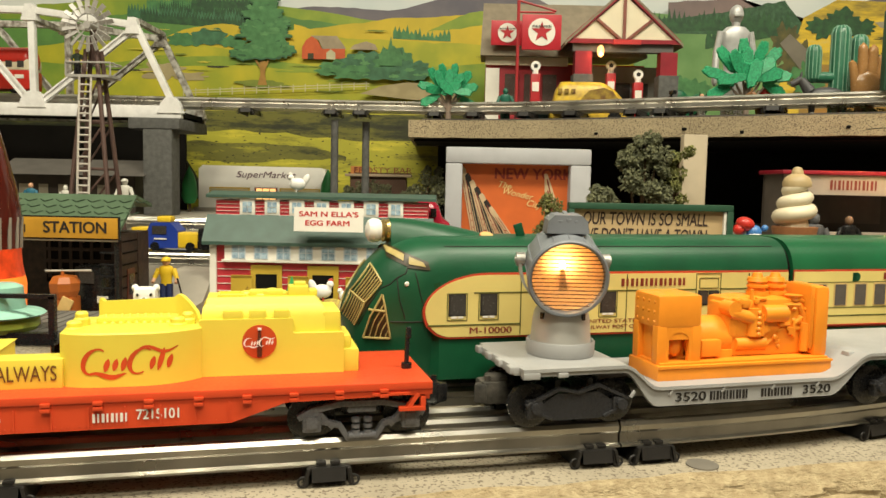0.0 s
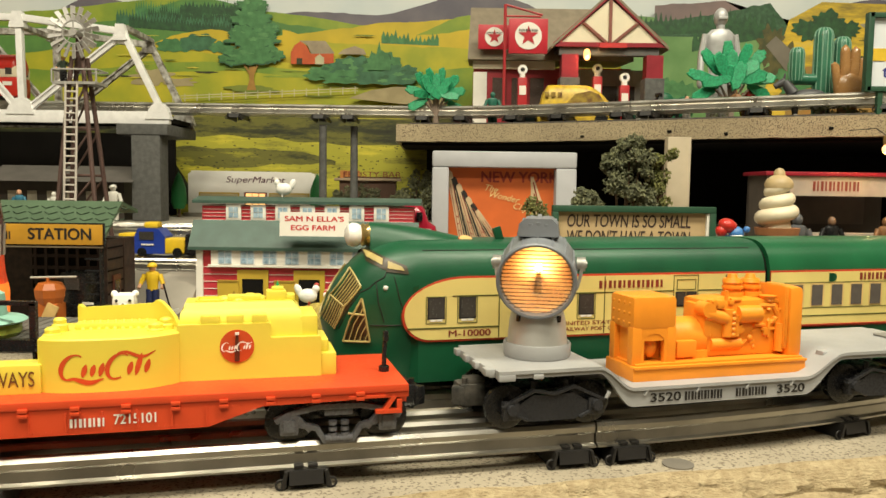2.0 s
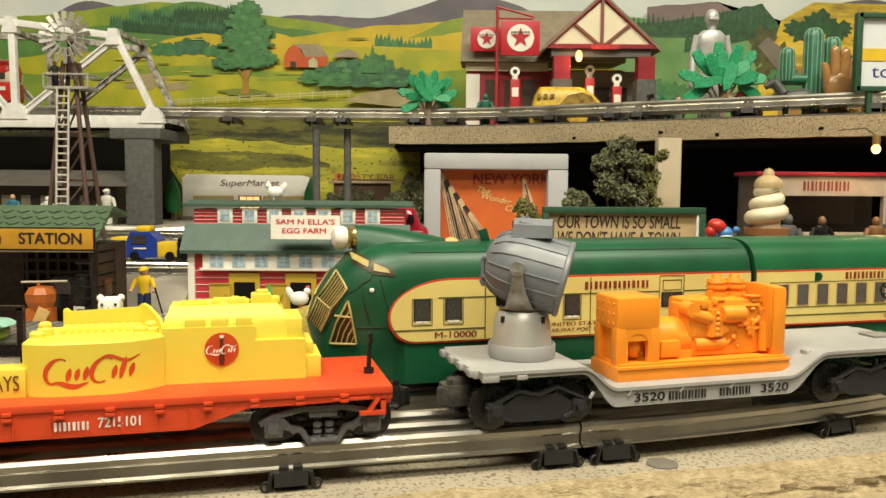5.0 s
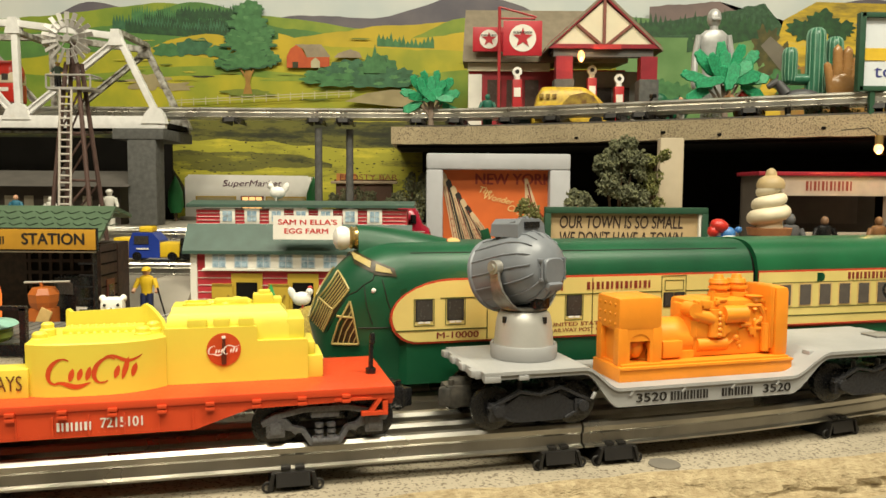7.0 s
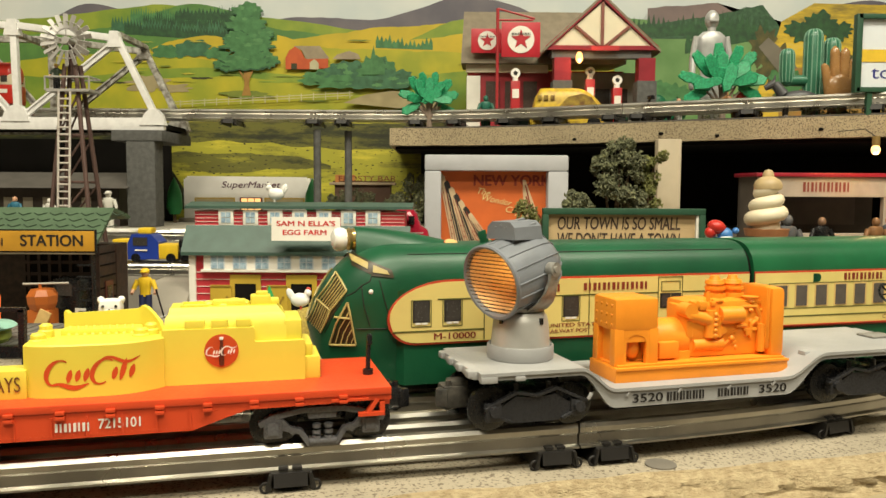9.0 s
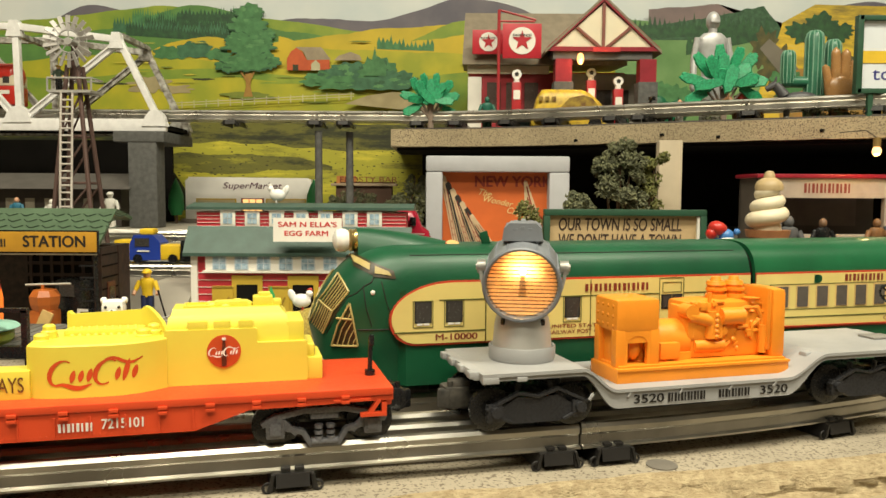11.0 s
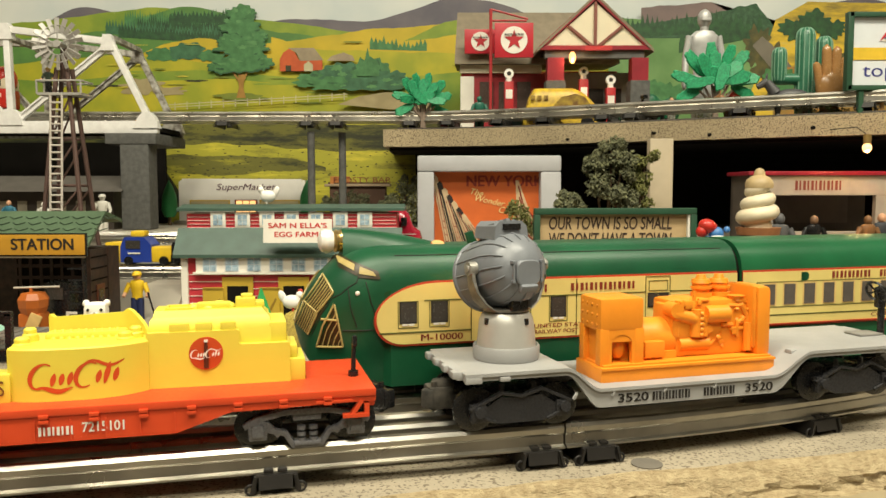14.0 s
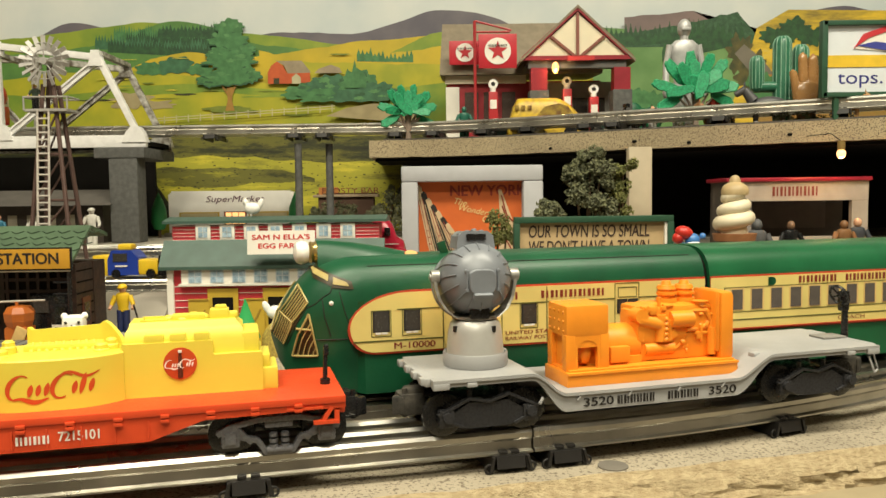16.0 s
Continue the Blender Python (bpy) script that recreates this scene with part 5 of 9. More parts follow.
    STROKE = paint("olive_stroke_print", (0.22, 0.26, 0.03), (0.14, 0.2, 0.025), 60)
    GLOW = paint("pale_straw_print", (0.66, 0.56, 0.06), None, 60)
    for k in range(26):
        x, z = rs.uniform(-0.5, 0.32), rs.uniform(0.27, 0.372)
        blot("brush_stroke", x, z, rs.uniform(0.006, 0.034), rs.uniform(0.0005, 0.0014), STROKE if k % 3 else GLOW, bd, k + 100, 5, 0.4, 24)
    blot("tree_shadow", -0.288, 0.283, 0.045, 0.006, STROKE, bd, 90, 7, 0.3)
    # the tall tree
    flat_shape("printed_trunk", [(-0.296, 0.281), (-0.281, 0.281), (-0.2845, 0.297), (-0.2825, 0.318), (-0.2925, 0.318), (-0.2915, 0.297)], TRUNK, bd)
    for a, b in ((-1, 0.016), (1, 0.013), (-1, 0.004)):
        flat_shape("printed_limb", [(-0.2895, 0.302), (-0.2855, 0.302), (-0.2865 + a * b, 0.327), (-0.2895 + a * b, 0.327)], TRUNK, bd)
    SPRIG = paint("light_leaf_print", (0.12, 0.31, 0.11), (0.08, 0.23, 0.08), 120)
    DEEPLEAF = paint("deep_leaf_print", (0.036, 0.125, 0.05), None, 120)
    rt = random.Random(77)
    for k, (x, z, w, h) in enumerate([(-0.283, 0.413, 0.027, 0.0125), (-0.290, 0.393, 0.0325, 0.0145), (-0.265, 0.375, 0.025, 0.0115), (-0.303, 0.369, 0.0235, 0.0115), (-0.2865, 0.359, 0.045, 0.0135), (-0.319, 0.331, 0.019, 0.012), (-0.256, 0.336, 0.021, 0.0145), (-0.290, 0.334, 0.041, 0.0155)]):
        blot("printed_crown", x, z - 0.0022, w * 1.02, h, DEEPLEAF, bd, k * 1.7, 11, 0.34)
        blot("printed_crown", x, z, w, h, LEAF, bd, k * 1.7, 11, 0.34)
        for j in range(3):
            blot("printed_spray", x + rt.uniform(-0.6, 0.6) * w, z + rt.uniform(-0.1, 0.55) * h, w * rt.uniform(0.12, 0.3), h * rt.uniform(0.12, 0.26), SPRIG, bd, k + j * 3.1, 7, 0.45, 36)
    # barn and sheds
    flat_shape("printed_barn", [(-0.226, 0.322), (-0.196, 0.322), (-0.196, 0.340), (-0.202, 0.351), (-0.211, 0.357), (-0.220, 0.351), (-0.226, 0.340)], BARN, bd)
    flat_shape("printed_barn_side", [(-0.196, 0.322), (-0.159, 0.324), (-0.159, 0.339), (-0.196, 0.339)], BARN, bd)
    flat_shape("printed_barn_roof", [(-0.213, 0.358), (-0.172, 0.358), (-0.157, 0.339), (-0.194, 0.338), (-0.200, 0.351)], ROOFP, bd)
    flat_shape("printed_barn_door", [(-0.217, 0.322), (-0.208, 0.322), (-0.208, 0.331), (-0.217, 0.331)], SHADE, bd)
    flat_shape("printed_shed", [(-0.188, 0.322), (-0.174, 0.322), (-0.174, 0.332), (-0.181, 0.338), (-0.188, 0.332)], FENCE, bd)
    flat_shape("printed_house", [(-0.152, 0.338), (-0.108, 0.338), (-0.112, 0.346), (-0.126, 0.351), (-0.145, 0.345)], ROOFP, bd)
    # grove
    for k, (x, z, w, h) in enumerate([(-0.165, 0.306, 0.04, 0.016), (-0.12, 0.315, 0.05, 0.024), (-0.085, 0.318, 0.032, 0.026), (-0.055, 0.306, 0.034, 0.018), (-0.14, 0.3, 0.05, 0.013), (-0.08, 0.3, 0.05, 0.014)]):
        blot("printed_grove", x, z, w, h, LEAF2 if k % 2 else LEAF, bd, k * 2.3 + 1, 13, 0.3, flat_foot=True)
        for j in range(5):
            blot("printed_spray", x + rt.uniform(-0.7, 0.7) * w, z + rt.uniform(-0.35, 0.6) * h, w * rt.uniform(0.1, 0.24), h * rt.uniform(0.12, 0.28), (SPRIG, DEEPLEAF)[j % 2], bd, k + j * 2.7, 7, 0.45, 30, True)
    conifers("printed_conifer", -0.105, -0.07, lambda x: 0.32, 0.036, LEAF, bd, 8, 3)
    flat_shape("printed_path", [(-0.135, 0.27), (-0.10, 0.283), (-0.06, 0.289), (0.01, 0.285), (0.02, 0.262), (-0.05, 0.262)], STONE, bd)
    bm = bmesh.new()
    yy = layer()
    for k in range(16):
        x = -0.41 + k * 0.019
        z = 0.266 + 0.0011 * k
        box(bm, (x, yy, z), (0.0014, 0.0003, 0.012))
    box(bm, (-0.265, yy, 0.2775), (0.29, 0.0003, 0.0012), ry=-3.3)
    box(bm, (-0.265, yy, 0.2735), (0.29, 0.0003, 0.0010), ry=-3.3)
    part("printed_fence", bm, FENCE, bd)
    # lower slope behind the market
    def turf(name, stops, seed):
        """Brushed grass print: long soft strokes running with the slope, flecked."""
        m = paint(name, stops[1], stops[0], 40)
        nt = m.node_tree
        co = nt.nodes.new("ShaderNodeTexCoord")
        mp = nt.nodes.new("ShaderNodeMapping")
        mp.inputs["Location"].default_value = (seed, 0, seed)
        mp.inputs["Scale"].default_value = (10, 1, 52)
        mp.inputs["Rotation"].default_value = (0, radians(4), 0)
        nz = nt.nodes.new("ShaderNodeTexNoise")
        nz.inputs["Scale"].default_value, nz.inputs["Detail"].default_value, nz.inputs["Roughness"].default_value = 1.0, 7, 0.68
        nt.links.new(co.outputs["Object"], mp.inputs["Vector"])
        nt.links.new(mp.outputs["Vector"], nz.inputs["Vector"])
        cr = nt.nodes.new("ShaderNodeValToRGB")
        for k, (p, c) in enumerate(zip((0.34, 0.46, 0.56, 0.68), stops)):
            e = cr.color_ramp.elements[k] if k < 2 else cr.color_ramp.elements.new(p)
            e.position, e.color = p, (*c, 1)
        nt.links.new(nz.outputs["Fac"], cr.inputs["Fac"])
        nt.links.new(cr.outputs["Color"], nt.nodes["Principled BSDF"].inputs["Base Color"])
        return m

    def belt(name, x0, x1, low, high, material, seed, wob=0.005):
        top = [(x0 + (x1 - x0) * k / 90, high(x0 + (x1 - x0) * k / 90)) for k in range(91)]
        foot = [(x, low(x)) for x, _ in reversed(top)]
        pts = [(x, z + wob * noise.noise((x * 22, seed, 1)) + 0.4 * wob * noise.noise((x * 90, seed, 4))) for x, z in top] + [(x, z + wob * noise.noise((x * 26, seed, 8)) + 0.5 * wob * noise.noise((x * 80, seed, 11))) for x, z in foot]
        return flat_shape(name, pts, material, bd)
    DK0, DK1, OL, YG, BR = (0.012, 0.014, 0.006), (0.035, 0.038, 0.01), (0.13, 0.125, 0.02), (0.36, 0.34, 0.03), (0.58, 0.5, 0.045)
    belt("lower_slope", -1.2, 0.3, lambda x: 0.0, lambda x: 0.257, turf("grass_slope_print", (OL, YG, YG, BR), 3.0), 13, 0.002)
    belt("slope_shade", -1.2, 0.3, lambda x: 0.203 + 0.006 * math.sin(x * 14), lambda x: 0.241 + 0.003 * math.sin(x * 19), turf("shaded_slope_print", (DK0, DK1, OL, OL), 7.0), 15)
    belt("slope_shade", -0.75, -0.155, lambda x: 0.163 + 0.004 * math.sin(x * 24), lambda x: 0.186 + 0.010 * (-0.155 - x) ** 0.5 - 0.012 * max(0, (x + 0.24) / 0.085), turf("dusky_slope_print", (DK1, OL, OL, YG), 11.0), 17)
    belt("slope_shade", -0.75, -0.37, lambda x: 0.10, lambda x: 0.25 - 0.15 * max(0, (x + 0.49) / 0.12) ** 1.5, turf("dark_bank_print", (DK0, DK0, DK1, OL), 19.0), 18)
    rnd = random.Random(3)
    bm = bmesh.new()
    yy = layer()
    for k in range(420):
        x, z = rnd.uniform(-0.46, 0.02), rnd.uniform(0.13, 0.235)
        w = rnd.uniform(0.0005, 0.0017)
        bm.faces.new([bm.verts.new((x + w * math.cos(a) * 1.6, yy, z + w * 0.6 * math.sin(a))) for a in (0.2, 1.4, 2.6, 3.9, 5.2)])
    tagged(part("printed_tuft", bm, SHADE, bd, smooth=False), kind="stuff")
    # second sheet with road and autumn fields
    hill("sheet_hill", 0.29, 1.2, 0.1, lambda x: 0.40 + 0.01 * math.sin(x * 9), paint("sage_hill_print", (0.2, 0.36, 0.13), (0.12, 0.26, 0.08), 14), bd, 20)
    hill("sheet_mountain", 0.34, 0.62, 0.38, lambda x: 0.423 + 0.006 * math.sin(x * 16) - 0.5 * max(0, x - 0.45), paint("brown_mauve_print", (0.24, 0.17, 0.16), (0.17, 0.13, 0.13), 20), bd, 23)
    hill("wooded_ridge", 0.29, 0.565, 0.372, lambda x: 0.394 + 0.034 * max(0, (min(x, 0.52) - 0.33) / 0.2) ** 1.4 - 1.3 * max(0, x - 0.52), paint("ridge_wood_print", (0.05, 0.13, 0.06), (0.02, 0.07, 0.03), 150), bd, 26, 0.003, 60)
    conifers("printed_wood", 0.30, 0.50, lambda x: 0.378 + 0.05 * (x - 0.3), 0.03, FOREST, bd, 21, 26)
    conifers("printed_wood", 0.40, 0.53, lambda x: 0.355 + 0.2 * (x - 0.4), 0.03, FOREST, bd, 24, 14)
    flat_shape("autumn_field", [(0.50, 0.25), (0.53, 0.33), (0.55, 0.40), (0.60, 0.428), (0.75, 0.425), (1.2, 0.44), (1.2, 0.2), (0.5, 0.2)], turf("autumn_field_print", ((0.2, 0.15, 0.03), (0.42, 0.3, 0.03), (0.62, 0.42, 0.025), (0.5, 0.4, 0.12)), 23.0), bd)
    BRUSH = paint("brown_scrub_print", (0.13, 0.11, 0.03), (0.05, 0.06, 0.02), 60)
    for k, (x, z, w, h) in enumerate([(0.525, 0.36, 0.025, 0.035), (0.545, 0.325, 0.03, 0.035), (0.575, 0.295, 0.04, 0.03), (0.64, 0.335, 0.045, 0.02), (0.72, 0.37, 0.06, 0.007), (0.70, 0.345, 0.05, 0.01)]):
        blot("printed_scrub", x, z, w, h, BRUSH, bd, k + 60, 13, 0.42)
    flat_shape("printed_road", [(0.515, 0.36), (0.53, 0.375), (0.56, 0.35), (0.60, 0.30), (0.60, 0.26), (0.57, 0.27), (0.55, 0.32)], paint("grey_road_print", (0.2, 0.18, 0.14), None, 30), bd)
    flat_shape("printed_road", [(0.66, 0.395), (0.78, 0.41), (1.1, 0.425), (1.1, 0.419), (0.78, 0.40), (0.67, 0.387)], paint("pale_road_print", (0.36, 0.32, 0.22), None, 30), bd)
    hill("autumn_band", 0.55, 1.2, 0.2, lambda x: 0.335 + 0.01 * math.sin(x * 20), paint("rust_field_print", (0.42, 0.2, 0.04), (0.3, 0.2, 0.05), 25), bd, 25, 0.006)
    for k, (x, z, w, h) in enumerate([(0.585, 0.385, 0.03, 0.018), (0.61, 0.395, 0.03, 0.02), (0.64, 0.385, 0.026, 0.016), (0.35, 0.29, 0.03, 0.02), (0.385, 0.282, 0.03, 0.022), (0.56, 0.305, 0.03, 0.03)]):
        blot("printed_bush", x, z, w, h, FOREST if k < 3 else LEAF, bd, k + 9, 12, 0.4)
    # black panels added to darken the space below the upper level
    bm = bmesh.new()
    loft(bm, [[V(x, (1.0 - (0.52 * max(0, x + 0.047) ** 2 / 0.4 if x < 0.153 else 0.052 + 0.52 * (x - 0.153))) + 0.008, z) for z in (0.1862, 0.1895)] + [V(x, 1.13, z) for z in (0.1895, 0.1862)] for x in [-0.04 + 0.05 * k for k in range(22)]])
    tagged(part("shelf_lining", bm, DARK), label="black panel added under the shelf to darken its underside", category="lining", kind="structure")
    tagged(part("curtain", B((-0.92, 1.19, 0.1), (1.06, 0.006, 0.215)), DARK), label="black panel added behind the space below the bridge", category="curtain", kind="structure")
    tagged(part("curtain", B((0.70, 1.14, 0.095), (1.42, 0.006, 0.19)), DARK), label="black panel added behind the space below the shelf", category="curtain", kind="structure")
    # raised road beds
    bm = bmesh.new()
    slab(bm, [(-1.25, 0.003), (1.25, 0.003), (1.25, 0.05), (-1.25, 0.05)], 0.742, 1.235)
    tagged(part("raised_bed", bm, GREYROAD), label="grey painted raised road bed", category="road bed", kind="structure")
    bm = bmesh.new()
    loft(bm, [[V(x, 0.632, 0.003), V(x, 0.7415, 0.003), V(x, 0.7415, 0.0495), V(x, 0.700, 0.0495), V(x, 0.668, 0.0275), V(x, 0.632, 0.0262)] for x in (-0.2455, -0.2055)])
    tagged(part("road_slope", bm, GREYROAD), label="grey sloping road shoulder beside the barn", category="road", kind="structure")
    tagged(part("terrace", B((-0.1, 1.075, 0.0675), (2.3, 0.32, 0.035)), GREYROAD), label="grey painted terrace behind the road bed", category="terrace", kind="structure")


backdrop()


# ---- upper level: slab shelf, rails, bridge ----
def upper_path(a, d):
    """a runs with x; d to the far side."""
    if a < -0.05:
        return a, 1.035 + d, 0.0
    k = min(1.0, (a + 0.05) / 0.2)
    h = -math.atan(0.52 * k)
    y = 1.035 - (0.52 * (a + 0.05) ** 2 / 0.4 if a < 0.15 else 0.052 + 0.52 * (a - 0.15))
    return a - d * math.sin(h), y + d * math.cos(h), h


def upper_level():
    bm = bmesh.new()
    rnd = random.Random(2)
    n = 120
    edge_t, edge_b = [], []
    for k in range(n + 1):
        x = -0.047 + 1.1 * k / n
        y = 1.0 - (0.52 * max(0, x + 0.047) ** 2 / 0.4 if x < 0.153 else 0.052 + 0.52 * (x - 0.153))
        chip = 0.0016 * noise.noise((x * 60, 0, 1)) + 0.0012 * noise.noise((x * 170, 2, 1))
        edge_t.append(V(x, y + 0.001 * noise.noise((x * 70, 5, 0)), 0.2125))
        edge_b.append(V(x, y + chip, 0.1905 + 0.0016 * max(0, noise.noise((x * 40, 7, 3))) - 0.0035 * max(0, noise.noise((x * 16, 9, 3)) - 0.25)))
    rows_ = [[V(p.x, 1.24, 0.1905) for p in edge_b], edge_b] + [[b.lerp(t_, f) + V(0, -0.0012 * noise.noise((b.x * 90, f * 6, 2)), 0) for b, t_ in zip(edge_b, edge_t)] for f in (0.25, 0.5, 0.75)] + [edge_t, [V(p.x, 1.24, 0.2125) for p in edge_t]]
    loft(bm, rows_, closed=False, caps=False)
    ends = [r[0] for r in rows_]
    bm.faces.new([bm.verts.new(p) for p in ends])
    sh = tagged(part("shelf", bm, BOARD), label="tan pressed board shelf with dark pits and a chipped edge", category="shelf", kind="structure")
    for k in range(5):
        x = 0.16 + 0.09 * k + rnd.uniform(-0.02, 0.02)
        y = 1.0 - 0.052 - 0.52 * (x - 0.153)
        part("pit", S((x, y - 0.0004, 0.1955 + 0.004 * (k % 2)), 0.0022, (1.5, 0.4, 0.8)), DARK, sh)
    tr = thing("track_section", Matrix(), "tubular three-rail track on the upper level", "track")
    for k in range(3):
        rail(upper_path, 0.0173 * k, -1.0, 0.235, tr, 60, z0=0.2255, k=1.1)
        rail(upper_path, 0.0173 * k, 0.2356, 0.85, tr, 30, z0=0.2255, k=1.1)
    for a in (-0.26, -0.15, -0.112, -0.015, 0.035, 0.10, 0.155, 0.222, 0.252, 0.36, 0.47):
        tie(upper_path, a, tr, z0=0.2255, k=0.9)
    # dark strip added below the ties to blacken the gap under the rails
    bm = bmesh.new()
    loft(bm, [[V(*upper_path(-0.03 + 0.02 * k, d)[:2], z) for d, z in ((-0.009, 0.2127), (-0.006, 0.2165), (0.041, 0.2165), (0.044, 0.2127))] for k in range(44)])
    tagged(part("roadbed", bm, mat("under_rail_dark", (0.06, 0.05, 0.04), 0.9, var=0.4, scale=120, bump=0.5)), label="thin dark strip added under the upper track", category="roadbed", kind="structure")
    # round posts under the open stretch
    for x, y in ((-0.1455, 1.04), (-0.106, 1.055)):
        bm = bmesh.new()
        rod(bm, (0, 0, 0.085), (0, 0, 0.2125), 0.0052, 0.0048, seg=18)
        one("support_post", bm, CONC, pose(x, y, 0), "slim grey round post under the upper track", "post", "track posts")
    one("support_pillar", B((0, 0, 0.118), (0.0235, 0.012, 0.136), bevel=0.001), mat("cream_painted_wood", (0.5, 0.42, 0.3), 0.7, scale=30), pose(0.2455, 0.781, 0), "cream painted wooden pillar under the shelf", "pillar")
    # bridge
    STEEL = mat("white_painted_bridge", (0.78, 0.77, 0.76), 0.4, var=0.12, scale=120, bump=0.15)
    WORN = mat("worn_white_bridge", (0.55, 0.54, 0.5), 0.5, col2=(0.1, 0.08, 0.06), scale=110)
    br = thing("truss_bridge", Matrix(), "white painted toy steel truss bridge with worn far side", "bridge")
    for side, y, m_ in (("near", 1.0, STEEL), ("far", 1.095, WORN)):
        t_ = part("truss", B((-0.62, y, 0.2155), (0.575, 0.008, 0.0155), bevel=0.0008), m_, br)
        chords = [(-0.39, 0.322, -0.52, 0.338), (-0.52, 0.338, -0.72, 0.338), (-0.72, 0.338, -0.85, 0.322)]
        posts = [(-0.39, 0.322, -0.338, 0.214), (-0.52, 0.338, -0.518, 0.22), (-0.72, 0.338, -0.72, 0.22)]
        diags = [(-0.395, 0.316, -0.515, 0.222), (-0.522, 0.222, -0.62, 0.338), (-0.62, 0.338, -0.72, 0.222)]
        for nm, lines, w in (("chord", chords, 0.0084), ("post", posts, 0.0080), ("brace", diags, 0.0085)):
            for x0, z0, x1, z1 in lines:
                bm = bmesh.new()
                ln = math.hypot(x1 - x0, z1 - z0)
                an = -math.degrees(math.atan2(z1 - z0, x1 - x0))
                mx, mz = (x0 + x1) / 2, (z0 + z1) / 2
                if nm == "brace":
                    ux, uz = -(z1 - z0) / ln, (x1 - x0) / ln
                    for e in (-1, 1):
                        box(bm, (mx + e * ux * 0.003, y + 0.001, mz + e * uz * 0.003), (ln, 0.006, 0.002), ry=an)
                    box(bm, (mx, y + 0.002, mz), (ln, 0.003, 0.005), ry=an)
                else:
                    box(bm, (mx, y, mz), (ln + 0.004, 0.008, w), ry=an, bevel=0.0008)
                part(nm, bm, m_, t_)
        for x, z, w in ((-0.518, 0.226, 0.02), (-0.345, 0.222, 0.018), (-0.52, 0.333, 0.011), (-0.392, 0.319, 0.010), (-0.72, 0.226, 0.02)):
            bm = bmesh.new()
            slab(bm, [(x - w, z - 0.008), (x + w * 0.8, z - 0.008), (x + w * 0.55, z + 0.006), (x + 0.004, z + 0.012), (x - 0.006, z + 0.012), (x - w * 0.7, z + 0.005)], y - 0.0055, y + 0.0055)
            for j in range(6):
                ball(bm, (x - w * 0.6 + j * w * 0.22, y - 0.0056, z - 0.003 + 0.004 * (j % 2)), 0.0006, u=8, v=6)
            part("gusset", bm, m_, t_)
    part("bridge_floor", B((-0.62, 1.0475, 0.2135), (0.57, 0.085, 0.006)), DARK, br)
    for x in (-0.39, -0.52):
        part("cross_beam", B((x, 1.0475, 0.328), (0.008, 0.088, 0.006)), WORN, br)
    pier = thing("bridge_pier", Matrix(), "grey stone-painted bridge pier with a cap", "pier")
    part("cap", B((-0.364, 1.045, 0.2005), (0.064, 0.116, 0.0135), bevel=0.001), CONC, pier)
    part("shaft", B((-0.360, 1.003, 0.1397), (0.036, 0.03, 0.108), bevel=0.001), CONC, pier)
    # red trolley standing on the bridge
    TR = mat("red_enamel", (0.5, 0.025, 0.015), 0.3, scale=60)
    tro = thing("trolley", pose(-0.60, 1.0523, 0.2385), "red enamel toy trolley with cream window band", "trolley")
    bm = bmesh.new()
    box(bm, (0, 0, 0.018), (0.115, 0.034, 0.026), bevel=0.004)
    part("body", bm, TR, tro)
    part("window_band", B((0, 0, 0.0375), (0.114, 0.0335, 0.015), bevel=0.003), mat("cream_enamel", (0.66, 0.58, 0.42), 0.4), tro)
    bm = bmesh.new()
    rod(bm, (-0.05, 0, 0.044), (0.05, 0, 0.044), 0.0172, seg=24)
    ball(bm, (0.05, 0, 0.044), 0.0172, (0.6, 1, 1))
    part("roof", bm, TR, tro)
    for k in range(7):
        part("window", B((-0.0455 + k * 0.0152, -0.0167, 0.038), (0.0085, 0.0008, 0.0085)), WINDOW, tro)
    part("end_window", B((0.0571, 0, 0.038), (0.0008, 0.018, 0.0085)), WINDOW, tro)
    part("number_plate", B((0.044, -0.0173, 0.022), (0.012, 0.0008, 0.005)), WHITE, tro)
    for x in (-0.035, 0.035):
        part("wheel", R((x, -0.015, 0.005), (x, 0.015, 0.005), 0.005), BLACKPL, tro)


upper_level()


# ---- small helpers for models ----
def joined(name, pieces, m, label, category, group=""):
    """One plain mesh of several coloured pieces."""
    bm = bmesh.new()
    mats = []
    for b, material in pieces:
        if material not in mats:
            mats.append(material)
        n0 = len(bm.faces)
        me = bpy.data.meshes.new("tmp")
        bmesh.ops.recalc_face_normals(b, faces=b.faces)
        b.to_mesh(me)
        b.free()
        bm.from_mesh(me)
        bpy.data.meshes.remove(me)
        bm.faces.ensure_lookup_table()
        for f in bm.faces[n0:]:
            f.material_index = mats.index(material)
    me = bpy.data.meshes.new(name)
    bm.to_mesh(me)
    bm.free()
    for x in mats:
        me.materials.append(x)
    me.polygons.foreach_set("use_smooth", [True] * len(me.polygons))
    me.set_sharp_from_angle(angle=radians(40))
    ob = new(name, me)
    ob.matrix_world = m
    return tagged(ob, label=label, category=category, group=group)


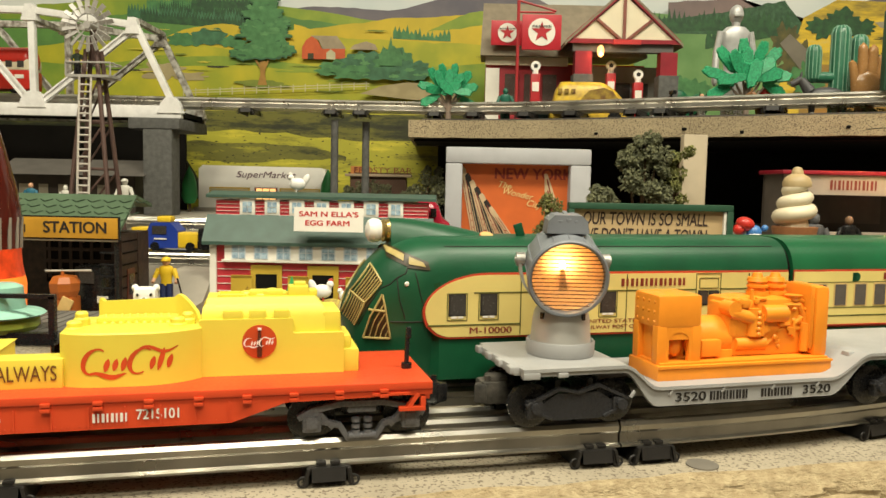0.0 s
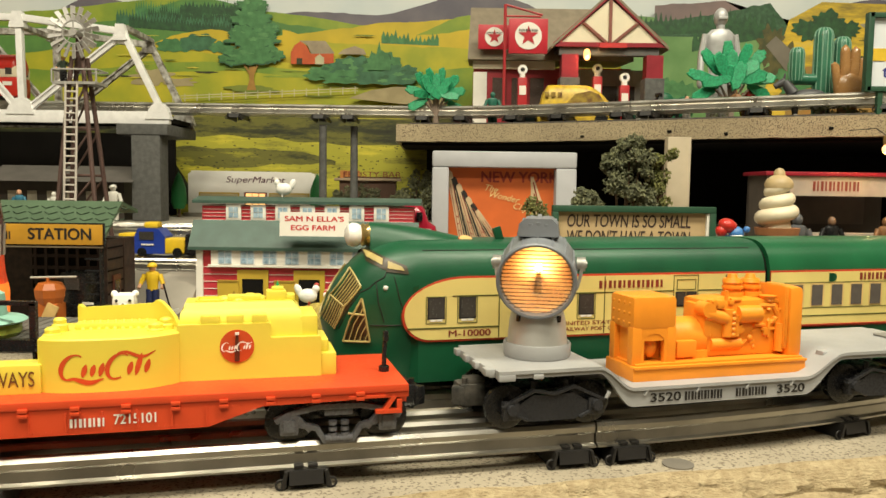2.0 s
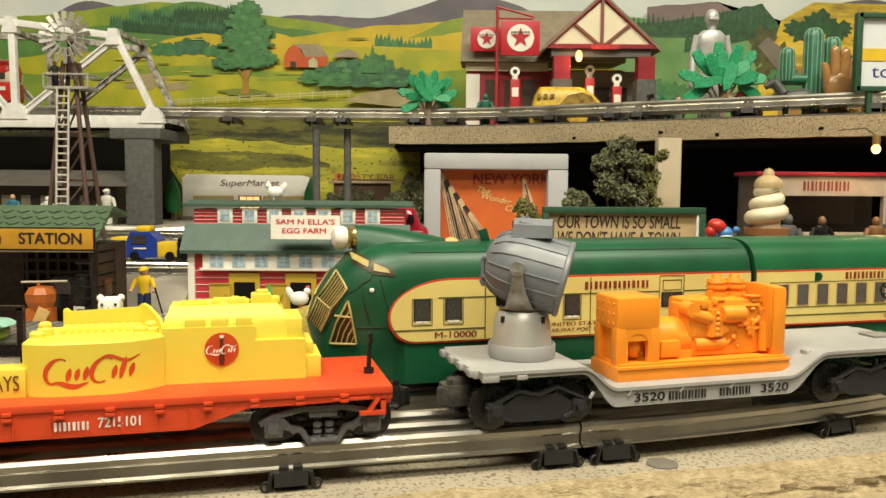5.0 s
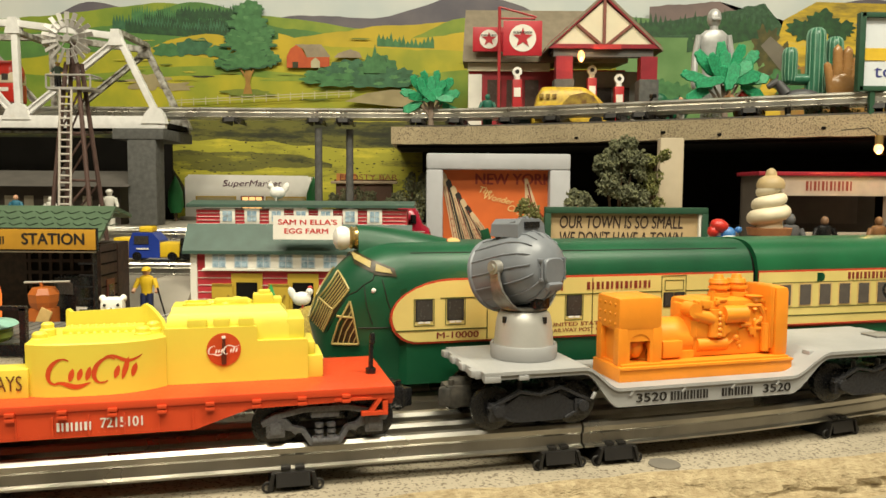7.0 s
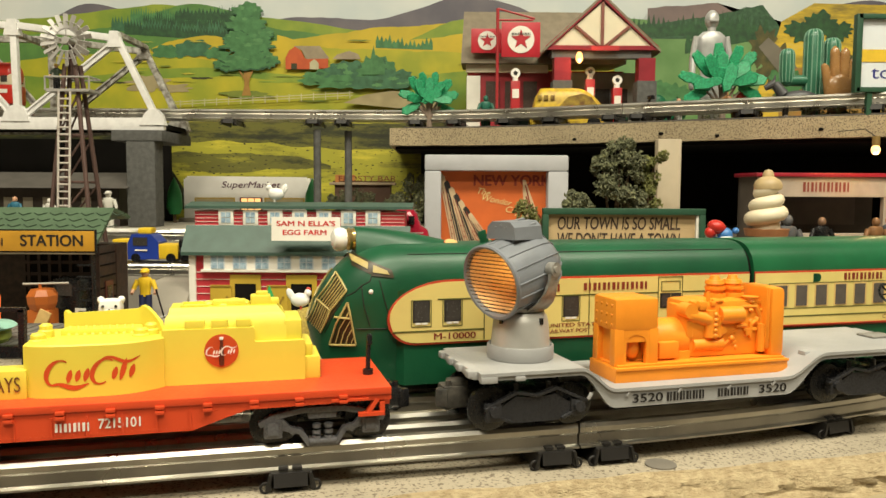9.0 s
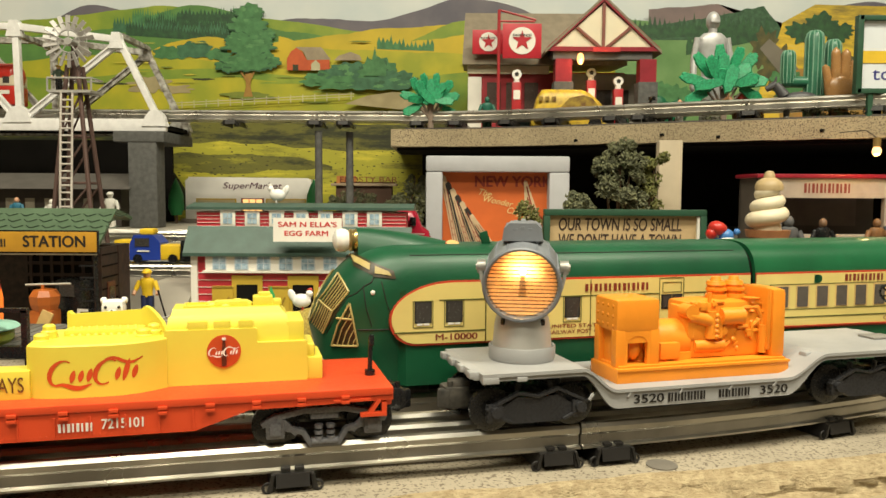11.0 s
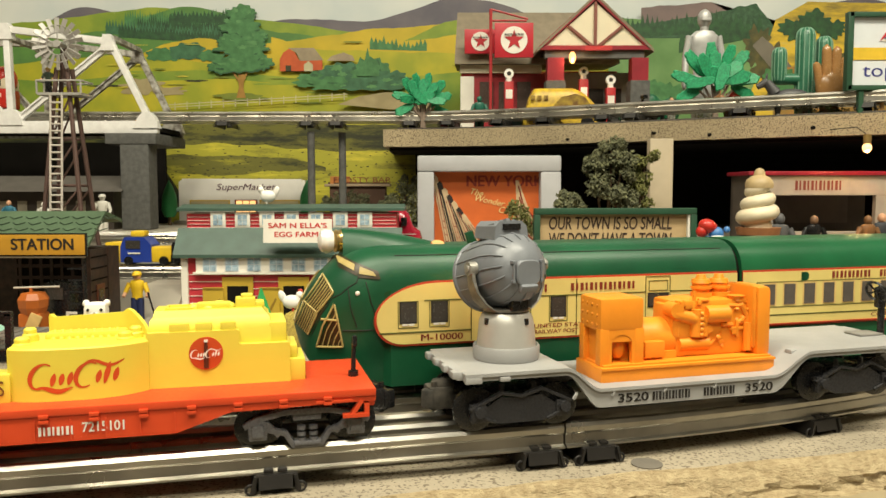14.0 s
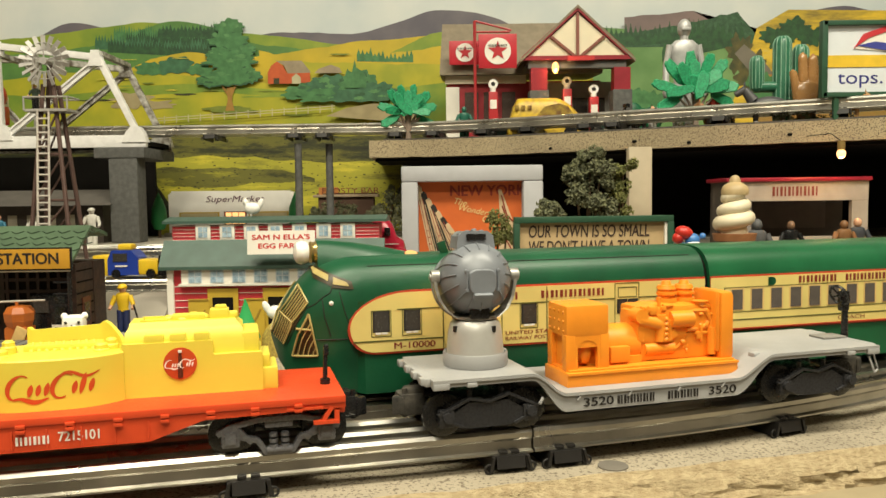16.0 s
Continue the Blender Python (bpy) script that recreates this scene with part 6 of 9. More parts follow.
def figure(name, m, h, skin, shirt, trousers, hat, label, seated=False, tool=None):
    p = []
    b = bmesh.new()
    for s_ in (-1, 1):
        rod(b, (s_ * 0.07 * h, 0, 0.0), (s_ * 0.06 * h, 0, 0.47 * h), 0.065 * h, 0.08 * h, seg=10)
        box(b, (s_ * 0.075 * h, -0.03 * h, 0.02 * h), (0.09 * h, 0.17 * h, 0.045 * h), bevel=0.01 * h)
    p.append((b, trousers))
    b = bmesh.new()
    loft(b, [[V(w * h * math.cos(a), 0.62 * w * h * math.sin(a), z * h) for a in [2 * math.pi * i / 12 for i in range(12)]] for w, z in ((0.115, 0.44), (0.11, 0.54), (0.14, 0.68), (0.155, 0.77), (0.13, 0.82), (0.05, 0.85))])
    for s_ in (-1, 1):
        rod(b, (s_ * 0.15 * h, 0, 0.77 * h), (s_ * 0.23 * h, -0.04 * h, 0.58 * h), 0.055 * h, 0.045 * h, seg=10)
    p.append((b, shirt))
    b = bmesh.new()
    ball(b, (0, 0, 0.92 * h), 0.085 * h, (0.9, 1, 1.1))
    for s_ in (-1, 1):
        rod(b, (s_ * 0.23 * h, -0.04 * h, 0.58 * h), (s_ * 0.24 * h, -0.13 * h, 0.5 * h), 0.04 * h, 0.035 * h, seg=8)
    p.append((b, skin))
    if hat:
        b = bmesh.new()
        ball(b, (0, 0.005 * h, 0.955 * h), 0.095 * h, (1, 1, 0.75))
        box(b, (0, -0.09 * h, 0.95 * h), (0.13 * h, 0.1 * h, 0.015 * h), bevel=0.004 * h)
        p.append((b, hat))
    if tool:
        b = bmesh.new()
        rod(b, (0.27 * h, -0.14 * h, 0.6 * h), (0.45 * h, -0.2 * h, 0.02 * h), 0.018 * h, seg=8)
        p.append((b, BLACKPL))
        b = bmesh.new()
        rod(b, (0.36 * h, -0.2 * h, 0.02 * h), (0.6 * h, -0.2 * h, 0.1 * h), 0.02 * h, 0.008 * h, seg=8)
        p.append((b, SILVER))
    return joined(name, p, m, label, "figurine")


def leaves(bm, c, r, n, size, rnd, squash=(1, 1, 1)):
    for k in range(n):
        d = V(rnd.gauss(0, 1), rnd.gauss(0, 1), rnd.gauss(0, 1)).normalized() * r * rnd.uniform(0.45, 1.0)
        p = V(*c) + V(d.x * squash[0], d.y * squash[1], d.z * squash[2])
        q = Euler((rnd.uniform(0, 6), rnd.uniform(0, 6), rnd.uniform(0, 6))).to_matrix()
        s_ = size * rnd.uniform(0.5, 1.2)
        a = [bm.verts.new(p + q @ V(s_ * x, s_ * y, s_ * z)) for x, y, z in ((-1, -0.6, 0), (1, -0.5, 0.2), (0.2, 1, -0.1), (0, 0, 0.8))]
        for f in ((0, 1, 2), (0, 1, 3), (1, 2, 3), (2, 0, 3)):
            bm.faces.new([a[i] for i in f])


MOSS = mat("dried_moss", (0.165, 0.17, 0.085), 0.95, col2=(0.08, 0.085, 0.05), scale=200, bump=0.3)
OLIVEMOSS = mat("olive_moss", (0.2, 0.2, 0.06), 0.95, col2=(0.09, 0.1, 0.03), scale=200, bump=0.3)
TWIG = mat("brown_twig", (0.1, 0.06, 0.03), 0.9)


def bush(m, clumps, n, label, material=MOSS, size=0.0022, seed=1, category="bush", group=""):
    rnd = random.Random(seed)
    t_ = thing("bush", m, label, category, group)
    bm = bmesh.new()
    for x, y, z, r in clumps:
        rod(bm, (clumps[0][0], clumps[0][1], 0), (x, y, z), 0.0022, 0.0007, seg=6)
    part("trunk", bm, TWIG, t_)
    bm = bmesh.new()
    for x, y, z, r in clumps:
        for j in range(7):
            c = (x + rnd.uniform(-r, r) * 0.7, y + rnd.uniform(-r, r) * 0.7, z + rnd.uniform(-r, r) * 0.7)
            leaves(bm, c, r * rnd.uniform(0.3, 0.6), n // 7, size, rnd)
    part("crown", bm, material, t_, smooth=False)
    return t_


# ---- the lower town ----
GREENROOF = mat("green_tin_roof", (0.05, 0.1, 0.078), 0.5, var=0.25, scale=60)
BARNRED = mat("barn_red_tin", (0.5, 0.035, 0.05), 0.45, var=0.1, scale=50)
OCHRE = mat("ochre_paint", (0.5, 0.34, 0.035), 0.5, var=0.1, scale=60)
PALEBLUE = mat("pale_blue_glass_print", (0.42, 0.55, 0.64), 0.3, col2=(0.2, 0.3, 0.4), scale=260)
# black for brick joints, and for the shade of unlit insides
BLACKIN = mat("shade_and_joint_black", (0.008, 0.007, 0.006), 0.9, spec=0.1)
SKIN = mat("figure_skin", (0.6, 0.33, 0.2), 0.5)
BROWNFIG = mat("brown_figure", (0.2, 0.11, 0.06), 0.5)
NAVY = mat("navy_paint", (0.02, 0.03, 0.1), 0.45)
SHIRTY = mat("yellow_figure_paint", (0.75, 0.5, 0.02), 0.45)


def barn():
    m = pose(-0.107, 0.690, 0.003)
    t_ = thing("toy_barn", m, "red lithographed tin toy egg barn with green roof", "barn")
    part("wall", B((-0.002, 0.022, 0.0365), (0.191, 0.044, 0.073)), BARNRED, t_)
    for x in (-0.0955, 0.0915):
        part("corner_board", B((x, -0.001, 0.036), (0.0058, 0.003, 0.072)), WHITE, t_)
    for k in range(9):
        part("siding_line", B((-0.002, -0.0004, 0.006 + k * 0.0064), (0.183, 0.0006, 0.0005)), WHITE, t_)
    # lower skirt roof, upper storey, top roof
    bm = bmesh.new()
    loft(bm, [[V(-0.104, -0.007, 0.0725), V(-0.104, -0.007, 0.0755), V(-0.104, 0.010, 0.0985), V(-0.104, 0.014, 0.097)], [V(0.098, -0.007, 0.0725), V(0.098, -0.007, 0.0755), V(0.098, 0.010, 0.0985), V(0.098, 0.014, 0.097)]])
    part("skirt_roof", bm, GREENROOF, t_)
    part("upper_wall", B((-0.002, 0.031, 0.0975), (0.190, 0.036, 0.028)), BARNRED, t_)
    for k in range(5):
        part("siding_line", B((-0.002, 0.0126, 0.0985 + k * 0.0032), (0.189, 0.0008, 0.00035)), WHITE, t_)
    bm = bmesh.new()
    loft(bm, [[V(x, 0.009, 0.1135), V(x, 0.009, 0.1160), V(x, 0.03, 0.1195), V(x, 0.058, 0.1165), V(x, 0.058, 0.1135)] for x in (-0.105, 0.1)])
    part("roof", bm, GREENROOF, t_)
    for k in range(7):
        x = -0.0685 + k * 0.0221
        w = part("window", B((x, 0.0118, 0.1055), (0.0135, 0.0016, 0.0138), bevel=0.0003), WHITE, t_)
        for sx in (-1, 1):
            for sz in (-1, 1):
                part("pane", B((x + sx * 0.0022, 0.0108, 0.1055 + sz * 0.0025), (0.0038, 0.0008, 0.0044)), PALEBLUE, w)
    part("window_strip", B((0.003, -0.0022, 0.0665), (0.176, 0.002, 0.0145)), WHITE, t_)
    part("window_sill", B((0.003, -0.0035, 0.0588), (0.18, 0.004, 0.0018)), WHITE, t_)
    for k in range(9):
        x = -0.0725 + k * 0.0197
        w = part("window", B((x, -0.0034, 0.0665), (0.0125, 0.0008, 0.0125)), mat("grey_window_frame", (0.62, 0.66, 0.7), 0.5) if k == 0 else bpy.data.materials["grey_window_frame"], t_)
        for sx in (-1, 1):
            for sz in (-1, 1):
                part("pane", B((x + sx * 0.0029, -0.004, 0.0665 + sz * 0.003), (0.005, 0.0007, 0.0052)), PALEBLUE, w)
    for x in (-0.0485, 0.0015, 0.0525):
        d = part("doorway", B((x, -0.0012, 0.0275), (0.0275, 0.0014, 0.055)), OCHRE, t_)
        # flat black plate stands for the unlit inside of the doorway
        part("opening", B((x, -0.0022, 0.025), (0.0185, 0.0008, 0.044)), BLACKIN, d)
        bm = bmesh.new()
        box(bm, (x - 0.0215, -0.0032, 0.025), (0.0185, 0.0012, 0.042))
        part("barn_door", bm, OCHRE, d)
        bm = bmesh.new()
        box(bm, (x - 0.0215, -0.0041, 0.025), (0.025, 0.0006, 0.0016), ry=-62)
        box(bm, (x - 0.0215, -0.0041, 0.045), (0.018, 0.0006, 0.0014))
        part("door_batten", bm, mat("dark_ochre", (0.3, 0.19, 0.02), 0.6), d)
    sg = tagged(part("egg_sign", B((0, 0, 0), (0.0595, 0.0012, 0.0208), rx=0), WHITE), label="white paper egg farm sign with red words on the barn", category="sign")
    sg.matrix_world = pose(-0.0985, 0.6725, 0.1000, -4, 0, 0)
    RT = mat("red_sign_paint", (0.6, 0.03, 0.03), 0.5)
    lettering("word_line", "SAM N ELLA'S", 0.0044, pose(0, -0.0008, 0.0044), RT, sg, width=0.051, bold=0.025)
    lettering("word_line", "EGG FARM", 0.0044, pose(-0.001, -0.0008, -0.0033), RT, sg, width=0.038, bold=0.025)

    def hen(m_, k, body, label, comb=(0.5, 0.05, 0.03)):
        b = bmesh.new()
        ball(b, (0, 0, 0.007 * k), 0.006 * k, (1.2, 0.7, 0.9))
        ball(b, (0.006 * k, 0, 0.0125 * k), 0.0028 * k)
        ball(b, (-0.007 * k, 0, 0.011 * k), 0.004 * k, (0.7, 0.4, 1.3), rot=(0, -25, 0))
        rod(b, (0.004 * k, 0, 0.009 * k), (0.006 * k, 0, 0.0125 * k), 0.003 * k, 0.002 * k, seg=8)
        b2 = bmesh.new()
        ball(b2, (0.0065 * k, 0, 0.0155 * k), 0.0014 * k, (1.4, 0.5, 1))
        for s_ in (-1, 1):
            rod(b2, (0.001 * k, s_ * 0.002 * k, 0), (0.001 * k, s_ * 0.002 * k, 0.004 * k), 0.0007 * k, seg=6)
        joined("hen", [(b, body), (b2, mat("comb_paint", comb, 0.5))], m_, label, "hen", "hens")
    hen(pose(-0.1005, 0.652, 0.0330, 0, 0, 0), 1.12, WHITEPL, "white and dark spotted toy hen by the barn door")
    hen(pose(-0.0805, 0.653, 0.0310, 0, 0, 180), 0.85, WHITEPL, "white toy hen standing by the barn")
    hen(pose(-0.134, 0.720, 0.1223, 0, 0, 180), 1.05, WHITEPL, "white toy rooster on the barn roof", (0.75, 0.72, 0.66))
    bm = bmesh.new()
    bmesh.ops.create_icosphere(bm, subdivisions=3, radius=1.0)
    for v in bm.verts:
        q = 1 + 0.08 * noise.noise(v.co * 4) + 0.05 * noise.noise(v.co * 11)
        v.co = V(v.co.x * 0.0215 * q, v.co.y * 0.0085 * q, (0.0318 if v.co.z > 0 else 0.001) * math.copysign(abs(v.co.z) ** 0.45, v.co.z) * (0.97 + 0.03 * q))
    one("straw_heap", bm, mat("yellow_straw", (0.5, 0.38, 0.08), 0.8, col2=(0.26, 0.19, 0.04), scale=500, bump=0.8), pose(-0.0915, 0.652, 0.0032), "heap of yellow straw under the toy hens", "heap")
    bm = bmesh.new()
    rod(bm, (0, 0, 0.0), (0, 0, 0.03), 0.004, 0.003, seg=8)
    rod(bm, (0, 0, 0.018), (0, 0, 0.052), 0.012, 0.0, seg=20)
    one("small_pine", bm, mat("bright_green_plastic", (0.02, 0.27, 0.07), 0.5), pose(-0.124, 0.642, 0.003), "small bright green plastic toy pine", "tree")


def station():
    m = pose(-0.335, 0.600, 0.003)
    t_ = thing("toy_station", m, "dark brick toy railway station with green shingled roof", "station")
    BRICK = mat("dark_brick_tin", (0.05, 0.025, 0.017), 0.55, col2=(0.018, 0.01, 0.008), scale=220)
    part("wall", B((0, 0.042, 0.043), (0.178, 0.022, 0.086)), BRICK, t_)
    part("end_wall", B((0.0865, 0.0155, 0.043), (0.0035, 0.031, 0.086)), BRICK, t_)
    # the porch's shade is put into the platform's black
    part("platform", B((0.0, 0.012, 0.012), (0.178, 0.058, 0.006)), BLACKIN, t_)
    for k in range(9):
        part("brick_course", B((0.0886, 0.015, 0.008 + k * 0.009), (0.0006, 0.028, 0.0012)), BLACKIN, t_)
    part("end_door", B((0.0888, 0.016, 0.030), (0.0008, 0.014, 0.056)), mat("dark_red_door", (0.11, 0.03, 0.02), 0.45), t_)
    part("end_pane", B((0.0893, 0.016, 0.046), (0.0007, 0.009, 0.016)), WINDOW, t_)
    bm = bmesh.new()
    loft(bm, [[V(x0, -0.024, 0.0835), V(x0, -0.024, 0.0865), V(x1, 0.032, 0.1155), V(x1, 0.064, 0.108), V(x1, 0.064, 0.105), V(x1, 0.032, 0.1125)] for x0, x1 in ((-0.1, -0.1), (0.0945, 0.088))])
    roof = part("roof", bm, mat("green_shingle_tin", (0.075, 0.125, 0.07), 0.5, var=0.2, scale=60), t_, "green shingled roof")
    SH = mat("shingle_mark", (0.04, 0.07, 0.04), 0.6)
    for j in range(4):
        for k in range(15):
            f = 0.36 + j * 0.15
            y, z = -0.024 + 0.056 * f, 0.0867 + 0.029 * f
            bm = bmesh.new()
            for e in (-1, 1):
                box(bm, (e * 0.0026, 0, 0), (0.0060, 0.0007, 0.0006), rz=e * 38)
            bmesh.ops.transform(bm, verts=bm.verts, matrix=pose(-0.086 + k * 0.0125 + (j % 2) * 0.006, y, z + 0.0004, 27))
            part("shingle", bm, SH, roof, smooth=False)
    sg = part("station_sign", B((0.0375, -0.0262, 0.092), (0.118, 0.0016, 0.0150), bevel=0.0003), mat("amber_sign", (0.5, 0.26, 0.025), 0.4), t_, "amber station sign")
    part("sign_frame", B((0.0375, -0.0252, 0.092), (0.1205, 0.0016, 0.0172)), BLACKPL, sg)
    lettering("word", "STATION", 0.0082, pose(0.0655, -0.0272, 0.092), INK, sg, width=0.0465, bold=0.03)
    bars("word_bar", 4, 0.020, 0.0058, pose(0.02, -0.0272, 0.0912), INK, sg)
    part("gutter", R((-0.098, -0.0245, 0.0832), (0.0955, -0.0245, 0.0832), 0.0012, seg=8), mat("dull_cream_wire", (0.4, 0.36, 0.28), 0.5), t_)
    for x in (-0.06, 0.0935):
        part("porch_post", R((x, -0.022, 0.0), (x, -0.022, 0.0832), 0.0017, seg=8), BLACKPL, t_)
    for k in range(8):
        part("ladder_rung", R((0.0815, -0.0225, 0.012 + k * 0.0088), (0.0935, -0.0225, 0.012 + k * 0.0088), 0.0009, seg=6), BLACKPL, t_)
    LAT = mat("brown_lattice", (0.035, 0.016, 0.012), 0.6)
    for k in range(7):
        part("lattice", B((0.018 + k * 0.0085, 0.0300, 0.0655), (0.0024, 0.002, 0.035)), LAT, t_)
    for k in range(4):
        part("lattice", B((0.043, 0.0298, 0.052 + k * 0.0095), (0.056, 0.002, 0.0026)), LAT, t_)
    # black sheet behind the lattice in place of the unlit room
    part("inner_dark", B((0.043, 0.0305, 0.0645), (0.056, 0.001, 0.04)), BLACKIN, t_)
    # porch goods
    # the orange also holds the amber light of the bottle nearby
    OR = mat("amber_lit_orange_enamel", (0.45, 0.12, 0.02), 0.4, scale=80)
    tr = thing("vending_machine", pose(-0.2768, 0.571, 0.003), "orange toy vending machine on the dark station porch", "vending machine")
    part("cabinet", B((0, 0, 0.021), (0.017, 0.015, 0.042), bevel=0.002), OR, tr)
    bm = bmesh.new()
    lathe(bm, [(0.0, 0.041), (0.0085, 0.041), (0.0105, 0.046), (0.0112, 0.052), (0.0085, 0.0565), (0.0, 0.058)], seg=8)
    part("hopper", bm, OR, tr, smooth=False)
    part("chute", B((0.004, -0.0085, 0.036), (0.009, 0.002, 0.012), rx=0, ry=25, bevel=0.0008), GOLD, tr)
    part("crossbar", R((-0.0125, -0.003, 0.0605), (0.021, -0.003, 0.0615), 0.0008, seg=8), mat("pale_wire", (0.5, 0.46, 0.4), 0.5), tr)
    part("crossbar_post", R((0, -0.003, 0.056), (0, -0.003, 0.0607), 0.0012, seg=8), OR, tr)
    v = thing("toy_motor_car", pose(-0.2625, 0.594, 0.018, 0, 0, -12), "small black toy motor car on the station platform", "car")
    bm = bmesh.new()
    box(bm, (0, 0, 0.016), (0.034, 0.02, 0.016), bevel=0.003)
    box(bm, (-0.003, 0, 0.035), (0.024, 0.018, 0.026), bevel=0.004)
    part("body", bm, BLACKPL, v)
    part("window", B((-0.003, -0.0094, 0.039), (0.013, 0.0008, 0.009)), WINDOW, v)
    for x in (-0.010, 0.011):
        for y in (-0.0105, 0.0105):
            part("wheel", R((x, y - 0.0015, 0.0065), (x, y + 0.0015, 0.0065), 0.0065, seg=18), DUSTY, v)
    part("number_plate", B((0.0125, -0.0123, 0.0235), (0.009, 0.0008, 0.005)), WHITE, v)


def windmill():
    t_ = thing("toy_windmill", pose(-0.3385, 0.764, 0.05), "grey toy farm windmill on a brown lattice tower with a ladder", "windmill")
    BR = mat("rust_brown_metal", (0.10, 0.055, 0.045), 0.6, scale=100)
    GR = mat("grey_wheel_metal", (0.42, 0.4, 0.38), 0.45, 0.2, scale=100)
    for sx in (-1, 1):
        for sy in (-1, 1):
            part("leg", R((sx * 0.0235, sy * 0.018, 0.0), (sx * 0.005, sy * 0.005, 0.203), 0.0022, seg=8), BR, t_)
    for z in (0.045, 0.09, 0.135):
        f = 1 - z / 0.203
        w, d = 0.005 + 0.0185 * f, 0.005 + 0.013 * f
        for sy in (-1, 1):
            part("brace", R((-w, sy * d, z), (w * 0.8, sy * d * 0.8, z + 0.042), 0.0011, seg=6), BR, t_)
            part("girt", R((-w, sy * d, z), (w, sy * d, z), 0.0013, seg=6), BR, t_)
    for x in (-0.0085, 0.0025):
        part("ladder_rail", R((x, -0.026, 0.0), (x, -0.012, 0.1775), 0.0011, seg=6), mat("pale_ladder", (0.55, 0.5, 0.45), 0.5), t_)
    for k in range(25):
        z = 0.006 + k * 0.0068
        y = -0.026 + 0.014 * z / 0.1775
        part("rung", R((-0.0085, y, z), (0.0025, y, z), 0.0009, seg=6), bpy.data.materials["pale_ladder"], t_)
    part("platform", B((0, 0, 0.1775), (0.042, 0.026, 0.0025)), GR, t_)
    for z in (0.190,):
        for sy in (-1, 1):
            part("railing", R((-0.021, sy * 0.013, z), (0.021, sy * 0.013, z), 0.0009, seg=6), GR, t_)
        for sx in (-1, 1):
            part("railing", R((sx * 0.021, -0.013, 0.1775), (sx * 0.021, -0.013, z), 0.0009, seg=6), GR, t_)
            part("railing", R((sx * 0.021, -0.013, z), (sx * 0.021, 0.013, z), 0.0009, seg=6), GR, t_)
    part("mast", R((0, 0, 0.19), (0, 0, 0.2235), 0.0042, 0.003), BR, t_)
    wh = part("wheel_hub", R((0, -0.014, 0.2245), (0, 0.004, 0.2245), 0.0035), GR, t_)
    for k in range(18):
        a = 2 * math.pi * k / 18
        bm = bmesh.new()
        box(bm, (0, 0, 0.0178), (0.0042, 0.0008, 0.0135), rz=28)
        bmesh.ops.transform(bm, verts=bm.verts, matrix=pose(0, -0.012, 0.2245, 0, math.degrees(a), 0))
        part("vane", bm, GR, wh)
    for r_ in (0.0105, 0.0175):
        bm = bmesh.new()
        ring(bm, (0, -0.012, 0.2245), r_, 0.0006, (90, 0, 0), 36, 6)
        part("rim", bm, GR, wh)
    for k in range(5):
        a = 2 * math.pi * k / 5
        part("spoke", R((0, -0.012, 0.2245), (0.0105 * math.sin(a), -0.012, 0.2245 + 0.0105 * math.cos(a)), 0.0006, seg=6), GR, wh)
    part("tail", B((-0.002, 0.02, 0.2245), (0.001, 0.03, 0.014)), GR, t_)
    figure("keeper_figure", pose(-0.3525, 0.760, 0.2290), 0.024, SKIN, mat("dark_green_cloth", (0.03, 0.05, 0.03), 0.6), BLACKPL, OCHRE, "tiny dark painted toy keeper on the windmill platform")


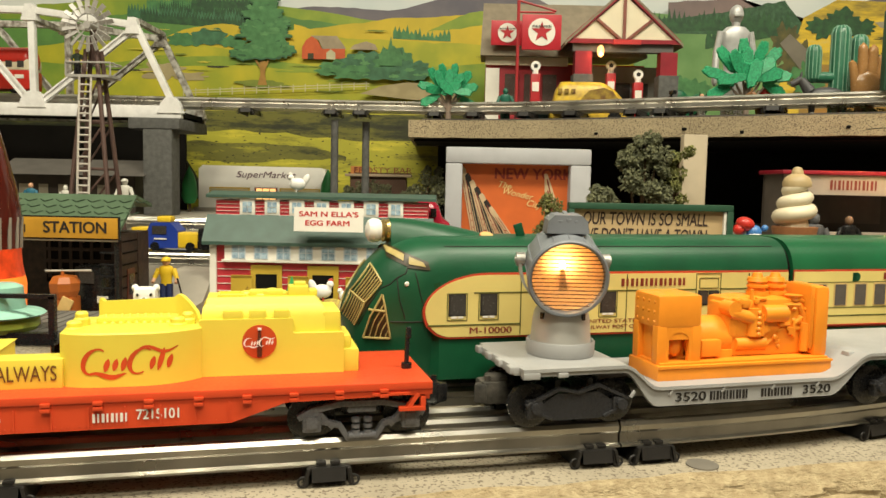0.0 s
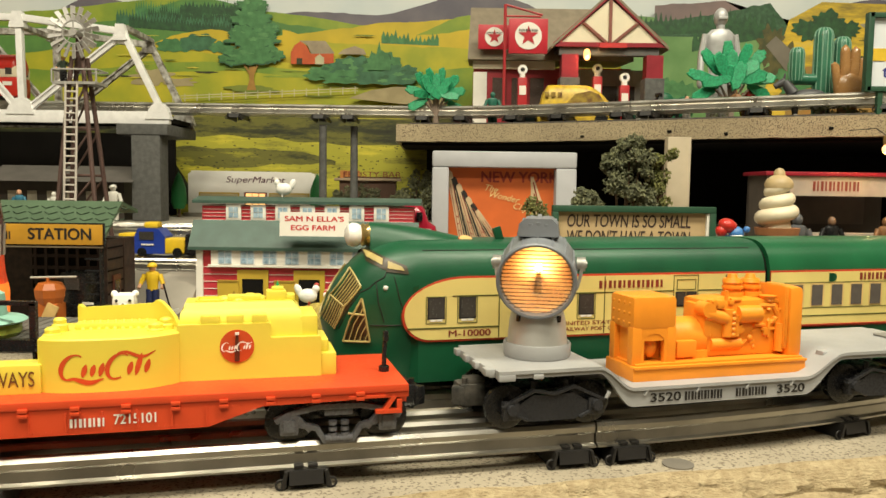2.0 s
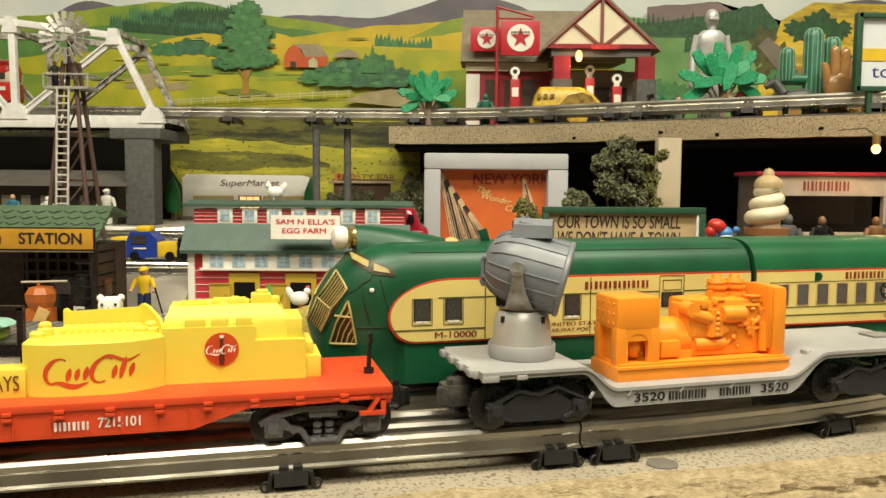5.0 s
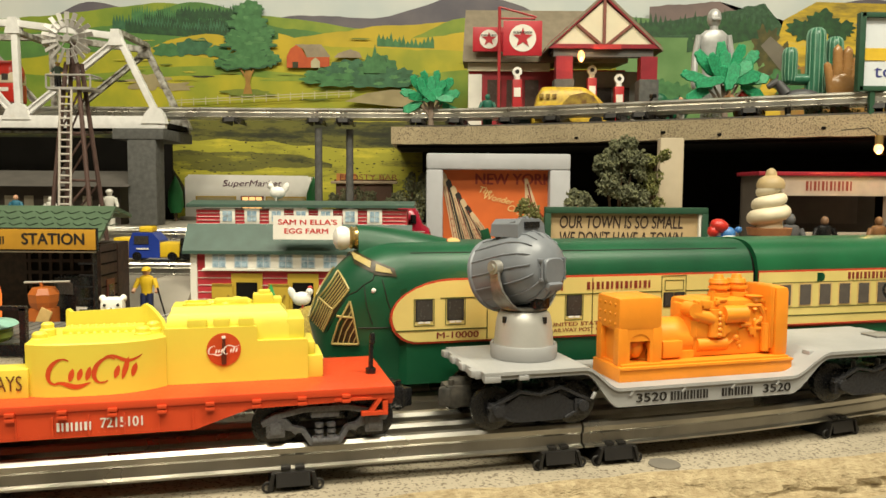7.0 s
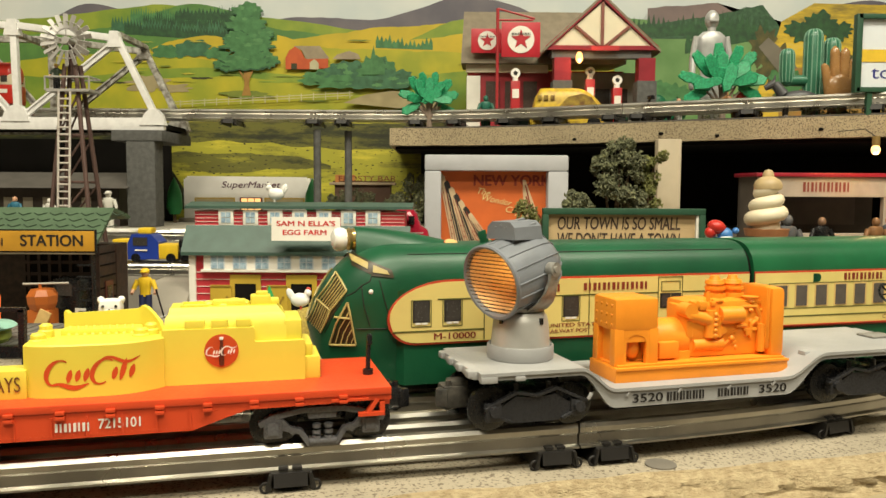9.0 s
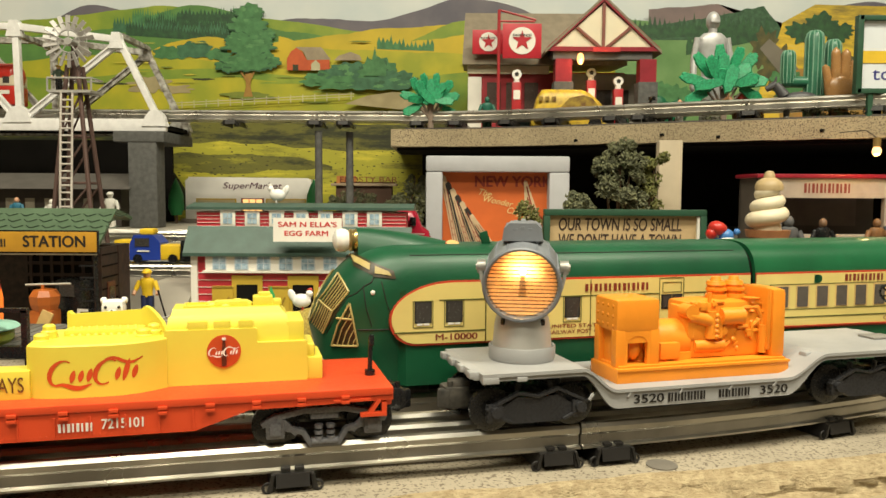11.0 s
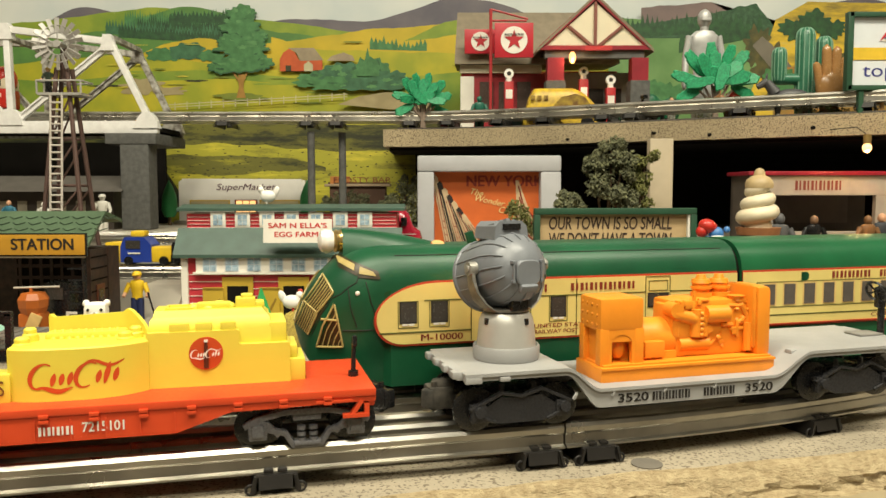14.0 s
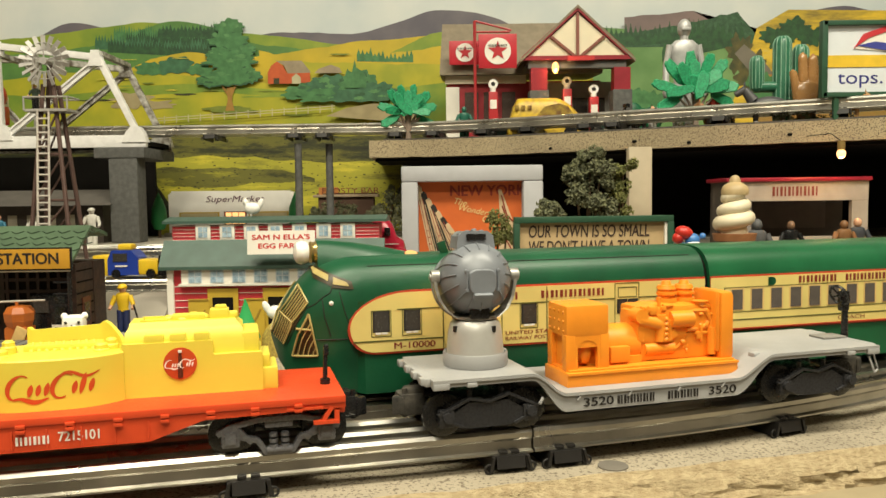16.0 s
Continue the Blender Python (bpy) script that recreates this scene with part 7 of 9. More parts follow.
def left_side():
    # lit bottle display on a dark stand, beside the flat car
    st = thing("display_stand", pose(-0.226, 0.415, 0.003), "black stand with a ribbed grey deck", "stand")
    part("deck", B((0.0, 0.01, 0.0475), (0.075, 0.07, 0.003)), mat("grey_plank_deck", (0.08, 0.078, 0.07), 0.7), st)
    for k in range(12):
        part("plank", B((-0.0345 + k * 0.0062, 0.01, 0.0496), (0.0052, 0.07, 0.0014)), mat("plank_grey", (0.13, 0.125, 0.11), 0.7, per_piece=0.2) if k == 0 else bpy.data.materials["plank_grey"], st)
    part("rail_post", B((0.031, -0.026, 0.0575), (0.0032, 0.003, 0.024)), BLACKPL, st)
    part("rail_bar", B((-0.0035, -0.026, 0.0695), (0.072, 0.003, 0.0022)), BLACKPL, st)
    part("front_beam", B((-0.0035, -0.0262, 0.0480), (0.072, 0.004, 0.006)), BLACKPL, st)
    for x in (-0.03, 0.03):
        for y in (-0.02, 0.04):
            part("leg", R((x, y, 0), (x, y, 0.046), 0.003, seg=8), BLACKPL, st)
    TEAL = mat("mint_plastic", (0.3, 0.56, 0.46), 0.4, scale=60)
    bm = bmesh.new()
    lathe(bm, [(0, 0.0165), (0.008, 0.0165), (0.0108, 0.015), (0.012, 0.004), (0.02, 0.0022), (0.0215, 0.0010), (0.02, 0.0), (0, 0.0)], seg=40)
    one("toy_hat", bm, TEAL, pose(-0.2275, 0.400, 0.0605), "mint green plastic toy hat on a lime disc on the stand", "hat")
    bm = bmesh.new()
    lathe(bm, [(0, 0.0), (0.0165, 0.0), (0.0185, 0.0025), (0.0185, 0.0055), (0.017, 0.0075), (0, 0.0075)], seg=36)
    one("lime_disc", bm, mat("lime_plastic", (0.33, 0.42, 0.06), 0.4), pose(-0.2275, 0.400, 0.0530), "round lime green plastic disc under the toy hat", "disc")
    GL = clear("bottle_glass", (0.55, 0.2, 0.12), 0.08, 0.06)
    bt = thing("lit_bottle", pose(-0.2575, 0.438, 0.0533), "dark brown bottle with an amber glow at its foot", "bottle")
    bm = bmesh.new()
    lathe(bm, [(0, 0.0), (0.0185, 0.0), (0.0205, 0.003), (0.021, 0.018), (0.0185, 0.032), (0.0185, 0.045), (0.0198, 0.055), (0.0175, 0.072), (0.0125, 0.092), (0.0075, 0.112), (0.006, 0.135), (0.0065, 0.14), (0, 0.141)], seg=36)
    part("glass", bm, mat("deep_brown_glass", (0.09, 0.012, 0.008), 0.12, var=0.3), bt)
    # flutes paler than the glass, highlights put into their colour
    bm = bmesh.new()
    for k in range(20):
        a = 2 * math.pi * k / 20
        rod(bm, (0.0186 * math.cos(a), 0.0186 * math.sin(a), 0.0385), (0.0192 * math.cos(a), 0.0192 * math.sin(a), 0.056), 0.0011, seg=8)
    part("flute", bm, mat("flute_highlight", (0.3, 0.26, 0.22), 0.2), bt)
    # bulb light inside the glass, its upward fade built as two glowing bands
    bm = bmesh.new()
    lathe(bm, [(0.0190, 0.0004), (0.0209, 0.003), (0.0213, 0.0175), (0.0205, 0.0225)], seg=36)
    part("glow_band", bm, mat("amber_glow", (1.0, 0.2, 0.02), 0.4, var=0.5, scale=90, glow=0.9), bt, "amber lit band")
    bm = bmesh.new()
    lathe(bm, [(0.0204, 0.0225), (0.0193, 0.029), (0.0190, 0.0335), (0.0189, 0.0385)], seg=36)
    part("ember_band", bm, mat("fading_red_glow", (0.75, 0.06, 0.01), 0.35, var=0.6, scale=120, glow=0.3), bt, "deep red lit band")
    bm = bmesh.new()
    for k in range(5):
        a = radians(-100 + k * 15)
        box(bm, (0.0187 * math.cos(a), 0.0187 * math.sin(a), 0.0575 + 0.001 * (k % 2)), (0.0006, 0.0035, 0.011), rz=math.degrees(a))
    part("mark_bar", bm, WHITE, bt)
    # bear head peeping over the flat car
    b = bmesh.new()
    ball(b, (0, 0, 0.014), 0.0085, (1, 0.8, 1.6))
    box(b, (0, -0.001, 0.0338), (0.0122, 0.010, 0.0098), bevel=0.0036)
    for s_ in (-1, 1):
        ball(b, (s_ * 0.0052, 0, 0.0379), 0.0019)
        rod(b, (s_ * 0.004, 0, 0), (s_ * 0.004, 0, 0.01), 0.0034, seg=10)
    ball(b, (0, -0.0050, 0.0321), 0.0026, (1.3, 0.7, 0.85))
    b2 = bmesh.new()
    ball(b2, (0, -0.0068, 0.0331), 0.0009)
    for s_ in (-1, 1):
        ball(b2, (s_ * 0.0033, -0.0058, 0.0352), 0.0008)
    # it stands on the deck of the flat car
    joined("toy_bear", [(b, WHITEPL), (b2, BLACKPL)], pose(-0.1357, 0.3565, 0.0480, 0, 0, 12) @ Matrix.Diagonal((0.87, 0.9, 0.91, 1)), "white plastic toy polar bear behind the yellow load", "bear")
    figure("worker_figure", pose(-0.2295, 0.648, 0.0263), 0.0405, SKIN, SHIRTY, NAVY, SHIRTY, "toy worker in yellow shirt and cap with a pick", tool=True)
    # rear rails and truck
    tr = thing("track_section", Matrix(), "tubular rails on the grey road bed", "track")
    straight = lambda a, d: (a, 0.748 + d, 0.0)
    for d in (0.0, 0.0346, 0.075, 0.11):
        rail(straight, d, -0.9, -0.02, tr, 2, z0=0.0501 if d < 0.05 else 0.0785, k=1.0)
    one("rail_bed", B((-0.46, 0.846, 0.0643), (0.88, 0.06, 0.0284)), GREYROAD, Matrix(), "grey raised bed under the rear rails", "road bed", kind="structure")
    BL = mat("blue_enamel", (0.02, 0.05, 0.32), 0.35)
    v = thing("toy_truck", pose(-0.262, 0.766, 0.0623), "blue and yellow toy delivery truck on the rear rails", "truck")
    bm = bmesh.new()
    slab(bm, [(-0.024, 0.003), (0.006, 0.003), (0.006, 0.02), (-0.001, 0.0275), (-0.02, 0.0275), (-0.024, 0.018)], -0.012, 0.012)
    part("cab", bm, BL, v)
    part("window", B((-0.0115, -0.0122, 0.0205), (0.014, 0.0008, 0.008)), WINDOW, v)
    part("mark_bar", B((-0.0105, -0.0124, 0.012), (0.012, 0.0008, 0.0014)), WHITE, v)
    part("hood", B((0.014, 0, 0.0105), (0.022, 0.022, 0.015), bevel=0.0025), SHIRTY, v)
    part("box", B((-0.031, 0, 0.0125), (0.016, 0.022, 0.02), bevel=0.001), SHIRTY, v)
    part("bumper", B((0.0265, 0, 0.007), (0.004, 0.022, 0.007), bevel=0.001), BLACKPL, v)
    for x in (-0.016, 0.018):
        part("wheel", R((x, -0.0125, 0.0045), (x, 0.0125, 0.0045), 0.0045, seg=16), BLACKPL, v)
    part("roof_load", B((-0.009, 0, 0.0305), (0.014, 0.014, 0.006), bevel=0.002), SHIRTY, v)
    bm = bmesh.new()
    box(bm, (0, 0, 0.012), (0.05, 0.02, 0.022), bevel=0.004)
    one("dark_wagon", bm, BLACKPL, pose(-0.213, 0.766, 0.0623), "small dark toy wagon on the rear rails", "wagon")
    # grey-roofed house below the bridge, its shade put into the roof colour
    h = thing("toy_house", pose(-0.475, 0.985, 0.085), "toy house with a wide grey roof darkened for the bridge's shade", "house")
    part("wall", B((0, 0.05, 0.0245), (0.16, 0.06, 0.049)), mat("brown_board_wall", (0.05, 0.038, 0.03), 0.7), h)
    bm = bmesh.new()
    loft(bm, [[V(-0.09 + e, -0.004, 0.049), V(0.1 - e, -0.004, 0.049), V(0.1 - e * 3, 0.045, z), V(-0.09 + e * 3, 0.045, z)] for e, z in ((0.0, 0.0665), (0.001, 0.0695))])
    part("roof", bm, mat("shade_dark_grey_roof", (0.1, 0.09, 0.08), 0.75, var=0.2), h)
    part("roof_back", B((0.0, 0.06, 0.0575), (0.15, 0.03, 0.017)), bpy.data.materials["shade_dark_grey_roof"], h)
    for k in range(6):
        part("window", B((-0.062 + k * 0.025, 0.0196, 0.026), (0.012, 0.001, 0.022)), mat("pale_curtain", (0.4, 0.36, 0.28), 0.7) if k == 0 else bpy.data.materials["pale_curtain"], h)
    WF = mat("white_figure_paint", (0.7, 0.68, 0.62), 0.5)
    figure("baker_figure", pose(-0.392, 0.965, 0.085), 0.045, WF, WF, WF, WF, "white painted toy baker standing by the pier")
    figure("passenger_figure", pose(-0.502, 0.955, 0.085), 0.038, SKIN, mat("teal_figure_paint", (0.03, 0.16, 0.25), 0.5), NAVY, None, "small toy passenger in a teal coat")
    figure("passenger_figure", pose(-0.46, 0.955, 0.085), 0.036, WF, WF, WF, None, "small pale toy passenger beside the house")
    for p in ((-0.366, 1.13, 0.0), (-0.170, 1.15, 0.02)):
        bm = bmesh.new()
        lathe(bm, [(0.0, 0.012), (0.008, 0.012), (0.0105, 0.022), (0.010, 0.042), (0.006, 0.055), (0.0, 0.066)], seg=14)
        for v_ in bm.verts:
            v_.co.x *= 1 + 0.12 * math.sin(v_.co.z * 900)
        c = thing("cypress_tree", pose(p[0], p[1], 0.085), "green plastic toy cypress with a brown stem", "tree", "cypresses")
        part("crown", bm, mat("cypress_green", (0.015, 0.19, 0.05), 0.55), c)
        part("trunk", R((0, 0, 0), (0, 0, 0.014), 0.0022, seg=8), TWIG, c)


def market():
    one("market_base", B((-0.27, 1.19, 0.08785), (0.2, 0.06, 0.0053)), GREYROAD, Matrix(), "grey base slab under the toy supermarket", "base", kind="structure")
    t_ = thing("toy_market", pose(-0.270, 1.17, 0.0905), "white toy supermarket with a lit doorway", "shop")
    part("wall", B((0, 0.02, 0.03), (0.186, 0.04, 0.06)), WHITEPL, t_)
    bm = bmesh.new()
    slab(bm, [(-0.094, 0.0), (0.094, 0.0), (0.094, 0.056), (0.089, 0.056), (0.089, 0.0615), (-0.089, 0.0625), (-0.09, 0.058), (-0.094, 0.058)], -0.004, 0.0)
    part("front", bm, WHITEPL, t_)
    for x in (-0.048, 0.056):
        part("window", B((x, -0.0046, 0.0225), (0.06, 0.001, 0.016)), OCHRE, t_)
        part("pane", B((x, -0.0053, 0.0225), (0.056, 0.001, 0.0125)), mat("cream_pane", (0.5, 0.42, 0.25), 0.4), t_)
    part("doorway", B((0.006, -0.0046, 0.02), (0.034, 0.001, 0.022)), mat("brown_door_frame", (0.2, 0.06, 0.03), 0.5), t_)
    for x in (-0.004, 0.006, 0.016):
        part("lit_pane", B((x, -0.0053, 0.021), (0.0085, 0.001, 0.017)), mat("warm_lit_pane", (1.0, 0.55, 0.2), 0.5, glow=1.2), t_)
    lettering("word", "SuperMarket", 0.0092, pose(0.005, -0.0048, 0.0495), mat("plum_ink", (0.12, 0.05, 0.08), 0.5), t_, width=0.088, shear=0.25)
    f = thing("snack_stand", pose(-0.10, 1.2, 0.085), "little snack stand with an orange sign on the slope", "stand")
    part("awning", B((0, 0, 0.058), (0.10, 0.03, 0.004), bevel=0.001), mat("tan_awning", (0.4, 0.3, 0.2), 0.6), f)
    part("booth", B((0, 0.002, 0.028), (0.085, 0.026, 0.056)), mat("dim_brown_booth", (0.1, 0.05, 0.03), 0.7), f)
    lettering("word_line", "FROSTY BAR", 0.0085, pose(0.006, -0.002, 0.0655), mat("maroon_ink", (0.2, 0.04, 0.02), 0.6), f, width=0.088)
    bm = bmesh.new()
    box(bm, (-0.028, 0.0, 0.0655), (0.03, 0.002, 0.012))
    part("sign_board", bm, mat("orange_sign_board", (0.5, 0.2, 0.05), 0.6), f)
    part("sign_rail", B((0, 0.004, 0.061), (0.094, 0.002, 0.003)), TWIG, f)
    part("sign_rail", B((0.006, -0.0012, 0.0612), (0.086, 0.001, 0.0016)), TWIG, f)
    bush(pose(-0.112, 1.10, 0.085), [(0, 0, 0.034, 0.02), (0.02, 0, 0.036, 0.018), (-0.018, 0, 0.03, 0.014)], 420, "dark grey-green dried moss bush near the track posts", seed=3)
    bush(pose(-0.03, 1.06, 0.085), [(0, 0, 0.04, 0.022), (0.012, 0, 0.062, 0.016), (0.024, 0, 0.034, 0.022), (-0.016, 0, 0.03, 0.014)], 420, "dark dried moss bush by the shelf end", seed=4)


def boards():
    # travel picture in a deep grey frame
    t_ = thing("picture_billboard", pose(0.0825, 0.845, 0.05), "orange city travel picture in a deep pale grey frame", "billboard")
    for nm, c, size in (("frame_rail", (-0.0045, 0, 0.1135), (0.154, 0.024, 0.017)), ("frame_rail", (-0.0045, 0, 0.0085), (0.154, 0.024, 0.017)), ("frame_stile", (-0.0725, 0, 0.061), (0.018, 0.024, 0.088)), ("frame_stile", (0.0615, 0, 0.061), (0.022, 0.024, 0.088))):
        part(nm, B(c, size, bevel=0.0025), FRAMEGREY, t_)
    part("picture", B((-0.006, 0.006, 0.061), (0.118, 0.003, 0.09)), mat("orange_print", (0.62, 0.13, 0.025), 0.5, var=0.12, scale=40), t_, "orange print")
    MAR = mat("maroon_print", (0.28, 0.03, 0.015), 0.5)
    lettering("word_line", "NEW YORK", 0.0115, pose(0.013, 0.0038, 0.0945), MAR, t_, width=0.084, bold=0.03)
    BUFFW = mat("pale_yellow_script", (0.75, 0.58, 0.25), 0.5)
    for k, (w, z, x) in enumerate((("The", 0.0825, -0.018), ("Wonder", 0.0735, -0.004), ("City", 0.0625, 0.014))):
        lettering("word_line", w, 0.0068, pose(x, 0.0038, z, 0, 12, 0), BUFFW, t_, shear=0.3, bold=0.004)
    BUFF = mat("buff_print", (0.62, 0.47, 0.29), 0.5)
    for k in range(7):
        x = -0.05 + k * 0.0072
        top = 0.099 - 0.007 * k
        lean = 0.016 + 0.002 * k
        bm = bmesh.new()
        slab(bm, [(x, 0.017), (x + 0.0072, 0.017), (x + 0.0062 - lean, top), (x + 0.0035 - lean, top + 0.003), (x - lean, top)], 0.0034 - 0.0001 * k, 0.005)
        part("tower_print", bm, INK if k % 2 else BUFF, t_)
        bm = bmesh.new()
        for j in range(2):
            box(bm, (x + 0.0016 + j * 0.003 - lean * 0.45, 0.003 - 0.0001 * k, 0.017 + (top - 0.017) * 0.45), (0.0006, 0.0004, (top - 0.02) * 0.85), ry=-math.degrees(math.atan2(lean, top - 0.017)))
        for j in range(0 if k % 2 else 4):
            f = 0.15 + 0.09 * j
            box(bm, (x + 0.0032 - lean * f, 0.003 - 0.0001 * k, 0.017 + (top - 0.017) * f), (0.0036, 0.0004, 0.0008), ry=14)
        part("tower_line", bm, BUFF if k % 2 else MAR, t_)
    bm = bmesh.new()
    slab(bm, [(0.024, 0.017), (0.052, 0.017), (0.045, 0.05), (0.028, 0.096), (0.025, 0.096), (0.027, 0.05)], 0.0036, 0.005)
    part("tower_print", bm, BUFF, t_)
    for k in range(5):
        bm = bmesh.new()
        tube(bm, [V(0.028 + k * 0.001, 0.0034, 0.09 - k * 0.012), V(0.034 + k * 0.002, 0.0034, 0.068 - k * 0.011), V(0.05, 0.0034, 0.05 - k * 0.008)], 0.0007, 6)
        part("tower_line", bm, MAR, t_)
    # small town joke board
    b = thing("town_billboard", pose(0.1785, 0.680, 0.003), "green framed billboard with dark lettering on tan", "billboard")
    GF = mat("dark_green_frame", (0.02, 0.075, 0.04), 0.5)
    part("panel", B((0, 0.002, 0.0935), (0.131, 0.003, 0.036)), mat("tan_panel", (0.5, 0.36, 0.19), 0.55, var=0.08), b)
    for nm, c, size in (("frame_rail", (0, 0, 0.1135), (0.142, 0.009, 0.0055)), ("frame_rail", (0, 0, 0.0725), (0.142, 0.009, 0.0055)), ("frame_stile", (-0.0685, 0, 0.093), (0.0055, 0.009, 0.0355)), ("frame_stile", (0.0685, 0, 0.093), (0.0055, 0.009, 0.0355))):
        part(nm, B(c, size, bevel=0.0006), GF, b)
    part("inner_trim", B((0.0645, -0.001, 0.093), (0.0022, 0.004, 0.035)), WHITE, b)
    for x in (-0.05, 0.05):
        part("leg", B((x, 0, 0.035), (0.005, 0.005, 0.07)), GF, b)
    DK = mat("dark_brown_ink", (0.045, 0.025, 0.018), 0.6)
    lettering("word_line", "OUR TOWN IS SO SMALL", 0.0108, pose(-0.004, 0.0002, 0.1025), DK, b, width=0.108, bold=0.018, shear=0.12)
    lettering("word_line", "WE DON'T HAVE A TOWN", 0.0108, pose(-0.004, 0.0002, 0.0885), DK, b, width=0.108, bold=0.018, shear=0.12)
    bush(pose(0.184, 0.735, 0.05), [(0, 0, 0.082, 0.021), (0.012, 0.0, 0.105, 0.017), (-0.012, 0, 0.105, 0.014), (0.003, 0, 0.122, 0.014), (-0.04, -0.005, 0.076, 0.013), (-0.03, 0, 0.070, 0.010), (0.014, 0, 0.08, 0.016)], 520, "grey-green dried moss tree behind the green billboard", seed=5, category="tree")
    bush(pose(0.217, 0.745, 0.05), [(0, 0, 0.09, 0.014), (0.004, 0, 0.11, 0.012), (0.0, 0, 0.075, 0.012)], 320, "yellow-green moss clump against the pillar", OLIVEMOSS, seed=6)
    bush(pose(0.0945, 0.70, 0.003), [(0, 0, 0.112, 0.011), (0.008, 0, 0.100, 0.012), (-0.004, 0, 0.096, 0.010)], 300, "olive moss sprig before the framed picture", OLIVEMOSS, size=0.0018, seed=7)
    # red delivery car beside the frame
    v = thing("toy_red_car", pose(-0.0135, 0.77, 0.042), "glossy dark red toy car between barn and billboard", "car")
    GLR = mat("dark_red_gloss", (0.32, 0.01, 0.03), 0.2)
    bm = bmesh.new()
    loft(bm, [[V(x, -w * math.cos(math.pi * i / 12), 0.024 + (h - 0.024) * math.sin(math.pi * i / 12) ** 0.55) for i in range(13)] for x, w, h in ((-0.019, 0.008, 0.058), (-0.016, 0.0135, 0.069), (-0.008, 0.015, 0.0765), (0.002, 0.015, 0.077), (0.008, 0.0145, 0.070), (0.012, 0.014, 0.058), (0.019, 0.012, 0.053), (0.021, 0.008, 0.046))])
    part("body", bm, GLR, v)
    for x in (-0.012, 0.015):
        bm = bmesh.new()
        ball(bm, (x, -0.0125, 0.036), 0.0098, (1.15, 0.6, 1.1))
        part("fender", bm, GLR, v)
        part("wheel", R((x, -0.013, 0.0225), (x, 0.013, 0.0225), 0.0145, seg=18), BLACKPL, v)
    part("window", B((-0.007, -0.0142, 0.0625), (0.010, 0.002, 0.0085), bevel=0.0008), BLACKPL, v)
    part("window", B((0.0035, -0.0142, 0.0625), (0.006, 0.002, 0.0085), bevel=0.0008), BLACKPL, v)
    part("chrome_strip", B((0.0, -0.0148, 0.0505), (0.030, 0.001, 0.0010)), SILVER, v)
    # red and blue gnome-like figurine as plain shapes
    p = []
    b1 = bmesh.new()
    ball(b1, (0, 0, 0.1015), 0.0070, (1.15, 1, 0.85), rot=(0, 20, 0))
    ball(b1, (-0.005, 0, 0.097), 0.005)
    p.append((b1, mat("scarlet_plastic", (0.55, 0.03, 0.02), 0.4)))
    b1 = bmesh.new()
    ball(b1, (0.007, -0.001, 0.095), 0.0062)
    ball(b1, (0.0155, -0.002, 0.0985), 0.0028)
    rod(b1, (0, 0, 0), (0.002, 0, 0.093), 0.006, 0.005, seg=12)
    p.append((b1, mat("sky_blue_plastic", (0.06, 0.2, 0.5), 0.4)))
    b1 = bmesh.new()
    ball(b1, (0.007, -0.003, 0.091), 0.0058, (1.1, 1, 0.7))
    p.append((b1, WHITEPL))
    joined("cap_figurine", p, pose(0.252, 0.655, 0.003), "figurine with a scarlet cap, white and blue below", "figurine")
    # soft-ice display
    c = thing("ice_cream_display", pose(0.3105, 0.694, 0.003), "large cream soft-ice swirl on a brown wafer ring", "display")
    CR = mat("cream_ice", (0.75, 0.66, 0.48), 0.4, var=0.06)
    part("pedestal", R((0, 0, 0), (0, 0, 0.092), 0.016, seg=24), mat("dark_brown_pedestal", (0.08, 0.04, 0.02), 0.6), c)
    part("wafer_ring", R((0, 0, 0.092), (0, 0, 0.0985), 0.0180, 0.0194, seg=36), mat("wafer_brown", (0.36, 0.15, 0.06), 0.6, scale=200), c)
    bm = bmesh.new()
    rings = []
    for k in range(121):
        f = k / 120
        a = 2 * math.pi * 2.7 * f + 1.0
        big = 0.0118 * (1 - 0.62 * f)
        fat = 0.0088 * (1 - 0.25 * f)
        cz = 0.1040 + 0.0310 * f
        o = V(big * math.cos(a), big * math.sin(a), cz)
        rad = V(math.cos(a), math.sin(a), 0)
        rings.append([o + rad * fat * math.cos(2 * math.pi * i / 14) + V(0, 0, fat * 0.86 * math.sin(2 * math.pi * i / 14)) for i in range(14)])
    loft(bm, rings)
    part("swirl", bm, CR, c)
    part("core", R((0, 0, 0.098), (0, 0, 0.136), 0.012, 0.004), CR, c)
    bm = bmesh.new()
    lathe(bm, [(0.0118, 0.1335), (0.0122, 0.1375), (0.0105, 0.1415), (0.0072, 0.1438), (0.0050, 0.1450), (0.0048, 0.1475), (0.0032, 0.1505), (0.0, 0.1515)], seg=24)
    part("tip", bm, mat("caramel_tip", (0.5, 0.37, 0.19), 0.5), c)
    # hamburger stand with the brand sign
    h = thing("toy_diner", pose(0.4075, 0.78, 0.05), "white toy lunch stand with red roof edge and open counter", "shop")
    WR = mat("warm_white_front", (0.42, 0.345, 0.28), 0.5)
    part("front_rail", B((0, 0, 0.0895), (0.142, 0.006, 0.0195)), WR, h)
    part("front_pier", B((0.0625, 0, 0.0505), (0.0165, 0.006, 0.058)), WR, h)
    # left pier repeats the front in grey, shadow put into its colour
    part("front_pier", B((-0.0595, 0, 0.0505), (0.0225, 0.006, 0.058)), mat("shadow_grey_front", (0.24, 0.21, 0.19), 0.6), h)
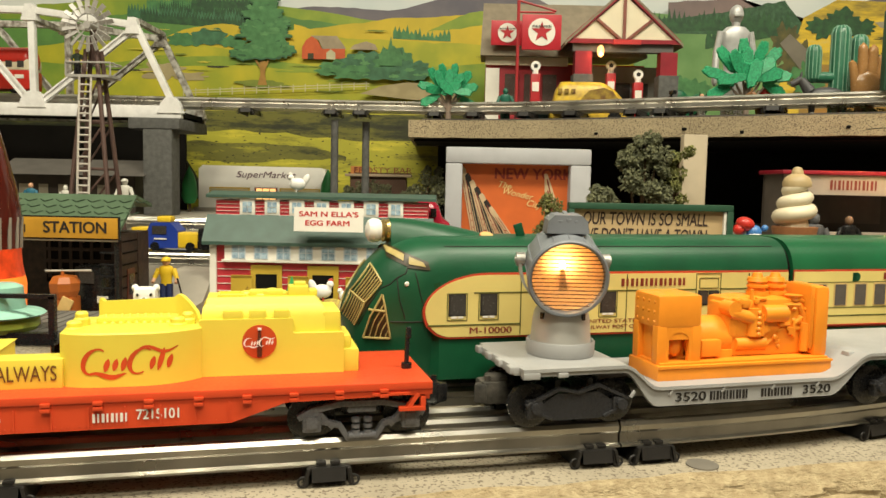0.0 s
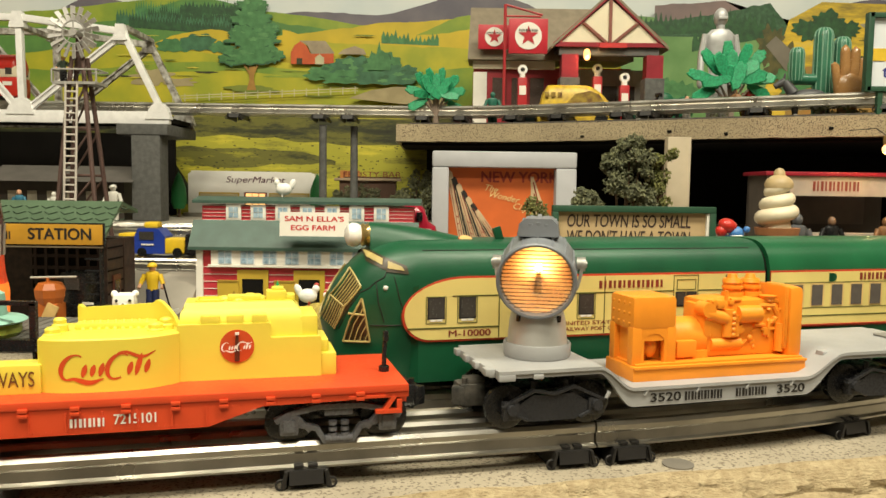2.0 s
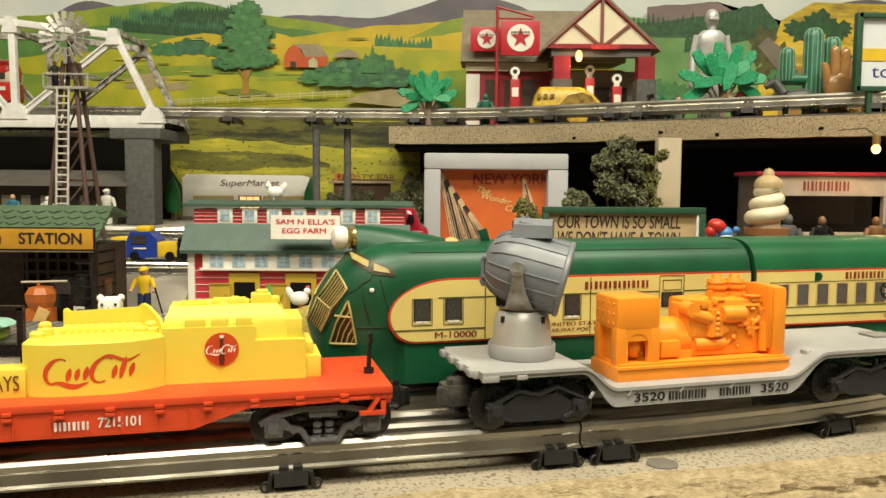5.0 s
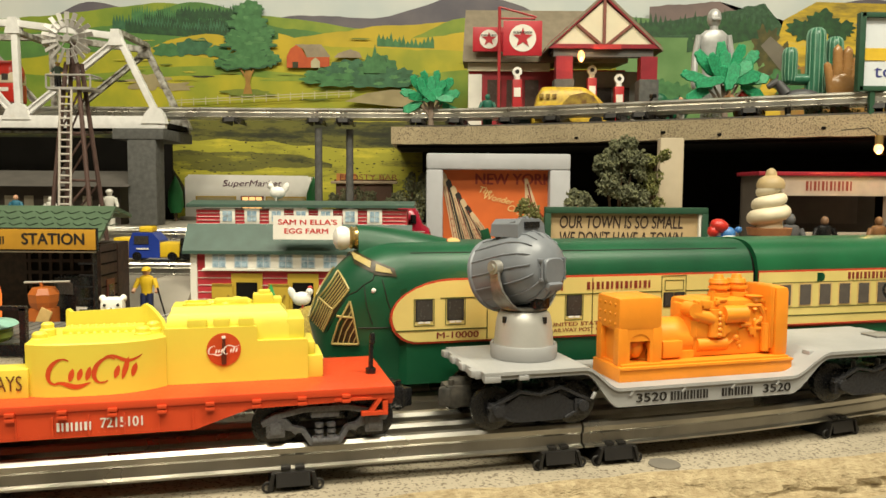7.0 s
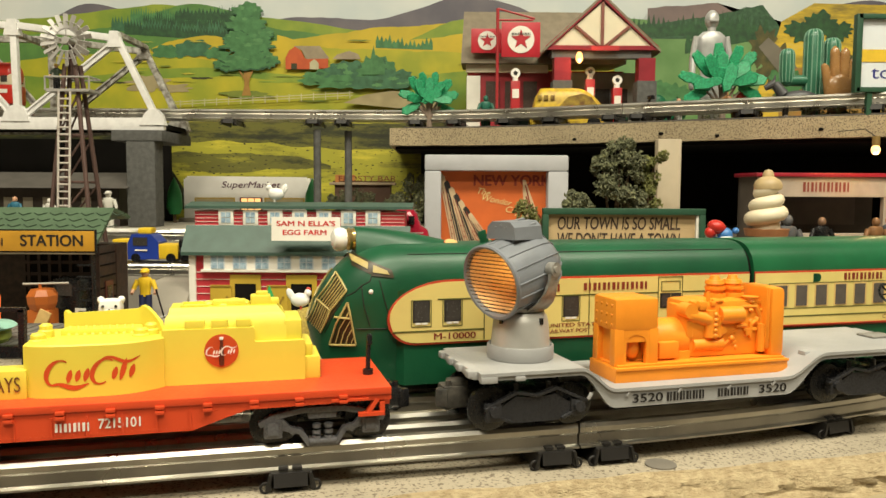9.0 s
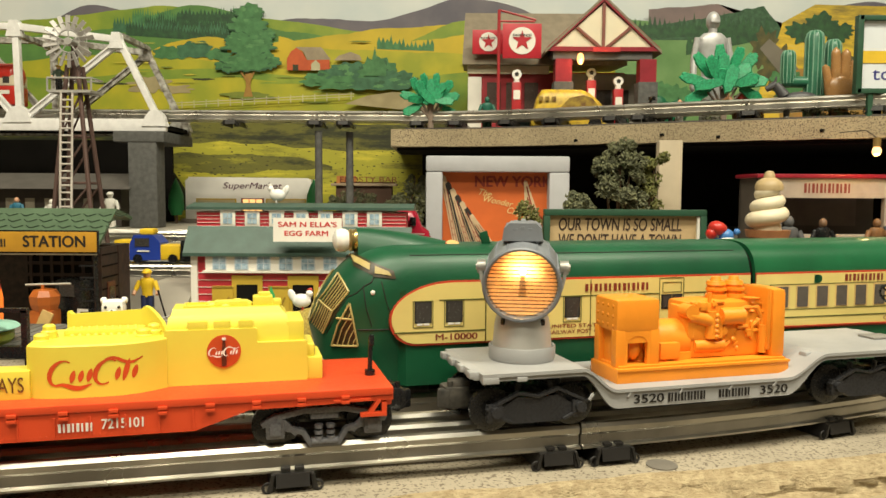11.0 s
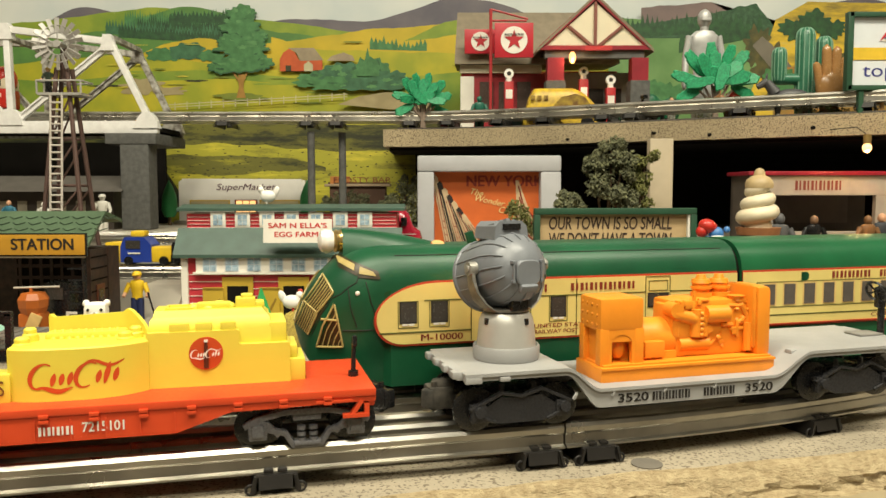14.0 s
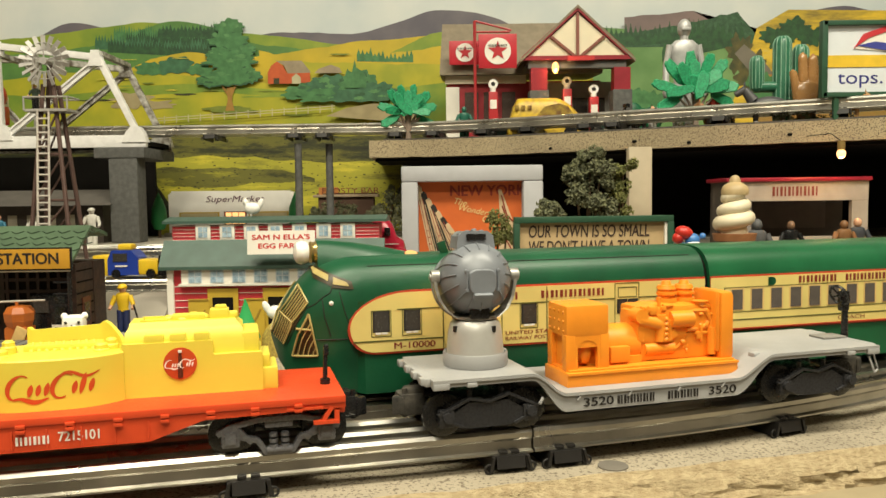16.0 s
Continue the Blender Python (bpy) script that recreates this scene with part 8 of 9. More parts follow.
    part("counter", B((0, -0.004, 0.0415), (0.142, 0.014, 0.0035)), WR, h)
    part("base_wall", B((0, 0.002, 0.02), (0.142, 0.006, 0.04)), mat("dark_red_wall", (0.2, 0.03, 0.025), 0.5), h)
    part("back_wall", B((0, 0.05, 0.05), (0.142, 0.004, 0.1)), mat("dim_wall", (0.1, 0.08, 0.065), 0.7), h)
    part("side_wall", B((-0.0695, 0.027, 0.05), (0.003, 0.046, 0.1)), bpy.data.materials["dim_wall"], h)
    part("roof_edge", B((-0.001, 0.024, 0.1015), (0.149, 0.06, 0.004), bevel=0.001), mat("crimson_edge", (0.3, 0.015, 0.03), 0.4), h)
    bars("sign_bar", 6, 0.048, 0.0095, pose(-0.004, -0.0033, 0.0895), DKRED, h)
    part("picture_strip", B((0.012, 0.0475, 0.065), (0.08, 0.001, 0.03)), mat("dull_menu", (0.16, 0.12, 0.1), 0.6), h)
    one("counter_step", B((0.42, 0.757, 0.0553), (0.12, 0.026, 0.0105)), GREYROAD, Matrix(), "grey step before the lunch counter", "step", kind="structure")
    GREYF = mat("grey_figure", (0.09, 0.09, 0.095), 0.6)
    figure("counter_figure", pose(0.352, 0.745, 0.05), 0.062, GREYF, GREYF, GREYF, None, "grey toy figure standing at the lunch counter")
    figure("counter_figure", pose(0.3885, 0.752, 0.0606), 0.049, BROWNFIG, BLACKPL, BLACKPL, None, "toy figure in black by the lunch counter")
    figure("counter_figure", pose(0.441, 0.752, 0.0606), 0.049, mat("tan_figure", (0.2, 0.095, 0.035), 0.5), bpy.data.materials["tan_figure"], BROWNFIG, None, "tan toy figure by the lunch counter")
    figure("counter_figure", pose(0.4555, 0.754, 0.0606), 0.051, SKIN, mat("slate_coat", (0.04, 0.045, 0.055), 0.6), BLACKPL, None, "dark haired toy figure in a slate coat")
    lb = thing("hanging_bulb", pose(0.428, 0.735, 0.1745), "small lit amber bulb hanging below the shelf", "lamp")
    part("glass", S((0, 0, 0), 0.0042, (1, 1, 1.1)), mat("lit_bulb", (1.0, 0.55, 0.22), 0.4, glow=2.0), lb)
    bm = bmesh.new()
    tube(bm, [V(0, 0, 0.012), V(0.0, 0.02, 0.021), V(0.0, 0.074, 0.0225)], 0.0005, 6)
    part("wire", bm, BLACKPL, lb)
    part("socket", R((0, 0, 0.004), (0, 0, 0.0125), 0.0035), mat("brass_fitting", (0.5, 0.33, 0.12), 0.4, 0.7), lb)


def small_lamps():
    """Warm light of the two bulbs that hang in the town."""
    for x, y, z, power in ((0.428, 0.733, 0.1675, 0.07), (0.2005, 1.036, 0.3025, 0.05)):
        lamp = bpy.data.lights.new("bulb_light", "POINT")
        lamp.energy, lamp.color, lamp.shadow_soft_size = power, (1.0, 0.55, 0.2), 0.003
        new("bulb_light", lamp).matrix_world = pose(x, y, z)


small_lamps()
barn()
station()
windmill()
left_side()
market()
boards()


# ---- the upper shelf ----
def gas_station():
    y0 = 1.10
    t_ = thing("toy_gas_station", pose(0.186, y0, 0.2125), "red and cream toy filling station with brown gabled roof", "filling station")
    WINE = mat("wine_red_paint", (0.27, 0.018, 0.03), 0.4)
    ROOF = mat("brown_grey_roof", (0.23, 0.19, 0.13), 0.7, var=0.2, scale=90)
    CRM = mat("cream_stucco", (0.72, 0.65, 0.48), 0.6, var=0.06)
    part("wall", B((-0.02, 0.04, 0.045), (0.22, 0.05, 0.09)), mat("red_wall_paint", (0.36, 0.025, 0.035), 0.45), t_)
    part("fascia", B((-0.075, 0.0125, 0.0925), (0.115, 0.006, 0.011)), CRM, t_)
    part("white_door", B((-0.122, 0.0135, 0.045), (0.019, 0.004, 0.075)), WHITE, t_)
    for x in (-0.095, -0.068, -0.042):
        part("pane", B((x, 0.0135, 0.05), (0.019, 0.003, 0.05)), mat("brown_pane", (0.1, 0.07, 0.06), 0.25) if x < -0.09 else bpy.data.materials["brown_pane"], t_)
    part("office_wall", B((0.062, 0.0138, 0.045), (0.13, 0.004, 0.085)), mat("grey_office_wall", (0.23, 0.22, 0.2), 0.6), t_)
    for x in (0.035, 0.06, 0.085):
        part("office_window", B((x, 0.011, 0.05), (0.02, 0.002, 0.03)), WINDOW, t_)
    bm = bmesh.new()
    loft(bm, [[V(-0.14, 0.0, 0.098), V(-0.14, 0.0, 0.102), V(-0.135, 0.045, 0.178), V(-0.135, 0.09, 0.102)], [V(0.09, 0.0, 0.098), V(0.09, 0.0, 0.102), V(0.085, 0.045, 0.178), V(0.085, 0.09, 0.102)]])
    part("main_roof", bm, ROOF, t_)
    # porch with half-timbered gable
    gx, gw = 0.045, 0.0735
    bm = bmesh.new()
    slab(bm, [(gx - gw + 0.006, 0.112), (gx + gw - 0.006, 0.112), (gx, 0.170)], -0.052, -0.048)
    part("gable", bm, CRM, t_, "cream gable")
    for x0, z0, x1, z1, w in ((gx - gw, 0.110, gx, 0.1765, 0.0052), (gx + gw, 0.110, gx, 0.1765, 0.0052), (gx - gw, 0.1105, gx + gw, 0.1105, 0.0055), (gx, 0.111, gx, 0.170, 0.0038), (gx - 0.003, 0.112, gx - 0.036, 0.139, 0.0034), (gx + 0.003, 0.112, gx + 0.036, 0.139, 0.0034)):
        ln = math.hypot(x1 - x0, z1 - z0)
        part("timber", B(((x0 + x1) / 2, -0.0535, (z0 + z1) / 2), (ln, 0.004, w), ry=-math.degrees(math.atan2(z1 - z0, x1 - x0))), WINE if w > 0.005 else mat("brown_timber", (0.22, 0.07, 0.05), 0.5), t_)
    for s_ in (-1, 1):
        bm = bmesh.new()
        a, b = V(gx + s_ * (gw + 0.004), -0.056, 0.1085), V(gx, -0.056, 0.1805)
        loft(bm, [[a, b, b + V(0, 0, -0.004), a + V(0, 0, -0.004)], [p + V(0, 0.10, 0) for p in (a, b, b + V(0, 0, -0.004), a + V(0, 0, -0.004))]])
        part("porch_roof", bm, ROOF, t_)
    part("porch_beam", B((gx, -0.045, 0.1025), (0.132, 0.012, 0.010)), mat("dark_grey_beam", (0.1, 0.095, 0.09), 0.6), t_)
    part("porch_soffit", B((gx, -0.018, 0.1085), (0.13, 0.06, 0.003)), bpy.data.materials["dark_grey_beam"], t_)
    for x in (gx - 0.052, gx + 0.060):
        p = part("porch_column", B((x, -0.045, 0.0825), (0.022, 0.02, 0.030)), WINE, t_)
        part("column_foot", B((x, -0.045, 0.0338), (0.026, 0.024, 0.0675), bevel=0.001), CONC, p)
    part("name_bar", B((gx + 0.004, -0.0565, 0.1095), (0.036, 0.002, 0.006)), mat("red_name_board", (0.5, 0.03, 0.03), 0.5), t_)
    part("porch_bulb", S((0.0145, -0.0565, 0.0972), 0.0060, (0.8, 0.8, 1.3)), mat("lit_porch_bulb", (1.0, 0.52, 0.17), 0.4, glow=1.5), t_, "lit amber porch bulb")

    def star_sign(m, w, h, name, label):
        s_ = part(name, B((0, 0, 0), (w, 0.003, h), bevel=0.0006), mat("sign_red", (0.5, 0.02, 0.035), 0.4), None)
        s_.parent = sp
        s_.matrix_local = m
        d = part("disc", R((w * 0.0, -0.0014, 0), (w * 0.0, -0.0024, 0), min(w, h) * 0.39, seg=36), WHITE, s_)
        bm = bmesh.new()
        r_ = min(w, h) * 0.3
        slab(bm, [((r_ if k % 2 == 0 else r_ * 0.4) * math.sin(math.pi * k / 5), (r_ if k % 2 == 0 else r_ * 0.4) * math.cos(math.pi * k / 5)) for k in range(10)], -0.0031, -0.0022)
        part("star", bm, mat("star_red", (0.45, 0.02, 0.03), 0.4), d)
        bars("sign_bar", 6, w * 0.5, h * 0.06, pose(0, -0.0035, h * 0.16), INK, d)
        return s_
    sp = thing("sign_post", pose(0.094, 1.0665, 0.2125), "red filling station sign with a star on a red pole", "sign")
    RP = mat("red_pole_paint", (0.4, 0.03, 0.035), 0.4)
    part("pole", R((0, 0, 0), (0, 0, 0.165), 0.0022, seg=10), RP, sp)
    part("arm", R((0, 0, 0.150), (0.048, 0, 0.150), 0.0014, seg=8), RP, sp)
    part("brace", R((0, 0, 0.165), (0.050, 0, 0.152), 0.0014, seg=8), RP, sp)
    star_sign(pose(0.031, -0.003, 0.1235), 0.052, 0.046, "hanging_sign", "red sign")
    w = thing("wall_sign", pose(0.0815, 1.092, 0.2125), "red wall sign with a white disc on the station roof", "sign")
    sp = w
    s2 = star_sign(pose(0, 0, 0.127), 0.044, 0.033, "panel", "red panel")
    part("bracket", B((0, 0.01, 0.118), (0.006, 0.02, 0.004)), RP, w)
    for k, (x, y, h) in enumerate(((0.221, 1.075, 0.0), (0.257, 1.07, -0.012), (0.118, 1.06, -0.005))):
        g = thing("gas_pump", pose(x, y, 0.2125), "red toy fuel pump with a white globe", "fuel pump", "fuel pumps")
        part("body", B((0, 0, 0.037 + h / 2), (0.0125, 0.011, 0.072 + h), bevel=0.001), mat("pump_red", (0.42, 0.02, 0.025), 0.35) if k == 0 else bpy.data.materials["pump_red"], g)
        part("dial", B((0, -0.0058, 0.056 + h), (0.009, 0.0008, 0.012)), WHITE, g)
        bm = bmesh.new()
        rod(bm, (0, -0.003, 0.0835 + h), (0, 0.003, 0.0835 + h), 0.0064, seg=24)
        rod(bm, (0, 0, 0.072 + h), (0, 0, 0.078 + h), 0.004, seg=10)
        gl = part("globe", bm, WHITEPL, g)
        part("globe_mark", R((0, -0.0035, 0.0835 + h), (0, -0.0028, 0.0835 + h), 0.0032, seg=5), INK, gl)
    figure("attendant_figure", pose(0.0775, 1.04, 0.2125), 0.046, mat("green_figure", (0.02, 0.13, 0.09), 0.4), bpy.data.materials["green_figure"], bpy.data.materials["green_figure"], None, "dark green toy attendant by the sign pole")
    bm = bmesh.new()
    box(bm, (0, 0, 0.012), (0.05, 0.016, 0.024), bevel=0.003)
    one("toolbox", bm, mat("pale_blue_box", (0.2, 0.36, 0.4), 0.5), pose(0.13, 1.045, 0.2125), "pale blue toy box near the pumps", "box")


def shelf_things():
    TAXI = mat("taxi_yellow", (0.66, 0.45, 0.03), 0.4, col2=(0.42, 0.27, 0.04), scale=120)
    v = thing("toy_taxi", pose(0.187, 1.037, 0.2125), "yellow streamlined toy taxi with worn brown windows beside the track", "car")
    bm = bmesh.new()
    rings = []
    for k in range(17):
        f = k / 16
        x = -0.051 + 0.1 * f
        h = 0.020 + 0.036 * min(1, (f / 0.13)) ** 0.5 if f < 0.62 else 0.056 - 0.030 * ((f - 0.62) / 0.38) ** 1.7
        w = 0.017 * (0.8 + 0.2 * math.sin(math.pi * f))
        rings.append([V(x, -w * math.copysign(abs(math.cos(math.pi * i / 12)) ** 0.6, math.cos(math.pi * i / 12)), 0.008 + (h - 0.008) * math.sin(math.pi * i / 12) ** 0.5) for i in range(13)])
    loft(bm, rings)
    part("body", bm, TAXI, v)
    GLZ = mat("worn_brown_glazing", (0.16, 0.09, 0.04), 0.2, col2=(0.34, 0.24, 0.05), scale=140)
    bm = bmesh.new()
    slab(bm, [(-0.016, 0.030), (-0.004, 0.043), (0.014, 0.047), (0.026, 0.043), (0.036, 0.030)], -0.0182, 0.0182)
    part("side_glazing", bm, GLZ, v)
    bm = bmesh.new()
    for k in range(3):
        box(bm, (-0.041 + k * 0.0085, -0.0162, 0.042), (0.0055, 0.002, 0.006), bevel=0.0005)
    part("side_window", bm, GLZ, v)
    part("side_trim", B((-0.004, -0.0172, 0.024), (0.07, 0.002, 0.0016)), BLACKPL, v)
    for x in (-0.028, 0.03):
        for y in (-0.0145, 0.0145):
            part("wheel", R((x, y - 0.0025, 0.009), (x, y + 0.0025, 0.009), 0.009, seg=20), BLACKPL, v)
    part("bumper", B((-0.051, 0, 0.010), (0.005, 0.03, 0.012), bevel=0.002), TAXI, v)
    part("tail_trim", B((0.0475, 0, 0.014), (0.004, 0.028, 0.005), bevel=0.001), SILVER, v)

    def palm(m, w, h, label, seed):
        rnd = random.Random(seed)
        GRN = bpy.data.materials.get("emerald_plastic") or mat("emerald_plastic", (0.025, 0.36, 0.16), 0.45, col2=(0.012, 0.2, 0.085), scale=420, bump=1.0, fine=650)
        t_ = thing("toy_tree", m, label, "tree", "plastic trees")
        rows_ = [(0.66, 8, -0.14, 1.14, 0.0), (0.40, 5, 0.02, 0.98, -0.007), (0.10, 2, 0.3, 0.7, -0.011)]
        for reach, count, a0, a1, fwd in rows_:
            for k in range(count):
                a = math.pi * (a0 + (a1 - a0) * (k + rnd.uniform(-0.2, 0.2)) / (count - 1))
                c = V(reach * w * math.cos(a), fwd + rnd.uniform(-0.003, 0.003), h * 0.60 + reach * 0.55 * h * math.sin(a))
                n = 44
                ln, wd = w * rnd.uniform(0.30, 0.38), w * rnd.uniform(0.115, 0.15)
                front = []
                for i in range(n):
                    f = 2 * math.pi * i / n
                    r_ = 1 + 0.05 * math.sin(7 * f + k) + 0.03 * math.sin(13 * f)
                    front.append(V(ln * r_ * math.copysign(abs(math.cos(f)) ** 0.8, math.cos(f)), 0, wd * r_ * math.copysign(abs(math.sin(f)) ** 0.8, math.sin(f)) * (1.0 + 0.25 * math.cos(f))))
                q = pose(c.x, c.y, c.z, rnd.uniform(-22, 10), -math.degrees(a) + rnd.uniform(-14, 14), rnd.uniform(-14, 14))
                bm = bmesh.new()
                loft(bm, [[q @ (p * 0.9 + V(0, -0.0018, 0)) for p in front], [q @ p for p in front], [q @ (p * 0.9 + V(0, 0.0018, 0)) for p in front]])
                part("frond", bm, GRN, t_)
        bm = bmesh.new()
        rod(bm, (0, 0, 0), (0, 0, h * 0.55), 0.0042, 0.003, seg=8)
        for k in range(6):
            a = math.pi * (k + 0.5) / 6
            rod(bm, (0, 0, h * 0.25), (0.4 * w * math.cos(a), 0, h * (0.45 + 0.15 * math.sin(a))), 0.0025, 0.0012, seg=6)
        part("trunk", bm, mat("grey_brown_trunk", (0.24, 0.18, 0.14), 0.6), t_)
    palm(pose(0.003, 1.03, 0.2125), 0.040, 0.066, "emerald plastic toy tree beside the track", 1)
    palm(pose(0.357, 0.945, 0.2125), 0.052, 0.086, "wide emerald plastic toy tree before the robot", 2)
    bm = bmesh.new()
    for x, z, r_ in ((0, 0.02, 0.02), (0.014, 0.03, 0.014), (-0.012, 0.036, 0.013)):
        ball(bm, (x, 0, z), r_, (1, 0.4, 1.2))
    one("toy_shrub", bm, mat("deep_green_plastic", (0.01, 0.16, 0.07), 0.45, var=0.4, scale=200), pose(0.322, 1.06, 0.2125), "deep green plastic shrub beside the filling station", "shrub")
    # silver robot figurine
    SV = mat("silver_plastic", (0.5, 0.5, 0.5), 0.42, 0.3, scale=100)
    b = bmesh.new()
    ball(b, (0, 0, 0.136), 0.0105, (0.95, 0.95, 1.15))
    box(b, (0, -0.008, 0.134), (0.013, 0.006, 0.0035), bevel=0.001)
    rod(b, (0, 0, 0.118), (0, 0, 0.128), 0.006, seg=12)
    loft(b, [[V(w * math.cos(a), w * 0.5 * math.sin(a), z) for a in [2 * math.pi * i / 16 for i in range(16)]] for w, z in ((0.014, 0.062), (0.0165, 0.078), (0.0205, 0.104), (0.0215, 0.114), (0.013, 0.121))])
    for s_ in (-1, 1):
        tube(b, [V(s_ * 0.0215, 0, 0.115), V(s_ * 0.0265, 0, 0.09), V(s_ * 0.0285, -0.004, 0.062)], 0.0048, 10)
        ball(b, (s_ * 0.029, -0.005, 0.055), 0.0052, (0.8, 0.8, 1.4))
        rod(b, (s_ * 0.0085, 0, 0.0), (s_ * 0.0085, 0, 0.068), 0.0075, 0.0085, seg=14)
    bmesh.ops.scale(b, vec=(0.86, 0.9, 1.0), verts=b.verts)
    one("toy_robot", b, SV, pose(0.357, 0.992, 0.2125), "plain silver plastic robot figurine standing behind a tree", "figurine")
    # cactuses
    CG = mat("cactus_green", (0.03, 0.15, 0.085), 0.35, var=0.2, scale=150)
    CL = mat("cactus_pale_rib", (0.2, 0.36, 0.26), 0.4)

    def cactus(m, cols, label, body, ribm, category="cactus"):
        t_ = thing("toy_cactus", m, label, category, "cactuses")
        for k, (x, y, z0, z1, r_) in enumerate(cols):
            bm = bmesh.new()
            n = 12
            prof = [(r_ * 0.85, z0), (r_, z0 + 0.2 * (z1 - z0)), (r_, z1 - r_), (r_ * 0.85, z1 - r_ * 0.45), (r_ * 0.5, z1 - r_ * 0.12), (0, z1)]
            lathe(bm, prof, pose(x, y, 0), 24)
            c = part("stem", bm, body, t_)
            if ribm:
                bm = bmesh.new()
                for j in range(n):
                    a = 2 * math.pi * j / n
                    tube(bm, [V(x + q * math.cos(a), y + q * math.sin(a), z) for q, z in prof[:-1]], r_ * 0.07, 6)
                part("rib", bm, ribm, c)
            if k:
                part("elbow", R((cols[0][0], cols[0][1], z0 + 0.002), (x, y, z0 + 0.002), r_ * 0.8), body, t_)
                part("elbow_end", S((x, y, z0 + 0.002), r_ * 0.85), body, t_)
    cactus(pose(0.437, 0.888, 0.2125), [(0, 0, 0, 0.105, 0.0098), (-0.029, 0, 0.045, 0.083, 0.0078), (0.023, 0.004, 0.03, 0.096, 0.0088)], "dark green ribbed toy saguaro cactus", CG, CL)
    TANG = mat("tan_gloss", (0.36, 0.19, 0.07), 0.25)
    t_ = thing("toy_cactus", pose(0.4535, 0.862, 0.2125), "glossy tan finger-shaped toy cactus", "cactus", "cactuses")
    bm = bmesh.new()
    lathe(bm, [(0.010, 0), (0.0105, 0.012), (0.0125, 0.022), (0.0160, 0.034), (0.0150, 0.044), (0.009, 0.050), (0, 0.051)], Matrix.Diagonal((1.0, 0.6, 1.0, 1)), 24)
    part("stem", bm, TANG, t_)
    for x0, x1, z1, r_ in ((-0.011, -0.0165, 0.058, 0.0044), (-0.004, -0.0055, 0.076, 0.0052), (0.0045, 0.006, 0.074, 0.0054), (0.0115, 0.0155, 0.064, 0.0048)):
        bm = bmesh.new()
        rings = []
        for k in range(13):
            f = k / 12
            q = r_ * (1.15 - 0.2 * f) * math.sqrt(max(0.02, 1 - max(0, (f - 0.85) / 0.15) ** 2))
            rings.append([V(x0 + (x1 - x0) * f + q * math.cos(2 * math.pi * i / 14), -0.001 + q * 0.9 * math.sin(2 * math.pi * i / 14), 0.034 + (z1 + r_ - 0.034) * f) for i in range(14)])
        loft(bm, rings)
        part("finger", bm, TANG, t_)
    # animals and clutter behind the rail
    def beast(m, k, body, sock, label, name="toy_horse"):
        p = []
        b = bmesh.new()
        ball(b, (0, 0, 0.026 * k), 0.0105 * k, (1.9, 0.8, 0.85))
        rod(b, (-0.017 * k, 0, 0.03 * k), (-0.027 * k, 0, 0.044 * k), 0.007 * k, 0.0045 * k, seg=12)
        rod(b, (-0.026 * k, 0, 0.044 * k), (-0.037 * k, 0, 0.038 * k), 0.0048 * k, 0.0032 * k, seg=12)
        for s_ in (-1, 1):
            rod(b, (-0.027 * k, s_ * 0.002 * k, 0.047 * k), (-0.0265 * k, s_ * 0.003 * k, 0.053 * k), 0.0015 * k, 0.0003 * k, seg=6)
            for x in (-0.014, 0.015):
                rod(b, (x * k, s_ * 0.005 * k, 0.006 * k), (x * k, s_ * 0.005 * k, 0.024 * k), 0.0022 * k, 0.004 * k, seg=8)
        rod(b, (0.019 * k, 0, 0.03 * k), (0.028 * k, 0, 0.012 * k), 0.0026 * k, 0.0012 * k, seg=8)
        p.append((b, body))
        b = bmesh.new()
        for s_ in (-1, 1):
            for x in (-0.014, 0.015):
                rod(b, (x * k, s_ * 0.005 * k, 0.0), (x * k, s_ * 0.005 * k, 0.006 * k), 0.0028 * k, 0.0022 * k, seg=8)
        p.append((b, sock))
        joined(name, p, m, label, "animal figurine", "toy animals")
    HG = mat("charcoal_horse", (0.06, 0.06, 0.065), 0.45)
    beast(pose(0.411, 0.862, 0.2125, 0, 0, -14), 0.95, HG, WHITEPL, "charcoal toy horse with white socks behind the track")
    beast(pose(0.366, 0.90, 0.2125, 0, 0, -30), 0.7, mat("brown_beast", (0.25, 0.11, 0.04), 0.5), WHITEPL, "small brown toy calf behind the track", "toy_calf")
    beast(pose(0.478, 0.82, 0.2125, 0, 0, 150), 0.62, mat("tan_beast", (0.42, 0.23, 0.09), 0.5), bpy.data.materials["tan_beast"], "tan toy lion lying before the advertising board", "toy_lion")
    beast(pose(0.265, 0.99, 0.2125, 0, 0, 10), 0.6, WHITEPL, WHITEPL, "white toy dog lying by the rail", "toy_dog")
    beast(pose(0.295, 0.99, 0.2125, 0, 0, 160), 0.75, BLACKPL, BLACKPL, "black toy animal beside the filling station", "toy_horse")
    # small things lying about beside the track
    bm = bmesh.new()
    box(bm, (0, 0, 0.014), (0.024, 0.012, 0.012), bevel=0.003)
    box(bm, (-0.002, 0, 0.023), (0.014, 0.010, 0.009), bevel=0.003)
    v = thing("toy_motor_car", pose(0.262, 1.03, 0.2125, 0, 0, 8), "small dark green toy car behind the upper track", "car")
    part("body", bm, mat("bottle_green_enamel", (0.01, 0.1, 0.05), 0.3), v)
    for x in (-0.007, 0.008):
        part("wheel", R((x, -0.0065, 0.0055), (x, 0.0065, 0.0055), 0.0055, seg=14), BLACKPL, v)
